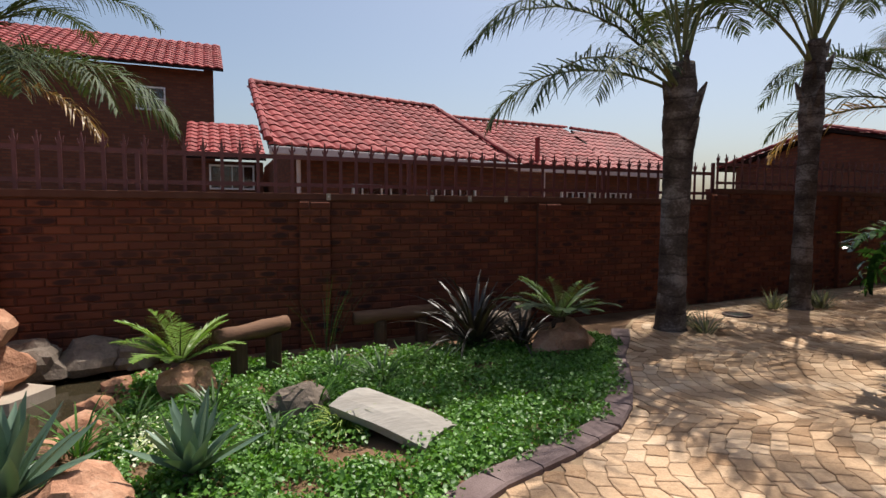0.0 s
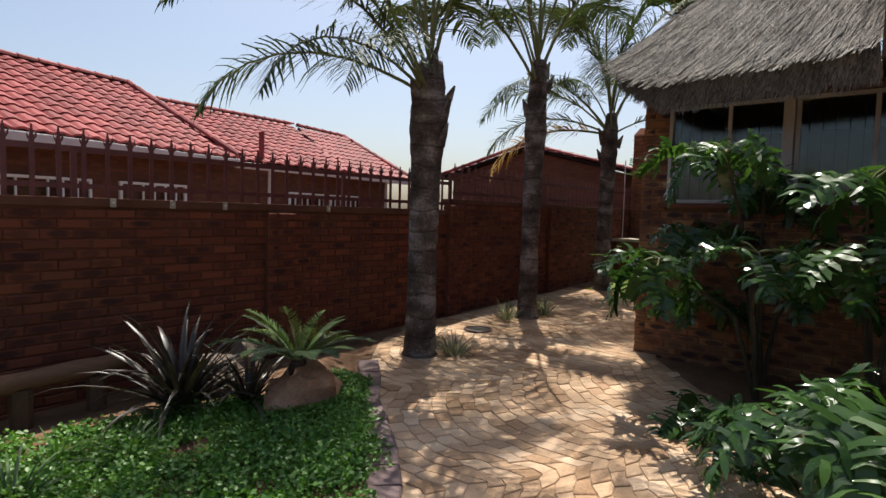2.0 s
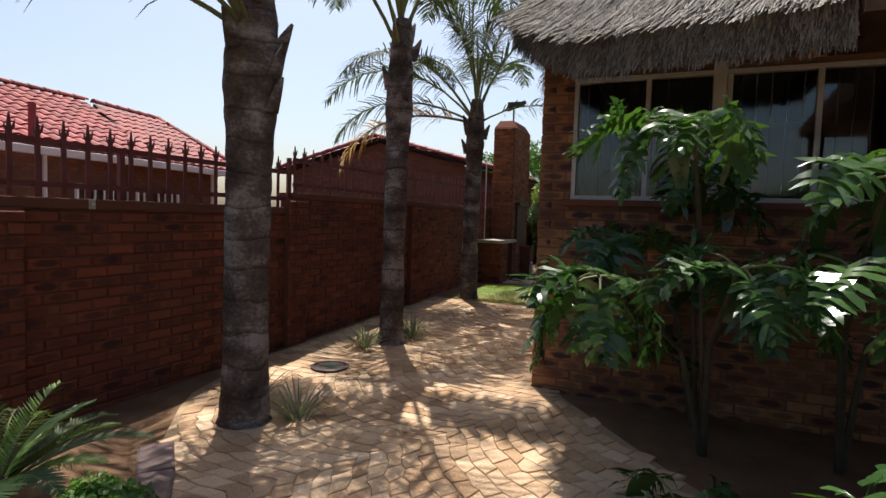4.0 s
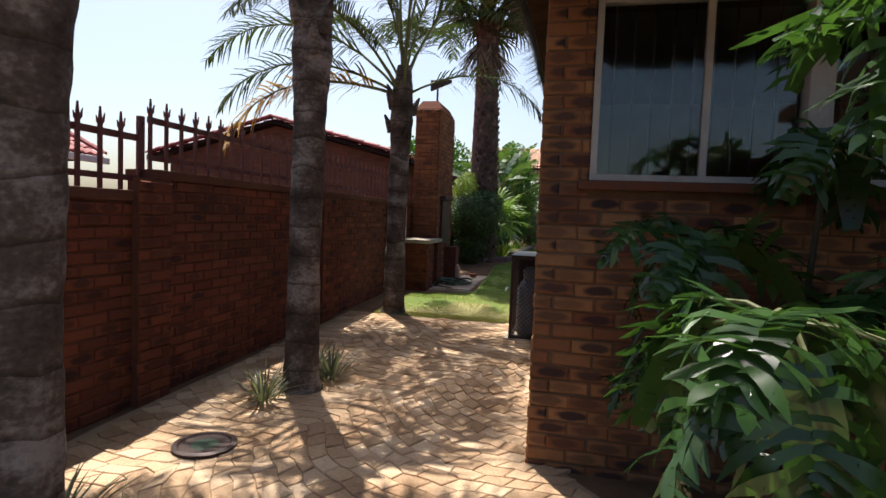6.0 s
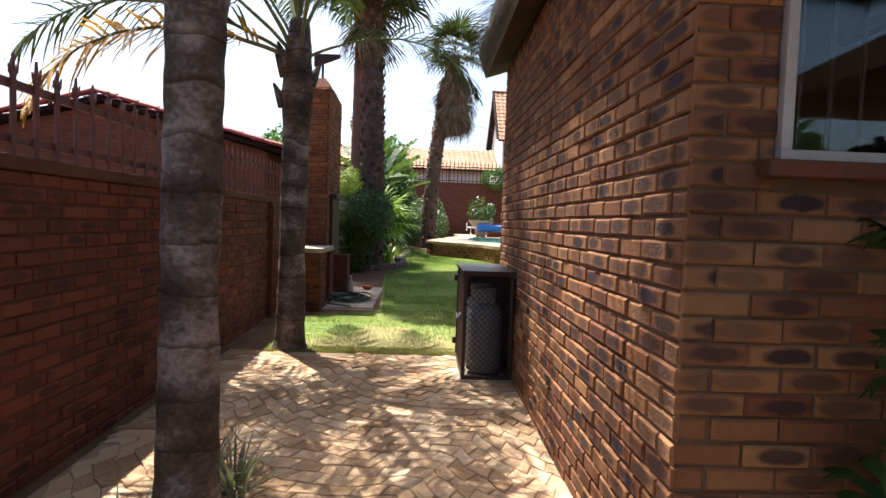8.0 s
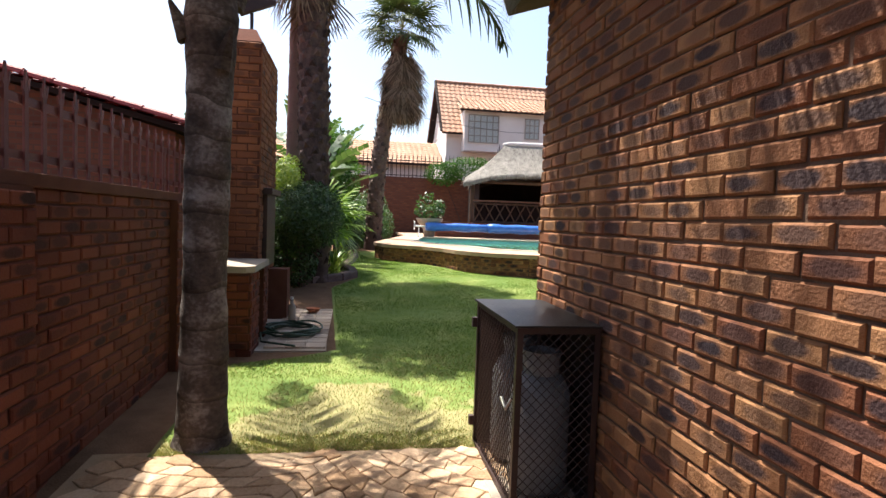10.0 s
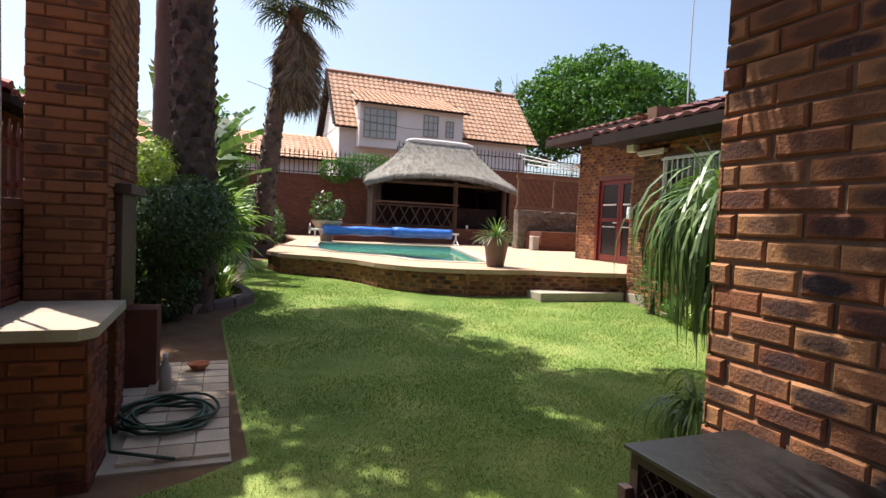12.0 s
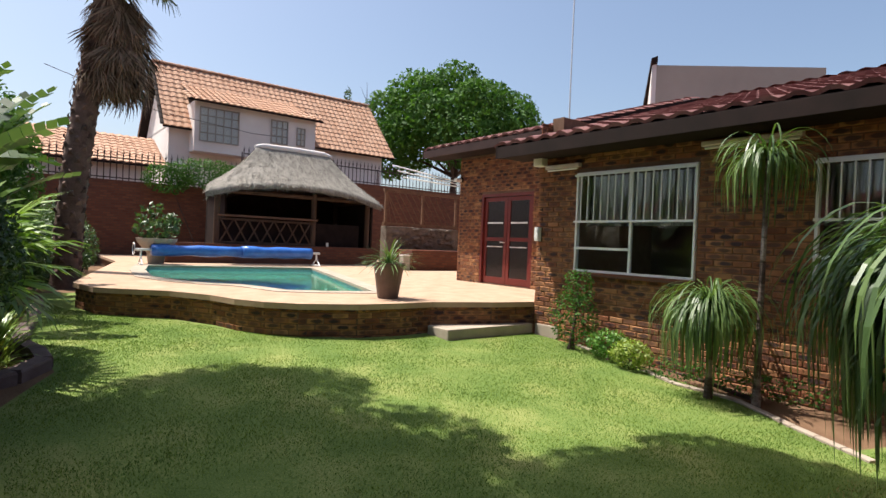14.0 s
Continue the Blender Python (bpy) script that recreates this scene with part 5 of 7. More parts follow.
for dx in (0.24, 0.62):
    gc = thing("gas_cylinder", "grey steel gas cylinder standing in the cage", "gas cylinder", (9.42 + dx, 3.40, 0.26), group="cylinders in the cage")
    part("tank", lathe(bmesh.new(), [(0.10, 0.0), (0.15, 0.04), (0.155, 0.10), (0.155, 0.52), (0.12, 0.60), (0.05, 0.63)], 20), M["cylinder"], gc, smooth=True)
    part("collar", lathe(bmesh.new(), [(0.09, 0.62), (0.10, 0.74), (0.09, 0.74), (0.08, 0.62)], 16), M["cylinder"], gc)
    part("valve", tube(bmesh.new(), [(0, 0, 0.62), (0, 0, 0.70), (0.05, 0, 0.71)], 0.016, 8), M["steel"], gc)

# ---- potted plant body on the terrace ----
pt = thing("plant_pot", "tall brown tapered pot with a grassy plant", "plant pot", (18.28, 0.02, DZ))
part("pot", lathe(bmesh.new(), [(0.15, 0), (0.16, 0.02), (0.235, 0.50), (0.25, 0.50), (0.25, 0.55), (0.225, 0.55), (0.215, 0.50)], 24), M["pot"], pt, smooth=False)
part("potting_soil", lathe(bmesh.new(), [(0.21, 0.49), (0.205, 0.50)], 20), M["soil"], pt)

# ---- garden stones, logs, kerb ----
def rock(name, label, at, size, seed, material="rock", rz=0, cat="rock", sub=3):
    bm = bmesh.new()
    bmesh.ops.create_icosphere(bm, subdivisions=sub, radius=1)
    o = Vector((seed * 3.7, seed * 1.3, seed * 2.1))
    for v in bm.verts:
        d = 1 + 0.30 * noise.noise(v.co * 1.3 + o) - 0.22 * abs(noise.noise(v.co * 2.6 + o)) + 0.10 * noise.noise(v.co * 4.5 + o) + 0.06 * noise.noise(v.co * 9 + o)
        v.co = Vector((v.co.x * size[0] * d, v.co.y * size[1] * d, max(-0.35, v.co.z * d) * size[2]))
    ob = link_mesh(name, bm, M[material], smooth=False)
    ob.matrix_world = pose(*at, 0, 0, rz)
    return tagged(ob, label, cat)


rock("rock", "pale pink sandstone boulder under the small cycad", (-0.2, 4.75, 0.1), (0.22, 0.17, 0.2), 1, rz=20)
rock("rock", "rounded sandstone boulder among agaves", (-0.62, 3.1, 0.06), (0.24, 0.2, 0.16), 2)
rock("rock", "half-buried brown boulder in the groundcover", (0.55, 3.95, 0.08), (0.22, 0.16, 0.2), 3, "rock_grey")
rock("rock", "large shaded sandstone boulder under the cycad", (3.22, 4.55, 0.12), (0.34, 0.3, 0.3), 4)
rock("rock", "grey boulder in shade by the wall", (2.95, 5.4, 0.12), (0.27, 0.22, 0.28), 5, "rock_grey")
rock("rock", "small grey boulder by the wall", (3.3, 5.55, 0.12), (0.16, 0.14, 0.3), 6, "rock_grey")
for i, (x, y, sx, sz) in enumerate(((-0.72, 5.15, 0.2, 0.16), (-0.82, 4.75, 0.2, 0.12), (-0.85, 4.35, 0.22, 0.12), (-0.92, 3.95, 0.24, 0.12), (-0.55, 5.3, 0.16, 0.12))):
    rock("bank_stone", "flat sandstone edging the pond", (x, y, 0.0), (sx * 0.75, sx * 0.55, sz * 0.8), 10 + i, "rock", i * 40, "stone", 2)
for i, (x, y, z, s) in enumerate(((-1.75, 5.2, 0.2, 0.42), (-1.62, 4.9, 0.55, 0.32), (-1.75, 5.0, 0.85, 0.30), (-1.65, 4.75, 0.18, 0.28), (-1.85, 4.6, 0.95, 0.24), (-1.45, 5.6, 0.15, 0.35), (-1.0, 5.72, 0.12, 0.3), (-0.65, 5.75, 0.12, 0.26), (-2.3, 5.0, 0.6, 0.5), (-1.72, 4.85, 1.12, 0.2))):
    rock("waterfall_rock", "rough red rock stacked beside the pond", (x, y, z), (s, s * 0.8, s * 0.75), 30 + i, "rock" if i < 5 or i > 7 else "rock_grey", i * 63, "rock", 3)
pond = thing("pond", "small murky pond with a cement lip", "pond", kind="structure")
bm = bmesh.new()
bm.faces.new([bm.verts.new((x, y, 0.012)) for x, y in ((-0.85, 3.5), (-0.8, 4.3), (-0.72, 5.1), (-0.9, 5.7), (-2.6, 5.8), (-2.8, 3.6), (-1.6, 3.2))])
for f in bm.faces:
    f.normal_update()
    if f.normal.z < 0:
        f.normal_flip()
part("water", bm, M["pond"], pond)
part("cement_lip", prism([(-1.15, 5.1), (-1.35, 4.75), (-2.4, 4.35), (-2.6, 4.9), (-1.5, 5.35)], 0.0, lambda x, y: 0.10), M["concrete"], pond)

slab = thing("timber_slab", "weathered grey split-log slab lying in the groundcover", "log", (1.08, 3.42, 0.135), -52)
bm = bmesh.new()
for i in range(9):
    for j in range(5):
        x, y = -0.42 + i * 0.105, -0.2 + j * 0.1
        bm.verts.new((x + 0.02 * noise.noise((x * 4, y * 9, 1)), y, 0.07 - 1.1 * y * y - 0.10 * (x + 0.05) ** 2 + 0.012 * noise.noise((x * 3, y * 25, 0))))
bm.verts.ensure_lookup_table()
for i in range(8):
    for j in range(4):
        bm.faces.new([bm.verts[q] for q in (i * 5 + j, i * 5 + j + 5, i * 5 + j + 6, i * 5 + j + 1)])
bmesh.ops.recalc_face_normals(bm, faces=bm.faces[:])
bmesh.ops.solidify(bm, geom=bm.faces[:], thickness=0.075)
part("slab", bm, M["wood_grey"], slab)
slab.rotation_euler = (0, radians(9), radians(-52))
slab.scale = (0.9, 1.05, 0.9)
for (a, b, z, r, lab) in (((0.02, 4.85), (0.62, 5.2), 0.42, 0.075, "rough timber log bench on stump legs"), ((1.35, 5.6), (2.3, 5.65), 0.36, 0.07, "shaded log bench against the boundary wall")):
    lg = thing("log_bench", lab, "bench", (0, 0, 0), group="log benches")
    m0 = [Vector((*a, z)).lerp(Vector((*b, z + 0.03)), k / 6) for k in range(7)]
    part("seat_log", tube(bmesh.new(), m0, [r * (1 + 0.08 * math.sin(k * 2)) for k in range(7)], 10), M["wood_warm"], lg, smooth=True)
    for t in (0.3, 0.8):
        p = Vector((*a, 0)).lerp(Vector((*b, 0)), t)
        part("stump_leg", tube(bmesh.new(), [(p.x, p.y, 0.0), (p.x, p.y, z - r * 0.6)], 0.07, 10), M["wood_dark"], lg)

# kerbs: cast segments along a line
def kerb(label, pts, w, h, seg, key="kerb"):
    kb = thing("garden_kerb", label, "kerb", kind="structure")
    P_ = [Vector((x, y, 0)) for x, y in pts]
    line_ = []
    for a, b in zip(P_, P_[1:]):
        n = max(1, round((b - a).length / seg))
        line_ += [a.lerp(b, k / n) for k in range(n)]
    line_.append(P_[-1])
    for a, b in zip(line_, line_[1:]):
        d = (b - a).normalized()
        s = Vector((d.y, -d.x, 0)) * w / 2
        a2, b2 = a + d * 0.004, b - d * 0.004
        q = [a2 - s, b2 - s, b2 + s, a2 + s]
        bm = bmesh.new()
        lo = [bm.verts.new((p.x, p.y, ground_z(p.x) - 0.05)) for p in q]
        md = [bm.verts.new((p.x, p.y, ground_z(p.x) + h * 0.8)) for p in q]
        c = sum(q, Vector()) / 4
        tp = [bm.verts.new((c.x + (p.x - c.x) * 0.86 + d.x * (p - c).dot(d) * 0.12, c.y + (p.y - c.y) * 0.86 + d.y * (p - c).dot(d) * 0.12, ground_z(p.x) + h)) for p in q]
        for A, B in ((lo, md), (md, tp)):
            for i in range(4):
                bm.faces.new((A[i], A[(i + 1) % 4], B[(i + 1) % 4], B[i]))
        bm.faces.new(tp)
        bmesh.ops.recalc_face_normals(bm, faces=bm.faces[:])
        part("kerb_stone", bm, M[key], kb)
    return kb


BED_KERB = [(-3.0, 1.2), (-1.5, 1.55), (0.0, 1.9), (0.7, 2.2), (1.35, 2.52), (1.9, 2.68), (2.35, 2.85), (2.66, 3.1), (2.98, 3.45), (3.25, 3.8), (3.5, 4.15), (3.75, 4.4), (4.0, 4.65), (4.25, 4.95)]
kerb("curved purplish-grey cast kerb round the planted bed", BED_KERB, 0.2, 0.055, 0.3)
kerb("curved dark cast kerb round the hedge bed", [(16.6, 5.7), (16.75, 5.1), (17.1, 4.6), (17.5, 4.36), (17.9, 4.4), (18.4, 4.55), (19.3, 4.5), (20.5, 4.4), (22.0, 4.3)], 0.16, 0.12, 0.35)
kerb("low pale kerb along the house bed", [(12.3, -0.75), (13.0, -1.1), (13.7, -1.5), (14.4, -1.5), (15.2, -1.8), (16.2, -2.0)], 0.08, 0.035, 0.3, "concrete")
mh = thing("drain_cover", "round dark drain cover set in the paving", "drain cover", (6.15, 5.0, 0.15))
part("rim", lathe(bmesh.new(), [(0.17, 0), (0.18, 0.035), (0.15, 0.04), (0.14, 0.03)], 24), M["iron"], mh)
part("lid", lathe(bmesh.new(), [(0.14, 0.0), (0.14, 0.028), (0.02, 0.032)], 24), M["hose"], mh)


# ---- plants ----
def strip(verts, faces, pts, widths, side):
    """A ribbon through pts, widths across, lying along side."""
    k = len(verts)
    for p, w in zip(pts, widths):
        verts.append(p - side * w)
        verts.append(p + side * w)
    for i in range(len(pts) - 1):
        faces.append((k + 2 * i, k + 2 * i + 1, k + 2 * i + 3, k + 2 * i + 2))


def rachis(length, elev, droop, n):
    """Points of an arching stalk in the xz plane, from the origin along +x."""
    pts, p, a = [], Vector((0, 0, 0)), radians(elev)
    for i in range(n + 1):
        pts.append(p.copy())
        p = p + Vector((math.cos(a), 0, math.sin(a))) * (length / n)
        a -= radians(droop) / n * (0.35 + 1.3 * i / n)
    return pts


def feather_mesh(name, length, elev, droop, pairs, leaf, width, start, hang, seed, mats, stalk=0.022, plumose=0.5):
    """A pinnate palm or cycad frond."""
    rnd = random.Random(seed)
    n = 16
    pts = rachis(length, elev, droop, n)
    verts, faces = [], []
    def at(t):
        f = min(t * n, n - 1e-6)
        i = int(f)
        return pts[i].lerp(pts[i + 1], f - i), (pts[i + 1] - pts[i]).normalized()
    for sgn in (-1, 1):
        for i in range(pairs):
            t = start + (1 - start) * (i + rnd.random() * 0.6) / pairs
            p, d = at(min(t, 0.999))
            prof = math.sin(math.pi * min(1, 0.18 + 0.82 * (t - start) / (1 - start))) ** 0.6
            L = leaf * max(0.25, prof) * rnd.uniform(0.85, 1.1)
            up = Vector((-d.z, 0, d.x))
            fwd = 0.75 if t < 0.8 else 1.1
            dirn = (Vector((0, sgn, 0)) + d * fwd + up * rnd.uniform(-plumose, plumose)).normalized()
            q = [p]
            cur = dirn.copy()
            for s in range(3):
                q.append(q[-1] + cur * (L / 3))
                cur = (cur + Vector((0, 0, -hang * (0.5 + 0.5 * s)))).normalized()
            side = dirn.cross(Vector((0, 0, 1)) + d * 0.4)
            side = (side.normalized() if side.length > 1e-3 else up)
            strip(verts, faces, q, [width * 0.7, width, width * 0.75, width * 0.1], side)
    bm = bmesh.new()
    tube(bm, pts[::2] + ([pts[-1]] if n % 2 else []), [stalk * (1 - 0.85 * k / (n // 2)) for k in range(n // 2 + 1)], 5)
    me0 = bpy.data.meshes.new(name)
    base = [v.co.copy() for v in bm.verts]
    k = len(verts)
    idx = {v: k + i for i, v in enumerate(bm.verts)}
    fs = [tuple(idx[v] for v in f.verts) for f in bm.faces]
    bm.free()
    nleaf = len(faces)
    me0.from_pydata([tuple(v) for v in verts + base], [], faces + fs)
    for m in mats:
        me0.materials.append(m)
    me0.polygons.foreach_set("material_index", [0] * nleaf + [min(1, len(mats) - 1)] * len(fs))
    return me0


def put(name, me, parent, m, label=""):
    ob = new(name, me)
    ob.parent = parent
    ob.matrix_local = m
    return tagged(ob, label) if label else ob


M["stalk"] = surface("palm_stalk", (0.10, 0.12, 0.05), (0.20, 0.20, 0.09), 3, 40, 0.6)
FE = [88, 80, 71, 61, 48]
FRONDS = [feather_mesh("frond", 3.7 - 0.12 * i, e, 82 + 9 * i, 70, 0.60, 0.011, 0.24, 0.42, 40 + i, [M["leaf_palm"], M["stalk"]]) for i, e in enumerate(FE)]
FROND_DRY = feather_mesh("frond", 2.3, 10, 95, 55, 0.5, 0.012, 0.16, 0.45, 50, [M["leaf_brown"], M["stalk"]])
FROND_HANG = feather_mesh("frond", 2.6, 26, 105, 60, 0.6, 0.011, 0.2, 0.5, 51, [M["leaf_palm"], M["stalk"]])


def trunk_mesh(profile, lean, rings, seed, sides=18):
    """Ringed trunk; profile (z, radius), lean (dx, dy) at the top."""
    bm = bmesh.new()
    rnd = random.Random(seed)
    z1 = profile[-1][0]
    n = int(z1 / 0.05)
    zs, rs = [p[0] for p in profile], [p[1] for p in profile]
    prev = None
    for i in range(n + 1):
        z = z1 * i / n
        r = float(np.interp(z, zs, rs))
        r *= 1 + 0.022 * (1 if (int(z / rings) % 2) else -1) * (0.5 + 0.5 * rnd.random())
        t = z / z1
        c = Vector((lean[0] * t * t, lean[1] * t * t, z))
        cur = [bm.verts.new(c + Vector((math.cos(2 * math.pi * k / sides), math.sin(2 * math.pi * k / sides), 0)) * r * (1 + 0.07 * noise.noise((k * 0.9 + seed, z * 2.4, 0)))) for k in range(sides)]
        if prev:
            for k in range(sides):
                bm.faces.new((prev[k], prev[(k + 1) % sides], cur[(k + 1) % sides], cur[k]))
        prev = cur
    bm.faces.new(prev)
    return bm


def feather_palm(at, profile, lean, crown, label, seed, scale=1.0, dry=1, boots=(2.2, 3.1), count=11, fixed=(), gap=()):
    rnd = random.Random(seed)
    p = thing("palm_tree", label, "palm tree", at, group="feather palms along the wall")
    part("trunk", trunk_mesh(profile, lean, 0.11, seed), M["bark"], p, smooth=True)
    c = Vector((lean[0], lean[1], crown))
    for i in range(7):
        a = rnd.uniform(0, 2 * math.pi)
        z = rnd.uniform(*boots)
        r = float(np.interp(z, [q[0] for q in profile], [q[1] for q in profile]))
        bm = bmesh.new()
        b0 = Vector((math.cos(a) * r * 0.9, math.sin(a) * r * 0.9, z)) + Vector((lean[0], lean[1], 0)) * (z / profile[-1][0]) ** 2
        tube(bm, [b0, b0 + Vector((math.cos(a) * 0.05, math.sin(a) * 0.05, 0.12)), b0 + Vector((math.cos(a) * 0.10, math.sin(a) * 0.10, 0.22))], [0.06, 0.04, 0.012], 6)
        part("leaf_base", bm, M["bark"], p)
    for i in range(count):
        v = i % 5
        a = math.degrees(i * 2.39996) + rnd.uniform(-12, 12)
        if v > 0 and any(lo < a % 360 < hi for lo, hi in gap):
            continue
        put("frond", FRONDS[v], p, Matrix.Translation(c + Vector((0, 0, 0.12 * (2 - v)))) @ pose(0, 0, 0, rnd.uniform(-15, 15), 0, a) @ Matrix.Scale(scale * rnd.uniform(0.9, 1.08), 4))
    for a, kind, sc in fixed:
        put("frond", FROND_DRY if kind == "dry" else FROND_HANG if kind == "hang" else FRONDS[kind], p, Matrix.Translation(c + Vector((0, 0, -0.2))) @ pose(0, 0, 0, rnd.uniform(-10, 10), 0, a) @ Matrix.Scale(sc, 4), "browning dry frond" if kind == "dry" else "")
    return p


feather_palm((4.84, 4.8, 0.08), [(0, 0.22), (0.12, 0.165), (0.8, 0.15), (1.6, 0.15), (2.1, 0.165), (2.45, 0.19), (2.8, 0.165), (3.05, 0.12)], (0.05, 0.0), 2.9, "feather palm with stout ringed trunk beside the kerb", 1, 0.95, fixed=((166, 3, 1.12), (152, "hang", 0.95), (184, "hang", 0.9), (204, "hang", 0.85)), gap=((290, 345),))
feather_palm((7.25, 4.96, 0.16), [(0, 0.19), (0.12, 0.135), (1.0, 0.118), (2.2, 0.122), (2.6, 0.15), (3.0, 0.135), (3.55, 0.10)], (0.07, 0.0), 3.4, "feather palm with pale ringed trunk rising from the paving", 2, 1.0, boots=(2.4, 3.4), count=14, gap=((290, 335),))
feather_palm((10.38, 5.25, 0.22), [(0, 0.2), (0.12, 0.15), (1.0, 0.125), (2.2, 0.13), (2.6, 0.15), (3.0, 0.13), (3.3, 0.09)], (0.12, 0.0), 3.1, "feather palm with slim ringed trunk at the lawn edge", 3, 0.95, boots=(2.2, 3.2), count=14, fixed=((100, 4, 1.0), (132, "dry", 1.15), (118, "hang", 1.0), (150, 4, 0.9), (-90, "hang", 0.8)))
feather_palm((-2.6, 7.6, 0.0), [(0, 0.3), (1.6, 0.24), (3.0, 0.22)], (0.0, 0.0), 3.0, "bushy feather palm behind the boundary wall", 4, 0.85, boots=(1.8, 2.9), count=26, fixed=((-10, "dry", 0.8), (-5, "hang", 1.0), (-30, "hang", 0.9), (15, "hang", 1.0), (-55, "hang", 0.9)))


# fan palms
def fan_mesh(name, petiole, r, n, droop, mats, seed, spread=250):
    rnd = random.Random(seed)
    verts, faces = [], []
    c = Vector((petiole, 0, 0))
    strip(verts, faces, [Vector((0, 0, 0)), Vector((petiole * 0.6, 0, 0.03)), c], [0.022, 0.016, 0.012], Vector((0, 1, 0)))
    npet = len(faces)
    for i in range(n):
        a = radians(-spread / 2 + spread * i / (n - 1))
        d = Vector((math.cos(a), math.sin(a), 0.10 * rnd.random()))
        L = r * (0.72 + 0.28 * math.cos(a / 2)) * rnd.uniform(0.9, 1.05)
        pts = [c, c + d * L * 0.4, c + d * L * 0.75 + Vector((0, 0, -droop * L * 0.12)), c + d * L + Vector((0, 0, -droop * L * 0.5))]
        side = Vector((-d.y, d.x, rnd.uniform(-0.3, 0.3))).normalized()
        w = L * math.sin(radians(spread / n)) * 0.42
        strip(verts, faces, pts, [0.004, w * 0.5, w * 0.42, 0.002], side)
    me = bpy.data.meshes.new(name)
    me.from_pydata([tuple(v) for v in verts], [], faces)
    for m in mats:
        me.materials.append(m)
    me.polygons.foreach_set("material_index", [1] * npet + [0] * (len(faces) - npet))
    return me


FAN = fan_mesh("fan_leaf", 0.75, 0.8, 26, 0.6, [M["leaf_palm"], M["stalk"]], 60)
FAN_DEAD = fan_mesh("dead_leaf", 0.5, 0.85, 20, 0.3, [M["skirt"], M["skirt"]], 61, 90)
FAN_SMALL = fan_mesh("fan_leaf", 0.35, 0.5, 22, 0.4, [M["leaf_cycad"], M["stalk"]], 62)


def fan_palm(at, base_r, top_r, height, lean, label, seed, skirt_n, skirt_drop, green, boots=170):
    rnd = random.Random(seed)
    p = thing("fan_palm", label, "palm tree", at, group="fan palms by the hedge bed")
    part("trunk", trunk_mesh([(0, base_r * 1.15), (0.3, base_r), (height, top_r)], lean, 0.09, seed), M["bark_dark"], p, smooth=True)
    verts, faces = [], []
    for i in range(boots):
        z = 0.25 + (height - 0.3) * i / boots
        a = i * 2.39996
        t = z / height
        r = base_r + (top_r - base_r) * t
        o = Vector((lean[0] * t * t, lean[1] * t * t, z))
        rad = Vector((math.cos(a), math.sin(a), 0))
        s = Vector((-rad.y, rad.x, 0))
        b = o + rad * r * 0.92
        w = 0.075
        k = len(verts)
        verts += [b - s * w, b + s * w, b + s * w * 0.55 + rad * 0.045 + Vector((0, 0, 0.14)), b - s * w * 0.55 + rad * 0.045 + Vector((0, 0, 0.14)), b + rad * 0.07 + Vector((0, 0, 0.10)), b + rad * 0.012 + Vector((0, 0, 0.17))]
        faces += [(k, k + 1, k + 4), (k + 1, k + 2, k + 4), (k + 2, k + 3, k + 4), (k + 3, k, k + 4), (k + 2, k + 5, k + 3)]
    tagged(raw("bark", verts, faces, M["bark_dark"], p), kind="stuff")
    c = Vector((lean[0], lean[1], height))
    for i in range(skirt_n):
        a = math.degrees(i * 2.39996)
        t = (i / skirt_n)
        put("dead_leaf", FAN_DEAD, p, Matrix.Translation(c + Vector((0, 0, -skirt_drop * (1 - t)))) @ pose(0, 0, 0, 0, 0, a) @ pose(0.06, 0, 0, rnd.uniform(-25, 25), rnd.uniform(58, 86), 0) @ Matrix.Scale(rnd.uniform(0.9, 1.25), 4))
    for i in range(green):
        a = math.degrees(i * 2.39996)
        e = 60 - 95 * (i / green)
        put("fan_leaf", FAN, p, Matrix.Translation(c + Vector((0, 0, 0.25))) @ pose(0, 0, 0, 0, 0, a) @ pose(0, 0, 0, rnd.uniform(-20, 20), -e, 0) @ Matrix.Scale(rnd.uniform(0.85, 1.1), 4))
    return p


fan_palm((17.0, 5.08, 0.4), 0.27, 0.24, 6.0, (-0.05, 0.15), "tall fan palm with diamond-scarred dark trunk in the hedge bed", 7, 8, 0.25, 36, 260)
fan_palm((25.0, 3.75, 0.6), 0.27, 0.22, 6.9, (0.0, -0.75), "tall leaning fan palm with a shaggy skirt of dead leaves", 8, 150, 1.7, 26, 200)


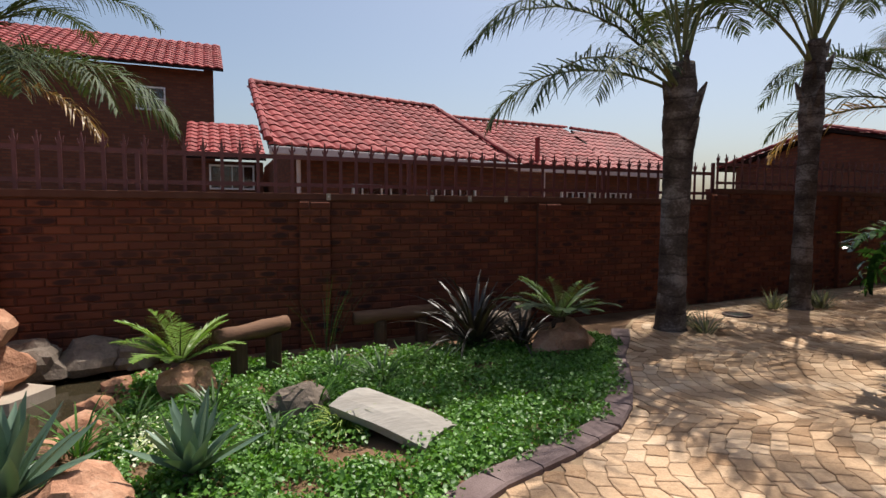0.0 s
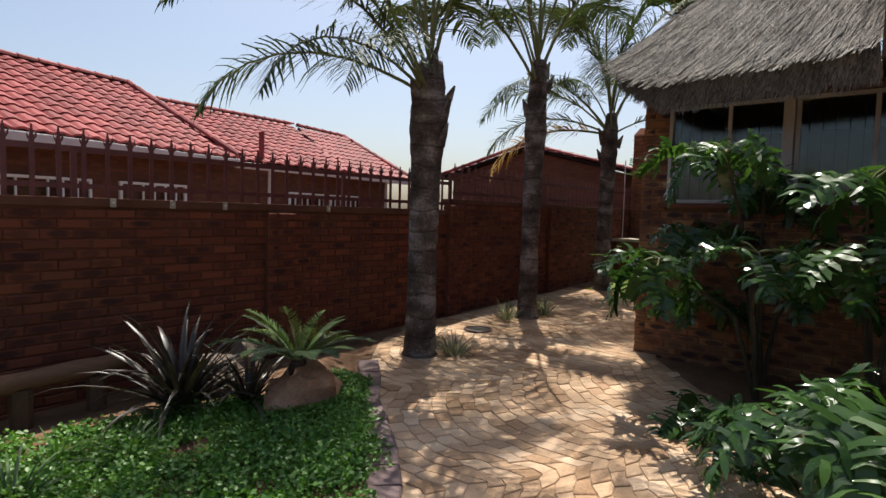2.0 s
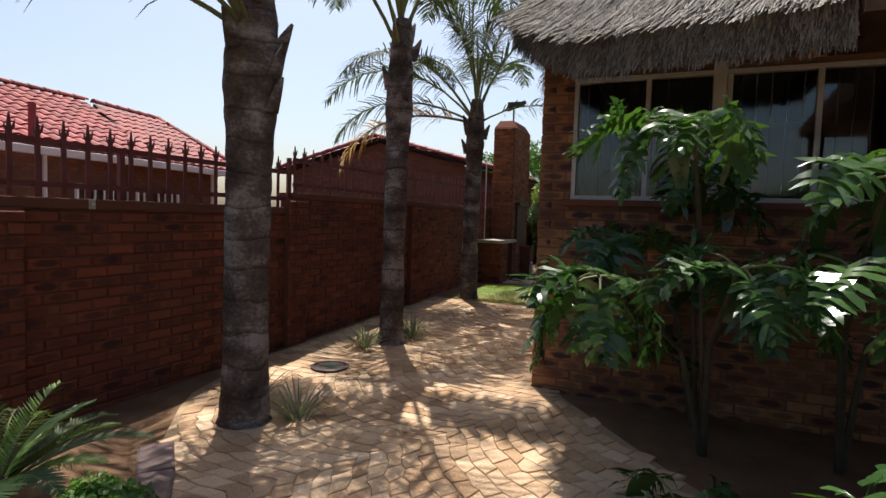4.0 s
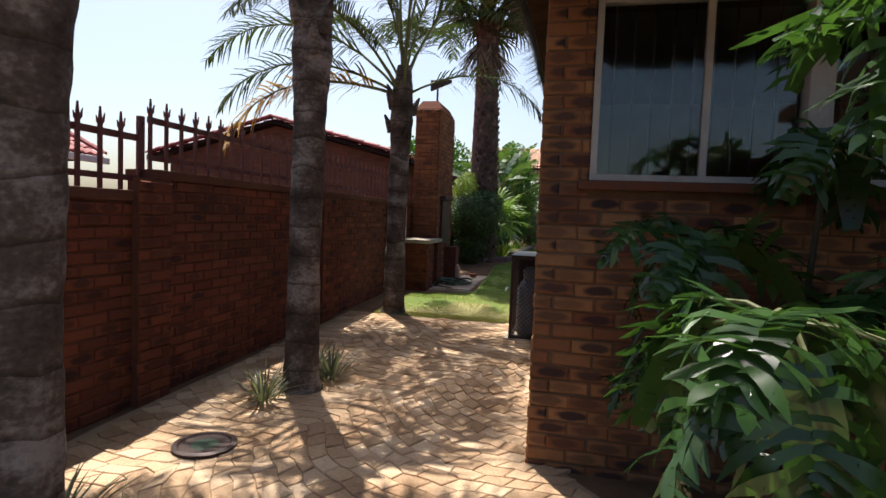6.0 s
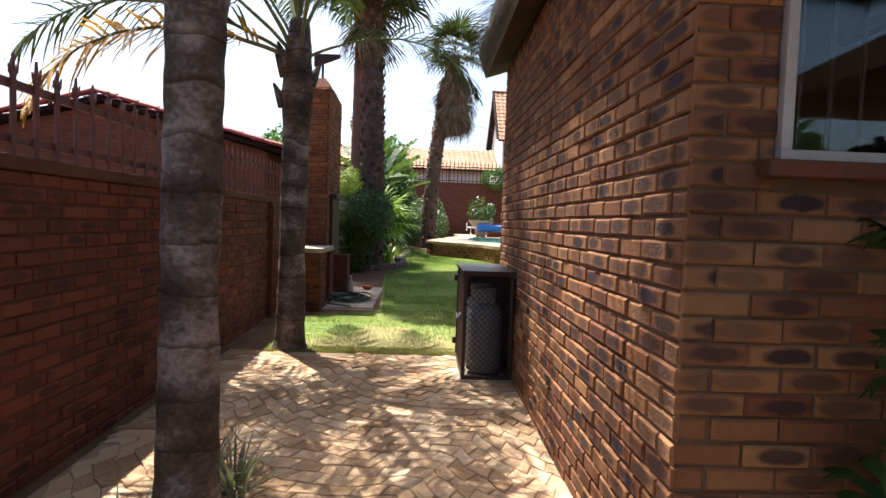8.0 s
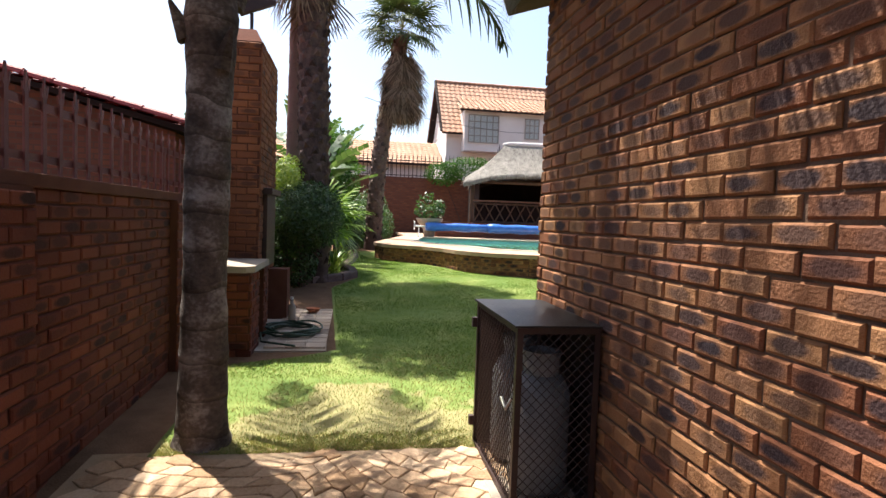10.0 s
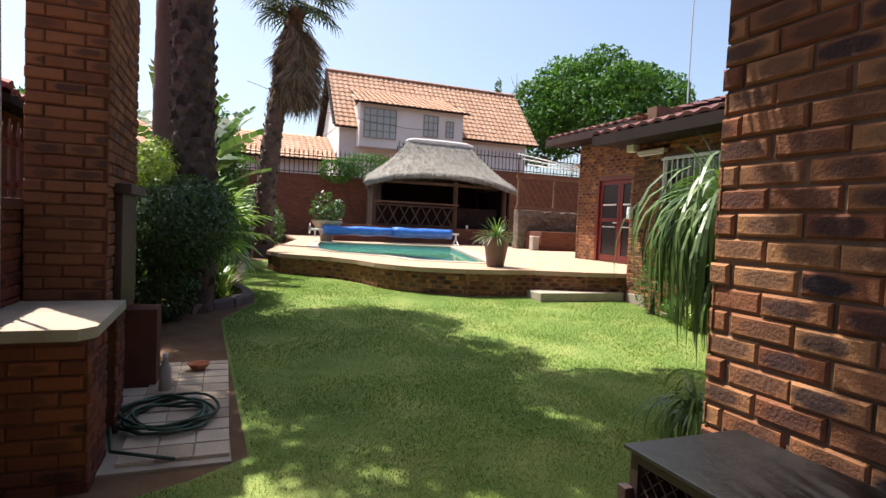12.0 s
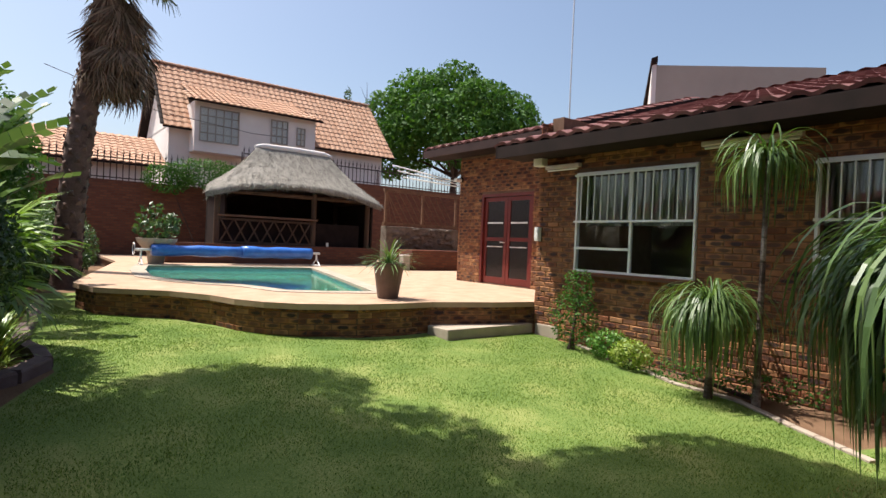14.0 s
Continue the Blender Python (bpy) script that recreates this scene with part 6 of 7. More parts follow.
def blades(name, n, length, width, spread, droop, material, parent, seed, base_r=0.05, height0=0.0, seg=5, upright=0.25, front=0.0):
    """A clump of arching strap leaves, joined."""
    rnd = random.Random(seed)
    verts, faces = [], []
    for i in range(n):
        a = rnd.uniform(0, 2 * math.pi)
        L = length * rnd.uniform(0.65 - 0.25 * (front > 0), 1.1)
        el = radians(90 - spread * (rnd.random() ** 0.7)) if upright >= 0 else radians(rnd.uniform(10, 85))
        h = Vector((math.cos(a), math.sin(a), 0))
        p = h * base_r * rnd.random() + Vector((0, 0, height0))
        pts = [p]
        d = el
        for s in range(seg):
            p = p + (h * math.cos(d) + Vector((0, 0, math.sin(d)))) * (L / seg)
            pts.append(p)
            d -= radians(droop) / seg * rnd.uniform(0.7, 1.3) * (1 + front * (1 - 2 * s / (seg - 1)))
            d = max(d, radians(-94))
        side = Vector((-h.y, h.x, 0.2 * rnd.uniform(-1, 1))).normalized()
        ws = [width * w for w in ([0.8] + [1.0] * (seg - 1) + [0.08])]
        if seg >= 4:
            ws[-2] = width * 0.65
        strip(verts, faces, pts, ws, side)
    ob = raw(name, verts, faces, material, parent)
    return ob


def clump(kind, label, at, n, length, width, spread, droop, material, seed, category="plant", **kw):
    c = thing(kind, label, category, at)
    blades("leaves", n, length, width, spread, droop, M[material], c, seed, **kw)
    return c


def strap_mesh(name, L, w, droop, gutter, material):
    """One strap leaf, channelled along its middle, from the origin along +x."""
    verts, faces = [], []
    pts = rachis(L, 0, droop, 6)
    for k, p in enumerate(pts):
        ww = w * (0.75, 1.0, 1.05, 1.0, 0.8, 0.45, 0.03)[k]
        verts += [p + Vector((0, -ww, gutter * ww)), p, p + Vector((0, ww, gutter * ww))]
    for k in range(6):
        for c in (0, 1):
            faces.append((3 * k + c, 3 * k + c + 1, 3 * k + c + 4, 3 * k + c + 3))
    me = bpy.data.meshes.new(name)
    me.from_pydata([tuple(v) for v in verts], [], faces)
    me.materials.append(material)
    me.polygons.foreach_set("use_smooth", [True] * len(faces))
    return me


AGAVE = [strap_mesh("leaf", 0.42, 0.036, -12, 0.6, M["leaf_agave"]), strap_mesh("leaf", 0.36, 0.034, 8, 0.6, M["leaf_agave"])]
FLAX = [strap_mesh("leaf", 0.95, 0.02, 70, 0.4, M["leaf_purple"]), strap_mesh("leaf", 0.8, 0.022, 110, 0.4, M["leaf_purple"]), strap_mesh("leaf", 0.7, 0.018, 40, 0.4, M["leaf_purple"])]


def rosette(kind, label, at, meshes, n, lo, hi, sc, seed):
    r = thing(kind, label, "plant", at)
    rg = random.Random(seed)
    part("crown_base", lathe(bmesh.new(), [(0.05, -0.05), (0.06, 0.0), (0.02, 0.05)], 10), M["bark_dark"], r)
    for i in range(n):
        put("leaf", meshes[i % len(meshes)], r, pose(0, 0, 0.02, 0, 0, i * 137.5 + rg.uniform(-15, 15)) @ pose(0.02, 0, 0, rg.uniform(-20, 20), -(lo + (hi - lo) * i / n), 0) @ Matrix.Scale(sc * rg.uniform(0.8, 1.1), 4))
    return r


rosette("agave", "blue-green agave rosette with pointed leaves", (-0.12, 3.2, 0.05), AGAVE, 30, 25, 85, 1.0, 1)
rosette("agave", "large blue-green agave at the pond edge", (-0.95, 3.2, 0.05), AGAVE, 30, 20, 85, 1.25, 2)
rosette("flax_bush", "dark bronze flax with glossy arching leaves", (2.5, 5.1, 0.05), FLAX, 75, 25, 85, 1.0, 3)
rosette("flax_bush", "second dark flax in the shade of the wall", (2.9, 4.85, 0.05), FLAX, 40, 20, 80, 0.75, 4)
for i, (x, y, L) in enumerate(((-0.75, 3.75, 0.4), (-0.5, 3.95, 0.32), (0.0, 4.15, 0.36), (0.68, 3.95, 0.5), (0.35, 3.55, 0.26), (1.3, 4.4, 0.42), (1.6, 4.75, 0.35), (1.9, 4.55, 0.34), (1.0, 4.75, 0.3), (-0.1, 3.7, 0.3), (2.2, 4.9, 0.34))):
    clump("grass_tuft", "dark green strap-leaved tuft in the groundcover", (x, y, 0.04), 46, L, 0.007, 70, 70, "leaf_dark" if i % 3 else "leaf_tree", 20 + i, base_r=0.08)
clump("grass_tuft", "pale variegated grass tuft beside the timber slab", (0.78, 3.55, 0.04), 60, 0.28, 0.005, 75, 90, "leaf_lime", 40, base_r=0.06)
clump("papyrus", "thin wispy stems growing by the boundary wall", (1.05, 5.55, 0.02), 16, 1.0, 0.0025, 24, 45, "leaf_dark", 41, base_r=0.12)
for i, (x, y) in enumerate(((5.2, 5.05), (7.55, 4.85), (6.95, 5.1), (5.05, 4.5), (7.65, 5.05))):
    clump("lavender_tuft", "small silvery shrub at the foot of a palm", (x, y, ground_z(x)), 70, 0.34, 0.006, 55, 40, "leaf_silver", 50 + i, base_r=0.1)
_cyc = feather_mesh("cycad_frond", 0.62, 58, 45, 34, 0.13, 0.0065, 0.12, 0.02, 70, [M["leaf_cycad"], M["stalk"]], 0.008, 0.15)
_cyc2 = feather_mesh("cycad_frond", 0.62, 34, 50, 34, 0.13, 0.0065, 0.12, 0.02, 71, [M["leaf_cycad"], M["stalk"]], 0.008, 0.15)
_cycd = feather_mesh("cycad_frond", 0.75, 36, 60, 36, 0.14, 0.007, 0.12, 0.03, 72, [M["leaf_palm"], M["stalk"]], 0.009, 0.15)
for at, ms, n, lab, sc in (((-0.25, 4.85, 0.2), (_cyc, _cyc2), 16, "small bright green cycad beside a boulder", 0.95), ((3.2, 4.62, 0.36), (_cycd, _cyc2, _cyc), 20, "spreading green cycad over a sandstone boulder", 0.95)):
    cy = thing("cycad", lab, "cycad", at)
    part("trunk", lathe(bmesh.new(), [(0.07, -0.15), (0.08, 0.0), (0.05, 0.08)], 12), M["bark_dark"], cy)
    for i in range(n):
        put("cycad_frond", ms[i % len(ms)], cy, pose(0, 0, 0.04, 0, 0, math.degrees(i * 2.39996)) @ Matrix.Scale(sc * (0.85 + 0.3 * ((i * 7) % 5) / 5), 4))


def leaf_cloud(name, blobs, n, size, material, parent, seed, aspect=0.5, shell=0.55, flat=0.0):
    """Many small folded leaves scattered through the outer part of several blobs (x, y, z, rx, ry, rz)."""
    g = np.random.default_rng(seed)
    wts = np.array([b[3] * b[4] * b[5] for b in blobs]) ** 0.67
    which = g.choice(len(blobs), n, p=wts / wts.sum())
    B = np.array(blobs)[which]
    d = g.normal(size=(n, 3))
    d /= np.linalg.norm(d, axis=1)[:, None]
    r = shell + (1 - shell) * g.random(n) ** 0.7
    c = B[:, :3] + d * B[:, 3:] * r[:, None]
    u = g.normal(size=(n, 3)) + d * 0.4
    u[:, 2] -= 0.25
    u /= np.linalg.norm(u, axis=1)[:, None]
    w = np.cross(u, d * (1 - flat) + np.array([0, 0, flat + 0.2]) + g.normal(size=(n, 3)) * 0.35)
    w /= np.linalg.norm(w, axis=1)[:, None] + 1e-9
    up = np.cross(w, u)
    s = size * g.uniform(0.6, 1.25, n)[:, None]
    v = np.stack([c - u * s * 0.5, c + w * s * aspect * 0.5 + up * s * 0.12, c + u * s * 0.5, c - w * s * aspect * 0.5 + up * s * 0.12], 1).reshape(-1, 3)
    me = bpy.data.meshes.new(name)
    me.vertices.add(4 * n)
    me.vertices.foreach_set("co", v.ravel())
    me.loops.add(6 * n)
    me.polygons.add(2 * n)
    k = np.arange(n)[:, None] * 4
    me.loops.foreach_set("vertex_index", np.hstack([k, k + 1, k + 2, k, k + 2, k + 3]).ravel())
    me.polygons.foreach_set("loop_start", np.arange(2 * n) * 3)
    me.polygons.foreach_set("loop_total", np.full(2 * n, 3))
    me.materials.append(material)
    me.update(calc_edges=True)
    ob = new(name, me)
    if parent is not None:
        ob.parent = parent
    return tagged(ob, kind="stuff")


def bush(kind, label, at, blobs, n, size, material, seed, stems=3, category="shrub", aspect=0.5):
    b = thing(kind, label, category, at)
    leaf_cloud("leaves", blobs, n, size, M[material], b, seed, aspect)
    rnd = random.Random(seed)
    for i in range(stems):
        q = blobs[i % len(blobs)]
        part("stem", tube(bmesh.new(), [(rnd.uniform(-.06, .06), rnd.uniform(-.06, .06), -0.03), (q[0] * 0.5, q[1] * 0.5, q[2] * 0.5), (q[0], q[1], q[2])], [0.03, 0.02, 0.008], 6), M["bark_dark"], b)
    return b


# groundcover over the planted bed, built as many small leaves on a heaving surface
BED_HI = lerp_line([(-0.7, 5.3), (0.5, 5.5), (2.0, 5.2), (3.2, 4.7), (3.9, 4.9)])
def bed_lo(x):
    xs = [p[0] for p in BED_KERB]
    return float(np.interp(x, xs, [p[1] for p in BED_KERB])) + 0.10


g_ = np.random.default_rng(5)
cells = []
while len(cells) < 900:
    x = g_.uniform(-0.75, 3.75)
    lo_ = bed_lo(x)
    hi_ = BED_HI(x)
    y = g_.uniform(lo_, max(lo_ + 0.05, hi_))
    if (x - 1.08) ** 2 / 0.05 + (y - 3.42) ** 2 / 0.08 < 1 or y > hi_ or (x < -0.55 and y > 3.4 and y < 5.4 and x < -0.62):
        continue
    if x < -0.3 and y < 2.4:
        continue
    z = ground_z(x) + 0.035 + 0.03 * noise.noise((x * 2.5, y * 2.5, 0))
    cells.append((x, y, z, 0.15, 0.15, 0.07 + 0.025 * noise.noise((x * 1.7, y * 1.7, 3))))
gc_ = thing("groundcover", "dense bright green trailing groundcover filling the bed", "groundcover", kind="stuff")
leaf_cloud("leaves", cells, 105000, 0.034, M["leaf_cover"], gc_, 6, 0.8, 0.35, 0.5)
fl_ = thing("white_flowers", "scatter of tiny white daisies in the groundcover", "flowers", kind="stuff")
leaf_cloud("petals", [(-0.35 + 0.25 * math.cos(k * 2.4) * (k / 14), 3.6 + 0.45 * math.sin(k * 2.4) * (k / 14), 0.12, 0.12, 0.12, 0.04) for k in range(15)], 260, 0.022, M["flower"], fl_, 7, 0.9, 0.3, 0.9)

# lawn blades
def lawn_blades(n, x0, x1, hgt, seed, name, label, dry):
    g = np.random.default_rng(seed)
    x = x0 + (x1 - x0) * g.random(n) ** 1.6
    lo_ = np.interp(x, [10.2, 10.45, 10.5, 12.2, 12.4, 13.5, 15.5, 24], [3.6, 3.4, -2.0, -2.0, -0.85, -1.45, -2.0, -2.0])
    hi_ = np.interp(x, [10.25, 12.0, 12.4, 16.3, 17.4, 18.2, 20, 22, 24], [5.5, 5.5, 4.52, 4.72, 4.25, 4.5, 4.4, 4.2, 4.2]) - 0.03
    y = lo_ + (hi_ - lo_) * g.random(n)
    keep = ~((x > 17.3) & (y < np.interp(x, [17.3, 17.6, 18, 18.75, 20, 21.5, 23], [-1.3, 0.9, 1.6, 2.2, 2.76, 3.95, 4.3])))
    keep &= ~((x < 11.6) & (g.random(n) < (0.0 if dry else 0.86)) & (y > 3.4))
    x, y = x[keep], y[keep]
    n = len(x)
    z = np.interp(x, GX, GZ) + 0.01
    a = g.uniform(0, 2 * np.pi, n)
    h = hgt * g.uniform(0.5, 1.2, n)
    ln = g.uniform(0.2, 0.9, n) * h
    b = g.uniform(0, 2 * np.pi, n)
    w = g.uniform(0.0014, 0.0028, n) * (1 + (x - 10) * 0.10)
    dx, dy = np.cos(a) * w, np.sin(a) * w
    v = np.stack([np.stack([x - dx, y - dy, z], 1), np.stack([x + dx, y + dy, z], 1), np.stack([x + np.cos(b) * ln, y + np.sin(b) * ln, z + h], 1)], 1).reshape(-1, 3)
    me = bpy.data.meshes.new(name)
    me.vertices.add(3 * n)
    me.vertices.foreach_set("co", v.ravel())
    me.loops.add(3 * n)
    me.polygons.add(n)
    me.loops.foreach_set("vertex_index", np.arange(3 * n))
    me.polygons.foreach_set("loop_start", np.arange(n) * 3)
    me.polygons.foreach_set("loop_total", np.full(n, 3))
    me.materials.append(M["leaf_dry"] if dry else M["leaf_grass"])
    me.update(calc_edges=True)
    return tagged(new(name, me), label, "grass", kind="stuff")


lawn_blades(420000, 10.2, 23.5, 0.019, 1, "grass", "short fresh green lawn grass", False)
lawn_blades(40000, 10.2, 12.3, 0.022, 3, "dry_grass", "dry straw-coloured grass at the lawn edge", True)

# ---- philodendrons by the thatched room ----
def lobed_leaf(name, L, W, lobes, seed):
    """A big deeply cut leaf with wavy, notched lobes, cupped along its rib and drooping, from the origin along +x."""
    rnd = random.Random(seed)
    verts, faces = [], []
    def rib(t):
        return Vector((L * (t - 0.14 * t * t), 0.03 * L * math.sin(5 * t + seed), 0.12 * L * math.sin(t * 1.6) - 0.52 * L * t * t))
    seg = [rib(k / 10) for k in range(11)]
    strip(verts, faces, seg, [W * (0.14 + 0.17 * math.sin(math.pi * min(1, 0.2 + 0.8 * k / 10))) for k in range(11)], Vector((0, 1, 0)))
    for sgn in (-1, 1):
        for i in range(lobes):
            t = -0.03 + 0.98 * (i + rnd.uniform(0.3, 0.7)) / lobes
            p = rib(t)
            ln = W * (0.5 + 0.5 * math.sin(math.pi * (0.22 + 0.74 * t))) * rnd.uniform(0.72, 1.15) * (1.0 if t < 0.75 else 0.7)
            ang = radians(118 - 88 * t + rnd.uniform(-11, 11))
            d = Vector((math.cos(ang), sgn * math.sin(ang), rnd.uniform(0.0, 0.45)))
            w = L / lobes * rnd.uniform(0.40, 0.54)
            pts, ws = [p], [w * 0.95]
            q = p.copy()
            for s in range(5):
                q = q + d.normalized() * ln / 5
                pts.append(q.copy())
                d = d + Vector((rnd.uniform(-0.12, 0.3), sgn * rnd.uniform(-0.25, 0.15), rnd.uniform(-0.6, 0.12)))
                ws.append(w * (0.62, 0.85, 1.05, 0.72, 0.1)[s] * rnd.uniform(0.8, 1.2))
            side = Vector((math.sin(ang), -sgn * math.cos(ang), rnd.uniform(-0.5, 0.5))).normalized()
            strip(verts, faces, pts, ws, side)
            # side fingers of the lobe
            for k in (2, 3):
                for s2 in (-1, 1):
                    if rnd.random() < 0.3:
                        continue
                    f = (pts[k + 1] - pts[k]).normalized() * 0.8 + side * s2 * 0.9 + Vector((0, 0, rnd.uniform(-0.5, 0.2)))
                    fl = ln * rnd.uniform(0.16, 0.3)
                    a0 = pts[k]
                    strip(verts, faces, [a0, a0 + f * fl * 0.5, a0 + f * fl + Vector((0, 0, -0.15 * fl))], [w * 0.62, w * 0.5, w * 0.06], (pts[k + 1] - pts[k]).normalized().cross(Vector((0, 0, 1))).normalized() * 0.4 + (pts[k + 1] - pts[k]).normalized() * 0.6)
    me = bpy.data.meshes.new(name)
    me.from_pydata([tuple(v) for v in verts], [], faces)
    me.materials.append(M["leaf_philo"])
    me.polygons.foreach_set("use_smooth", [True] * len(faces))
    return me


LOBED = [lobed_leaf("leaf", 0.52, 0.29, 10, 80), lobed_leaf("leaf", 0.46, 0.26, 9, 81), lobed_leaf("leaf", 0.58, 0.32, 11, 82), lobed_leaf("leaf", 0.5, 0.3, 9, 83), lobed_leaf("leaf", 0.55, 0.28, 10, 84)]


def philodendron(label, base, heads, seed):
    rnd = random.Random(seed)
    p = thing("philodendron", label, "philodendron", base)
    B0 = Vector(base)
    for hx, hy, hz, n, el, sc in heads:
        h = Vector((hx, hy, hz)) - B0
        mid = Vector((h.x * 0.25 + rnd.uniform(-.05, .05), h.y * 0.25 + rnd.uniform(-.05, .05), h.z * 0.6))
        part("stem", tube(bmesh.new(), [(0, 0, -0.03), mid * 0.5, mid, h * 0.6 + mid * 0.4, h], [0.026, 0.02, 0.016, 0.012, 0.009], 7), M["stem_dark"], p)
        for i in range(n):
            a = i * 137.5 + rnd.uniform(-20, 20)
            e = radians(el + rnd.uniform(-28, 28))
            pet = rnd.uniform(0.16, 0.32) * sc
            d = Vector((math.cos(radians(a)) * math.cos(e), math.sin(radians(a)) * math.cos(e), math.sin(e)))
            tip = h + d * pet
            part("petiole", tube(bmesh.new(), [h, h + d * pet * 0.5 + Vector((0, 0, 0.02)), tip], 0.007, 5), M["stalk"], p)
            put("leaf", LOBED[(i + int(seed)) % 5], p, Matrix.Translation(tip) @ pose(0, 0, 0, 0, 0, a) @ pose(0, 0, 0, rnd.uniform(-35, 35), -math.degrees(e) * 0.5 + rnd.uniform(4, 62), 0) @ Matrix.Scale(sc * rnd.uniform(0.85, 1.1), 4))
    return p


philodendron("tall philodendron with split glossy leaves before the window", (5.75, 1.85, 0.1), [(4.95, 2.02, 2.1, 7, 22, 0.78), (4.95, 2.44, 1.32, 9, -8, 0.8), (4.95, 1.78, 1.4, 6, 0, 0.78)], 1)
philodendron("spreading philodendron with split leaves against the room wall", (5.85, 1.1, 0.1), [(4.98, 1.2, 1.86, 6, 10, 0.78), (5.1, 1.25, 1.4, 5, 0, 0.75), (5.2, 0.8, 1.5, 4, 0, 0.75)], 2)
philodendron("low philodendron with big glossy leaves at the paving edge", (4.05, 1.05, 0.1), [(3.88, 1.3, 0.5, 7, 45, 0.9), (3.9, 1.02, 0.55, 7, 42, 0.9), (4.45, 1.5, 0.3, 5, 20, 0.7)], 3)
philodendron("dark philodendron massed against the brick wall below the window", (6.2, 1.9, 0.1), [(6.08, 2.42, 1.5, 7, -12, 0.78), (6.05, 2.4, 0.92, 7, -5, 0.78), (6.05, 1.95, 1.9, 6, 0, 0.75), (6.1, 1.6, 1.2, 6, 0, 0.85)], 5)
philodendron("young philodendron at the foot of the brick wall", (4.85, 1.95, 0.1), [(4.75, 1.98, 0.22, 5, 25, 0.7)], 4)

# ---- hedge bed and far planting ----
bush("clipped_bush", "dark rounded topiary bush in the hedge bed", (16.35, 5.2, 0.4), [(0, 0, 1.2, 0.9, 0.68, 0.55), (0.2, -0.1, 1.45, 0.65, 0.55, 0.4), (-0.3, 0.1, 1.3, 0.6, 0.5, 0.45)], 15000, 0.055, "leaf_dark", 1)
bush("clipped_bush", "lower dark foliage beneath the topiary bush", (16.5, 5.4, 0.35), [(0, 0, 0.55, 0.6, 0.45, 0.5)], 3000, 0.07, "leaf_dark", 11)
bush("golden_shrub", "lime-yellow shrub rising behind the dark bush", (16.5, 5.5, 0.4), [(-0.1, 0, 1.6, 0.5, 0.3, 0.5), (0.3, 0, 1.9, 0.4, 0.28, 0.4), (-0.4, 0, 1.85, 0.35, 0.25, 0.3)], 3600, 0.06, "leaf_lime", 2)
for i, (x, y, L, mt) in enumerate(((17.7, 4.75, 0.6, "leaf_lime"), (18.6, 4.75, 0.55, "leaf_cycad"), (19.6, 4.7, 0.5, "leaf_lime"), (20.6, 4.75, 0.5, "leaf_tree"), (21.6, 4.7, 0.5, "leaf_lime"))):
    clump("border_grass", "fresh green border plant along the kerb", (x, y, ground_z(x)), 90, L, 0.012, 70, 70, mt, 60 + i, base_r=0.15)
yu = thing("yucca", "spiky green fan-leaved yucca beside the palm", "yucca", (17.8, 5.0, 0.45))
part("trunk", tube(bmesh.new(), [(0, 0, -0.05), (0.05, 0, 1.1)], [0.09, 0.06], 10), M["bark_dark"], yu)
for i in range(16):
    put("fan_leaf", FAN_SMALL, yu, pose(0.05, 0, 1.1, 0, 0, i * 137.5) @ pose(0, 0, 0, 0, -60 + i * 6.5, 0) @ Matrix.Scale(1.3, 4))


def paddle_mesh(seed):
    rnd = random.Random(seed)
    verts, faces = [], []
    n = 8
    def rib(t):
        return Vector((1.5 * t * (1 - 0.1 * t), 0, -0.35 * t * t))
    for sgn in (-1, 1):
        for i in range(n):
            t0, t1 = i / n, (i + 0.94) / n
            w = 0.26 * math.sin(math.pi * min(0.97, 0.12 + 0.86 * (t0 + t1) / 2)) ** 0.6
            dz = rnd.uniform(-0.10, 0.02)
            k = len(verts)
            a, b = rib(t0), rib(t1)
            verts += [a, b, b + Vector((0.06, sgn * w, 0.06 + dz)), a + Vector((0.06, sgn * w, 0.06 + dz))]
            faces.append((k, k + 1, k + 2, k + 3))
    me = bpy.data.meshes.new("paddle_leaf")
    me.from_pydata([tuple(v) for v in verts], [], faces)
    me.materials.append(M["leaf_dark"])
    return me


PADDLE = [paddle_mesh(s) for s in (90, 91, 92)]
def strelitzia(at, h, n, label, seed, sc=1.0):
    rnd = random.Random(seed)
    s = thing("strelitzia", label, "strelitzia", at)
    for i in range(n):
        a = i * 137.5 + rnd.uniform(-20, 20)
        top = Vector((math.cos(radians(a)) * 0.5, math.sin(radians(a)) * 0.5, h * rnd.uniform(0.6, 1.0)))
        part("stalk", tube(bmesh.new(), [(0.1 * math.cos(a), 0.1 * math.sin(a), -0.05), top * 0.5 + Vector((0, 0, h * 0.15)), top], [0.05, 0.035, 0.02], 6), M["stalk"], s)
        put("paddle_leaf", PADDLE[i % 3], s, Matrix.Translation(top) @ pose(0, 0, 0, 0, 0, a) @ pose(0, 0, 0, rnd.uniform(-30, 30), -rnd.uniform(15, 75), 0) @ Matrix.Scale(sc * rnd.uniform(0.8, 1.1), 4))
    return s


strelitzia((20.0, 5.5, 0.5), 2.9, 16, "wild banana with broad torn green leaves", 1, 0.72)
strelitzia((21.8, 5.2, 0.5), 2.8, 14, "second wild banana crowding the boundary wall", 2, 0.72)
strelitzia((23.8, 5.4, 0.5), 2.6, 12, "wild banana clump in the back corner", 3, 0.72)
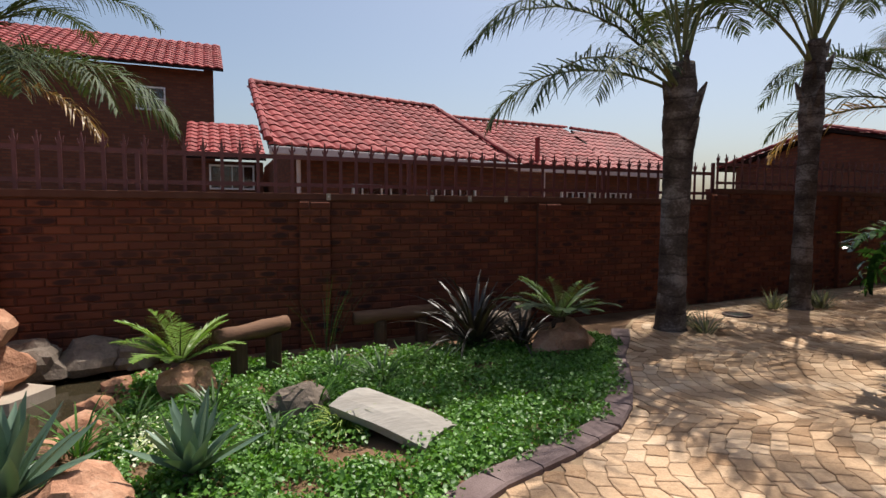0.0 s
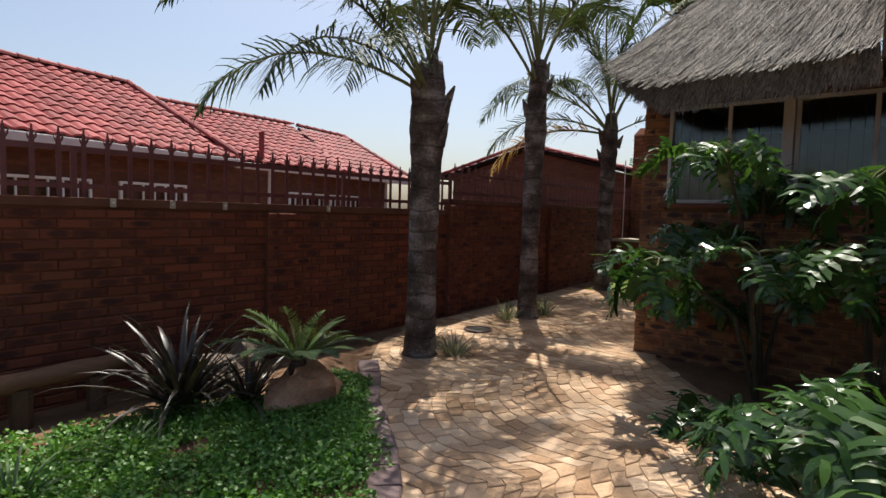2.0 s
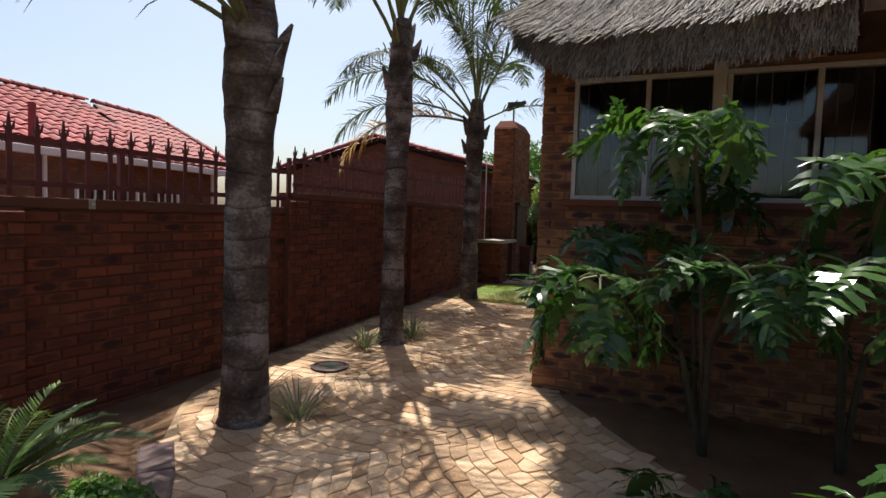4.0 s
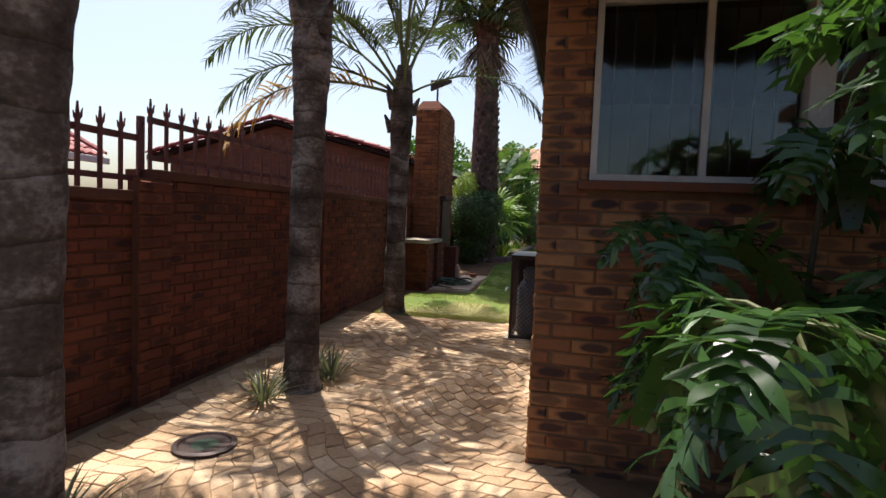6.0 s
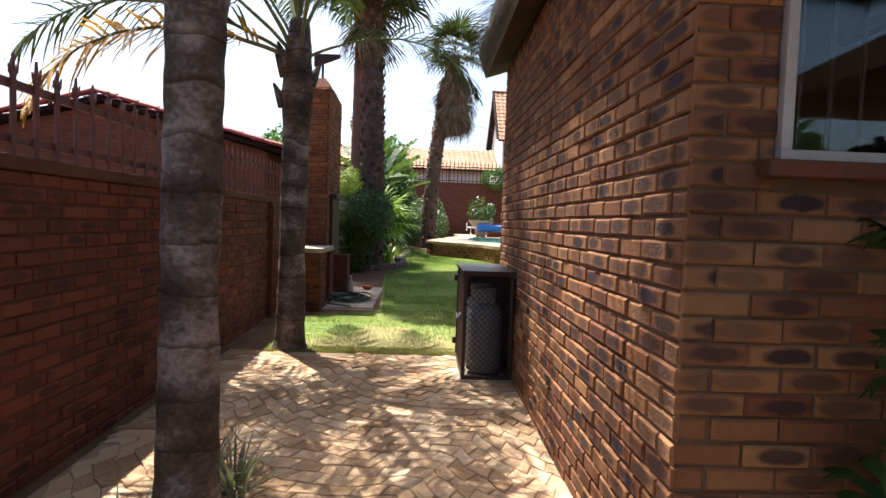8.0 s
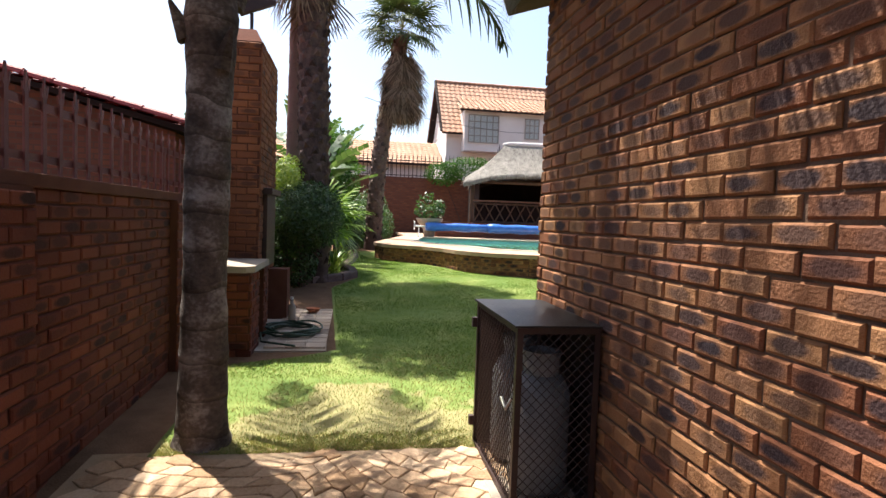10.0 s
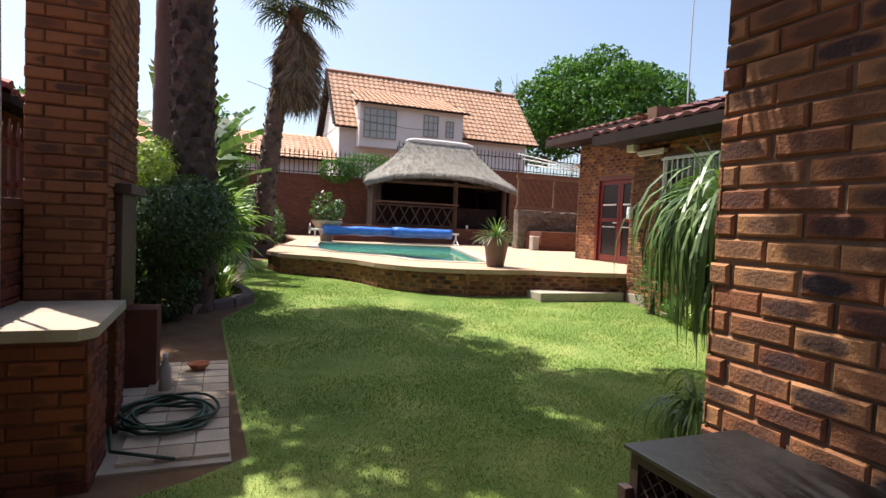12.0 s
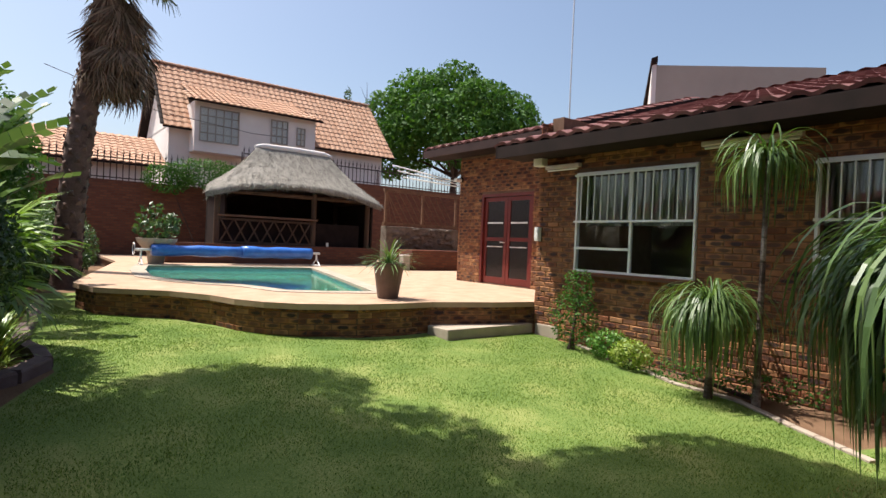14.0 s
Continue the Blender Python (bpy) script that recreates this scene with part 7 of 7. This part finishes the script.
bush("shrub", "dense dark green shrubbery along the side wall", (20.6, 5.3, 0.5), [(0, 0, 0.9, 1.6, 0.5, 0.9), (1.8, 0, 1.1, 1.3, 0.5, 1.1), (-1.4, 0, 0.8, 0.8, 0.4, 0.7)], 9000, 0.09, "leaf_dark", 3, 4)
bush("shrub", "loose mid-green shrub with feathery foliage", (22.8, 4.9, 0.5), [(0, 0, 2.2, 1.0, 0.7, 1.0), (0.6, 0.2, 3.0, 0.8, 0.6, 0.8), (-0.8, 0.1, 2.8, 0.8, 0.6, 0.8), (0, 0, 1.2, 0.9, 0.5, 0.9)], 8000, 0.10, "leaf_tree", 4, 4)
bush("shrub", "shaded shrub behind the leaning palm", (26.5, 4.4, 0.6), [(0, 0, 0.9, 1.2, 0.8, 0.9), (1.5, 0.5, 1.6, 1.2, 0.8, 1.0)], 5000, 0.10, "leaf_dark", 5, 3)
bush("shrub", "deep green shrub in the bed beside the terrace", (24.2, 4.55, 0.6), [(0, 0, 0.7, 1.0, 0.55, 0.75), (1.6, -0.5, 0.6, 0.9, 0.5, 0.65), (0.5, 0.3, 1.7, 0.8, 0.5, 0.8)], 8000, 0.09, "leaf_dark", 14, 4)
bush("shrub", "shaded shrub at the back corner of the terrace", (28.6, 3.5, 0.6), [(0, 0, 0.8, 1.2, 0.7, 0.8), (1.8, 0.2, 1.2, 1.2, 0.8, 1.1), (-1.2, 0.1, 0.6, 0.8, 0.5, 0.6)], 7000, 0.10, "leaf_dark", 15, 4)
bush("climbing_shrub", "leafy climber spilling over the rear wall", (33.6, -1.2, 0.6), [(0, 0, 3.6, 0.5, 1.6, 0.6), (0, -1.0, 3.1, 0.5, 1.0, 0.8), (0, 1.4, 3.3, 0.5, 0.9, 0.6)], 5000, 0.12, "leaf_tree", 6, 3)
vb = thing("planted_urn", "wide stone bowl with a pale flowering bush", "urn", (27.8, 1.55, DZ))
part("bowl", lathe(bmesh.new(), [(0.2, 0), (0.24, 0.3), (0.5, 0.62), (0.52, 0.7), (0.46, 0.7)], 20), M["concrete"], vb)
leaf_cloud("leaves", [(0, 0, 0.95, 0.6, 0.6, 0.3), (0.1, 0.3, 1.3, 0.3, 0.25, 0.25), (0, -0.3, 1.15, 0.35, 0.3, 0.25), (0, 0.05, 1.5, 0.2, 0.2, 0.22)], 420, 0.17, M["leaf_dark"], vb, 8)
for i, (x, y) in enumerate(((16.1, -1.75), (15.5, -1.75), (15.05, -1.6))):
    bush("flower_shrub", ("sparse leafy shrub by the house wall", "bright green low shrub in the bed", "lime-green mounded shrub in the bed")[i], (x, y, ground_z(x)),
         [[(0, 0, 0.45, 0.42, 0.3, 0.42), (-0.1, 0.05, 0.9, 0.25, 0.2, 0.3)], [(0, 0, 0.22, 0.32, 0.26, 0.2)], [(0, 0, 0.2, 0.28, 0.25, 0.19)]][i], (1100, 1000, 900)[i], 0.055, ("leaf_tree", "leaf_cover", "leaf_lime")[i], 20 + i)
bush("bed_plants", "straggling low plants along the bed edge", (13.6, -1.75, 0.38), [(0, 0, 0.15, 0.9, 0.2, 0.16), (1.1, 0.1, 0.12, 0.6, 0.2, 0.14)], 900, 0.05, "leaf_tree", 30)


# ponytail palms: swollen stems with fountains of ribbon leaves
def ponytail(label, at, heads, seed, wide=0.008):
    p = thing("ponytail_palm", label, "ponytail palm", at, group="ponytail palms by the house")
    rnd = random.Random(seed)
    for i, (hx, hy, hz, n, L) in enumerate(heads):
        part("stem", tube(bmesh.new(), [(hx * 0.2, hy * 0.2, -0.05), (hx * 0.3, hy * 0.3, 0.25), (hx * 0.7, hy * 0.7, hz * 0.6), (hx, hy, hz)], [0.05, 0.034, 0.027, 0.022], 9), M["bark"], p)
        h_ob = blades("leaf_fountain", n, L, wide, 92, 165, M["leaf_pony"], p, seed * 10 + i, base_r=0.1, seg=9, front=0.3)
        h_ob.location = (hx, hy, hz)
    return p


ponytail("large ponytail palm with cascading ribbon leaves on the lawn edge", (11.45, 1.9, 0.3), [(-0.18, 0.24, 1.60, 430, 0.92), (0.02, -0.05, 1.45, 420, 0.82), (0.06, -0.28, 1.58, 330, 0.82), (-0.1, 0.0, 1.2, 320, 0.62), (0.1, 0.1, 0.4, 120, 0.55)], 1, 0.008)
clump("ponytail_shoot", "upright spiky shoot crowning the ponytail palm", (11.28, 2.12, 1.88), 36, 0.5, 0.006, 34, 25, "leaf_pony", 98)
ponytail("tall ponytail palm with a high tuft against the house", (13.5, -1.5, 0.38), [(-0.05, 0.1, 2.52, 240, 0.85)], 2)
ponytail("low ponytail palm with a dense drooping tuft", (13.9, -1.3, 0.38), [(0, 0, 0.95, 520, 1.0)], 3)
blades("leaf_fountain", 110, 0.55, 0.009, 75, 75, M["leaf_pony"], pt, 99, height0=0.5, seg=6)


# ---- trees beyond ----
def round_tree(label, at, h, r, n, size, seed, material="leaf_tree", group=""):
    rnd = random.Random(seed)
    t = thing("tree", label, "tree", at)
    part("trunk", tube(bmesh.new(), [(0, 0, -0.2), (0.1, 0.1, h * 0.3), (0, 0, h * 0.55)], [0.35, 0.28, 0.16], 10), M["bark_dark"], t)
    bl = []
    for i in range(26):
        a, e = i * 2.39996, math.asin(1 - 1.5 * (i + 0.5) / 26)
        d = Vector((math.cos(a) * math.cos(e), math.sin(a) * math.cos(e), math.sin(e)))
        rr = r * rnd.uniform(0.62, 0.78)
        c = Vector((d.x * rr, d.y * rr, h * 0.66 + d.z * rr * 0.75))
        s = r * rnd.uniform(0.24, 0.38)
        bl.append((c.x, c.y, c.z, s, s, s * 0.8))
        if i % 3 == 0:
            part("limb", tube(bmesh.new(), [(0, 0, h * 0.45), (c.x * 0.5, c.y * 0.5, (h * 0.5 + c.z) / 2), c], [0.14, 0.08, 0.03], 6), M["bark_dark"], t)
    leaf_cloud("crown", bl, n, size, M[material], t, seed, 0.6, 0.6)
    return t


round_tree("large rounded leafy tree beyond the rear wall", (42, -20.0, 0.6), 13.4, 6.6, 26000, 0.34, 1)
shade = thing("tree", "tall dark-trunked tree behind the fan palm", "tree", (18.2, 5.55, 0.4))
part("trunk", trunk_mesh([(0, 0.2), (7, 0.13)], (0.1, 0.0), 0.2, 12), M["bark_dark"], shade, smooth=True)
for k in range(7):
    a_ = k * 2.4
    part("limb", tube(bmesh.new(), [(0.08, 0, 5.6 + 0.15 * k), (0.9 * math.cos(a_), 0.9 * math.sin(a_), 7.0), (1.7 * math.cos(a_), 1.7 * math.sin(a_), 7.7)], [0.09, 0.05, 0.015], 6), M["bark_dark"], shade)
leaf_cloud("crown", [(-0.57 + 2.3 * math.cos(k * 2.4) * (0.25 + 0.75 * (k % 5) / 4), -0.25 + 1.5 * math.sin(k * 2.4) * (0.25 + 0.75 * (k % 5) / 4), 7.9 + 0.45 * math.sin(k), 0.75, 0.75, 0.45) for k in range(21)] + [(-2.77 + 1.35 * math.cos(k * 2.4) * (0.3 + 0.7 * (k % 4) / 3), -2.0 + 1.7 * math.sin(k * 2.4) * (0.3 + 0.7 * (k % 4) / 3), 7.7 + 0.35 * math.sin(k * 1.7), 0.65, 0.65, 0.4) for k in range(15)], 38000, 0.16, M["leaf_tree"], shade, 41, 0.5)
for k, (lx, ly) in enumerate(((-2.8, -1.1), (-2.4, -2.7), (-3.7, -2.1))):
    part("limb", tube(bmesh.new(), [(0.08, 0, 5.9 + 0.2 * k), (lx * 0.5, ly * 0.5, 7.2), (lx, ly, 7.75)], [0.09, 0.055, 0.015], 6), M["bark_dark"], shade)
round_tree("leafy tree in the neighbour's yard behind the palms", (33, 11, 0.3), 5.2, 3.0, 7000, 0.22, 2)
con = thing("cypress", "dark narrow conifer tip behind the white house", "conifer", (52, -16.5, 0.6))
part("trunk", tube(bmesh.new(), [(0, 0, -0.2), (0, 0, 12.5)], [0.25, 0.05], 8), M["bark_dark"], con)
leaf_cloud("foliage", [(0, 0, 4 + k * 1.1, 1.5 - k * 0.15, 1.5 - k * 0.15, 1.0) for k in range(9)], 5000, 0.3, M["leaf_dark"], con, 9, 0.4)
fp = thing("bare_tree", "thin bare treetop next to the conifer", "tree", (51, -17.8, 0.6))
part("trunk", tube(bmesh.new(), [(0, 0, -0.2), (0.1, 0, 10), (0.2, 0, 14.2)], [0.15, 0.06, 0.01], 6), M["bark_dark"], fp)
for k in range(7):
    part("branch", tube(bmesh.new(), [(0.1, 0, 9 + k * 0.6), (0.1 + 0.3 * (-1) ** k, 0.5 * (-1) ** k, 10.2 + k * 0.6)], [0.03, 0.006], 5), M["bark_dark"], fp)
wire = thing("overhead_wire", "thin overhead wire between the houses", "wire", (0, 0, 0))
part("wire", tube(bmesh.new(), [(35, 4.0, 7.6), (36.5, 0.2, 6.9), (37.3, -4, 6.7), (38, -9, 6.9)], 0.012, 5), M["iron"], wire)


# ---- bricks ----
BW, BH, PW, PH = 0.212, 0.0690, 0.2215, 0.0785


def brick_geo(w, h, d, bev=0.008):
    """Proud face of one brick from (0, 0): x along, z up, -y outward."""
    o = [(0, 0, 0), (w, 0, 0), (w, 0, h), (0, 0, h)]
    m = [(0, -d + bev, 0), (w, -d + bev, 0), (w, -d + bev, h), (0, -d + bev, h)]
    i = [(bev, -d, bev), (w - bev, -d, bev), (w - bev, -d, h - bev), (bev, -d, h - bev)]
    v = o + m + i
    f = [(8, 9, 10, 11)]
    for k in range(4):
        j = (k + 1) % 4
        f.append((k, j, 4 + j, 4 + k))
        f.append((4 + k, 4 + j, 8 + j, 8 + k))
    return v, f


def uv_fill(me, uvs):
    layer = me.uv_layers.new(name="UVMap")
    co = np.empty(2 * len(me.loops))
    idx = np.empty(len(me.loops), dtype=np.int32)
    me.loops.foreach_get("vertex_index", idx)
    co = np.array(uvs)[idx].ravel()
    layer.data.foreach_set("uv", co)


_bv, _bf = brick_geo(BW, BH, 0.013)
FULL = {}
for key in ("brick", "brick_red", "brick_plain"):
    me = bpy.data.meshes.new("brick")
    me.from_pydata(_bv, [], _bf)
    uv_fill(me, [(x / BW, z / BH) for x, y, z in _bv])
    me.materials.append(M[key])
    FULL[key] = me


def brick_face(parent, o, u, n, length, z0, z1, holes, key, near=None, limit=300, proud=0.013):
    """Stretcher-bond bricks on a wall face: o origin at z = 0, u along, n outward; near (u0, u1, z0, z1): single pieces."""
    o, u, n = Vector(o), Vector(u), Vector(n)
    base = Matrix((u, -n, Vector((0, 0, 1)))).transposed().to_4x4()
    rnd = random.Random(int(o.x * 100) + int(o.y * 10))
    verts, faces, uvs, singles = [], [], [], 0
    flipped = u.cross(-n).z < 0
    for c in range(int((z1 - z0) / PH) + 1):
        za = z0 + c * PH
        h = min(BH, z1 - za)
        if h < 0.02:
            continue
        x = -PW / 2 if c % 2 else 0.0
        while x < length:
            a, b = max(0.0, x), min(length, x + BW)
            x += PW
            for hu0, hu1, hz0, hz1 in holes:
                if za + h > hz0 + 0.01 and za < hz1 - 0.01:
                    if hu0 <= a < hu1:
                        a = hu1
                    if hu0 < b <= hu1:
                        b = hu0
            if b - a < 0.035:
                continue
            dz = rnd.uniform(-0.003, 0.003)
            du = rnd.uniform(-0.005, 0.005)
            dn = rnd.uniform(-0.005, 0.005)
            org = o + u * (a + du) + Vector((0, 0, za + dz)) + n * dn
            if near and singles < limit and abs(b - a - BW) < 1e-6 and h == BH and near[0] <= a and b <= near[1] and near[2] <= za and za + h <= near[3]:
                ob = new("brick", FULL[key])
                ob.parent = parent
                mm = base.copy()
                mm.translation = org
                ob.matrix_local = parent.matrix_world.inverted() @ mm if parent.matrix_world != Matrix() else mm
                singles += 1
                continue
            v, f = brick_geo(b - a, h, proud)
            k = len(verts)
            verts += [org + u * p[0] - n * p[1] + Vector((0, 0, p[2])) for p in v]
            uvs += [(p[0] / BW, p[2] / BH) for p in v]
            faces += [tuple(k + q for q in (g[::-1] if flipped else g)) for g in f]
    ob = raw("bricks", verts, faces, M[key], parent)
    uv_fill(ob.data, uvs)
    return tagged(ob, kind="stuff")


brick_face(wall_side, (6.5, 3.164, 0), (1, 0, 0), (0, 1, 0), 3.95, 0.12, 3.12, [], "brick", (2.05, 3.95, 0.3, 2.6))
brick_face(wall_front, (6.506, 3.174, 0), (0, -1, 0), (-1, 0, 0), 6.13, 0.05, 2.9, [(3.174 - FRONT_WIN[1], 3.174 - FRONT_WIN[0], FRONT_WIN[2] - 0.05, FRONT_WIN[3])], "brick", (0.0, 2.2, 0.1, 2.3))
brick_face(wall_end, (10.434, 3.174, 0), (0, -1, 0), (1, 0, 0), 5.4, 0.12, 3.12, [], "brick")
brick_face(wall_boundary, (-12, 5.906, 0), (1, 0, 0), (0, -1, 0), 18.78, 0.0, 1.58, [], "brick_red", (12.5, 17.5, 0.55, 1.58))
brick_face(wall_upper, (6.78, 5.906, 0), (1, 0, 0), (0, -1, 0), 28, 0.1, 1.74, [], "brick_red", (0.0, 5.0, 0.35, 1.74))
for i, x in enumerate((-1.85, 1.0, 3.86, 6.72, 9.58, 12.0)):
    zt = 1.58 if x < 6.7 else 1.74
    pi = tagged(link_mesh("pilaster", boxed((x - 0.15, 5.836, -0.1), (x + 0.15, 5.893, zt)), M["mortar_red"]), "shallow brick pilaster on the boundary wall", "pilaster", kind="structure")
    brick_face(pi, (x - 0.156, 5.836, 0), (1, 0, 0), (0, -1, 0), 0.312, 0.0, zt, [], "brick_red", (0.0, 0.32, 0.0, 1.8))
brick_face(wall_house, (17.15, -2.056, 0), (-1, 0, 0), (0, 1, 0), 6.7, 0.35, 3.45, [(17.15 - HOUSE_WIN[1], 17.15 - HOUSE_WIN[0], HOUSE_WIN[2] - 0.06, HOUSE_WIN[3]), (17.15 - HOUSE_WIN2[1], 17.15 - HOUSE_WIN2[0], HOUSE_WIN2[2] - 0.06, HOUSE_WIN2[3])], "brick", (0.0, 2.7, 0.6, 3.4))
brick_face(wall_return, (17.134, -2.05, 0), (0, -1, 0), (1, 0, 0), 2.0, DZ, 3.9, [], "brick")
brick_face(wall_door, (21.57, -4.006, 0), (-1, 0, 0), (0, 1, 0), 4.4, DZ, 3.95, [(21.57 - DOOR_HOLE[1], 21.57 - DOOR_HOLE[0], DOOR_HOLE[2] - 0.05, DOOR_HOLE[3])], "brick", (0.0, 4.0, 1.1, 3.4))
brick_face(wall_far, (21.554, -4.0, 0), (0, -1, 0), (1, 0, 0), 5, DZ, 3.95, [], "brick")
_edge = offset(OUT, -0.05)
for i in range(1, 15):
    a, b = Vector((*_edge[i], 0)), Vector((*_edge[i + 1], 0))
    d = (b - a).normalized()
    nn = Vector((d.y, -d.x, 0))
    c_ = (a + b) / 2
    if (c_ + nn - Vector((25, 0, 0))).length < (c_ - Vector((25, 0, 0))).length:
        nn = -nn
    brick_face(terrace, a, d, nn, (b - a).length, 0.35, DZ - 0.075, [], "brick", (0, 3, 0.4, 0.95) if 5 <= i <= 12 else None, 60)
brick_face(bq, (13.3, 5.88, 0), (0, -1, 0), (-1, 0, 0), 0.46, 1.16, 3.52, [], "brick_plain", (0, 0.5, 1.1, 3.5), 60)
brick_face(bq, (13.29, 5.42, 0), (1, 0, 0), (0, -1, 0), 1.21, 0.35, 3.52, [], "brick_plain", (0, 1.2, 1.1, 3.4), 140)
brick_face(bq, (12.3, 5.88, 0), (0, -1, 0), (-1, 0, 0), 0.56, 0.3, 1.10, [], "brick_red", (0, 0.6, 0.3, 1.1), 40)
brick_face(bq, (12.29, 5.32, 0), (1, 0, 0), (0, -1, 0), 0.43, 0.3, 1.10, [], "brick_red", (0, 0.6, 0.3, 1.1), 30)
brick_face(bq, (13.04, 5.32, 0), (1, 0, 0), (0, -1, 0), 0.26, 0.3, 1.10, [], "brick_red")


# ---- cobbles and pavers ----
def cobble_mesh(poly, h, bev=0.012):
    n = len(poly)
    c = sum((Vector((x, y)) for x, y in poly), Vector((0, 0))) / n
    lo = [(x, y, 0.0) for x, y in poly]
    md = [(x, y, h - bev * 0.4) for x, y in poly]
    tp = [(c.x + (x - c.x) * 0.93, c.y + (y - c.y) * 0.93, h) for x, y in poly]
    v = lo + md + tp
    f = [tuple(2 * n + k for k in range(n))]
    for k in range(n):
        j = (k + 1) % n
        f += [(k, j, n + j, n + k), (n + k, n + j, 2 * n + j, 2 * n + k)]
    return v, f


rnd = random.Random(77)
CW, CD = 0.15, 0.118
_corner = {}


def cobble_corner(r, h):
    """A shared joint corner of the paving, on rows that swing in shallow fans across the path."""
    if (r, h) not in _corner:
        s = h * CW / 2 + rnd.uniform(-0.022, 0.022)
        q = r * CD + rnd.uniform(-0.020, 0.020)
        ph = s / 1.7
        q -= 0.34 * (1 - (2 * (ph - math.floor(ph)) - 1) ** 2)
        _corner[(r, h)] = (-4.0 + q * 0.86 + s * 0.5, 1.0 - q * 0.5 + s * 0.86)
    return _corner[(r, h)]


cv, cf, singles = [], [], 0
for row in range(-10, 150):
    for col in range(-45, 75):
        h = 2 * col + (row % 2)
        poly = [cobble_corner(row, h), cobble_corner(row, h + 1), cobble_corner(row, h + 2), cobble_corner(row + 1, h + 2), cobble_corner(row + 1, h + 1), cobble_corner(row + 1, h)]
        x = sum(p[0] for p in poly) / 6
        y = sum(p[1] for p in poly) / 6
        if not (-3.0 < x < 10.15) or not (PAVE_LO(x) + 0.05 < y < PAVE_HI(x) - 0.06):
            continue
        v, f = cobble_mesh([((px - x) * 0.968, (py - y) * 0.968) for px, py in poly], 0.021 + rnd.uniform(-0.002, 0.003), 0.010)
        m = pose(x, y, ground_z(x), rnd.uniform(-0.8, 0.8), rnd.uniform(-0.8, 0.8), 0)
        if 4.4 < x < 7.4 and 3.2 < y < 4.7 and singles < 300:
            ob = raw("cobble", v, f, M["cobble"], paving)
            ob.matrix_local = m
            singles += 1
        else:
            k = len(cv)
            cv += [m @ Vector(p) for p in v]
            cf += [tuple(k + q for q in g) for g in f]
tagged(raw("cobbles", cv, cf, M["cobble"], paving), kind="stuff")
pm = bpy.data.meshes.new("paver")
_v, _f = cobble_mesh([(-0.0975, -0.0975), (0.0975, -0.0975), (0.0975, 0.0975), (-0.0975, 0.0975)], 0.03, 0.006)
pm.from_pydata(_v, [], _f)
pm.materials.append(M["paver"])
for i in range(6):
    for j in range(19):
        y = 4.73 + i * 0.2
        x = 12.62 + j * 0.205
        hi_edge = 4.62 + (x - 12.45) * 0.002
        if y - 0.1 < hi_edge or y > 5.86 or x > 16.3:
            continue
        if y > 5.2 and (x < 13.4 or 13.9 < x < 14.4):
            continue
        ob = new("paver", pm)
        ob.parent = ap
        ob.matrix_local = pose(x, y, 0.323 + 0.012 * (x - 12.45), 0, 0, 90)
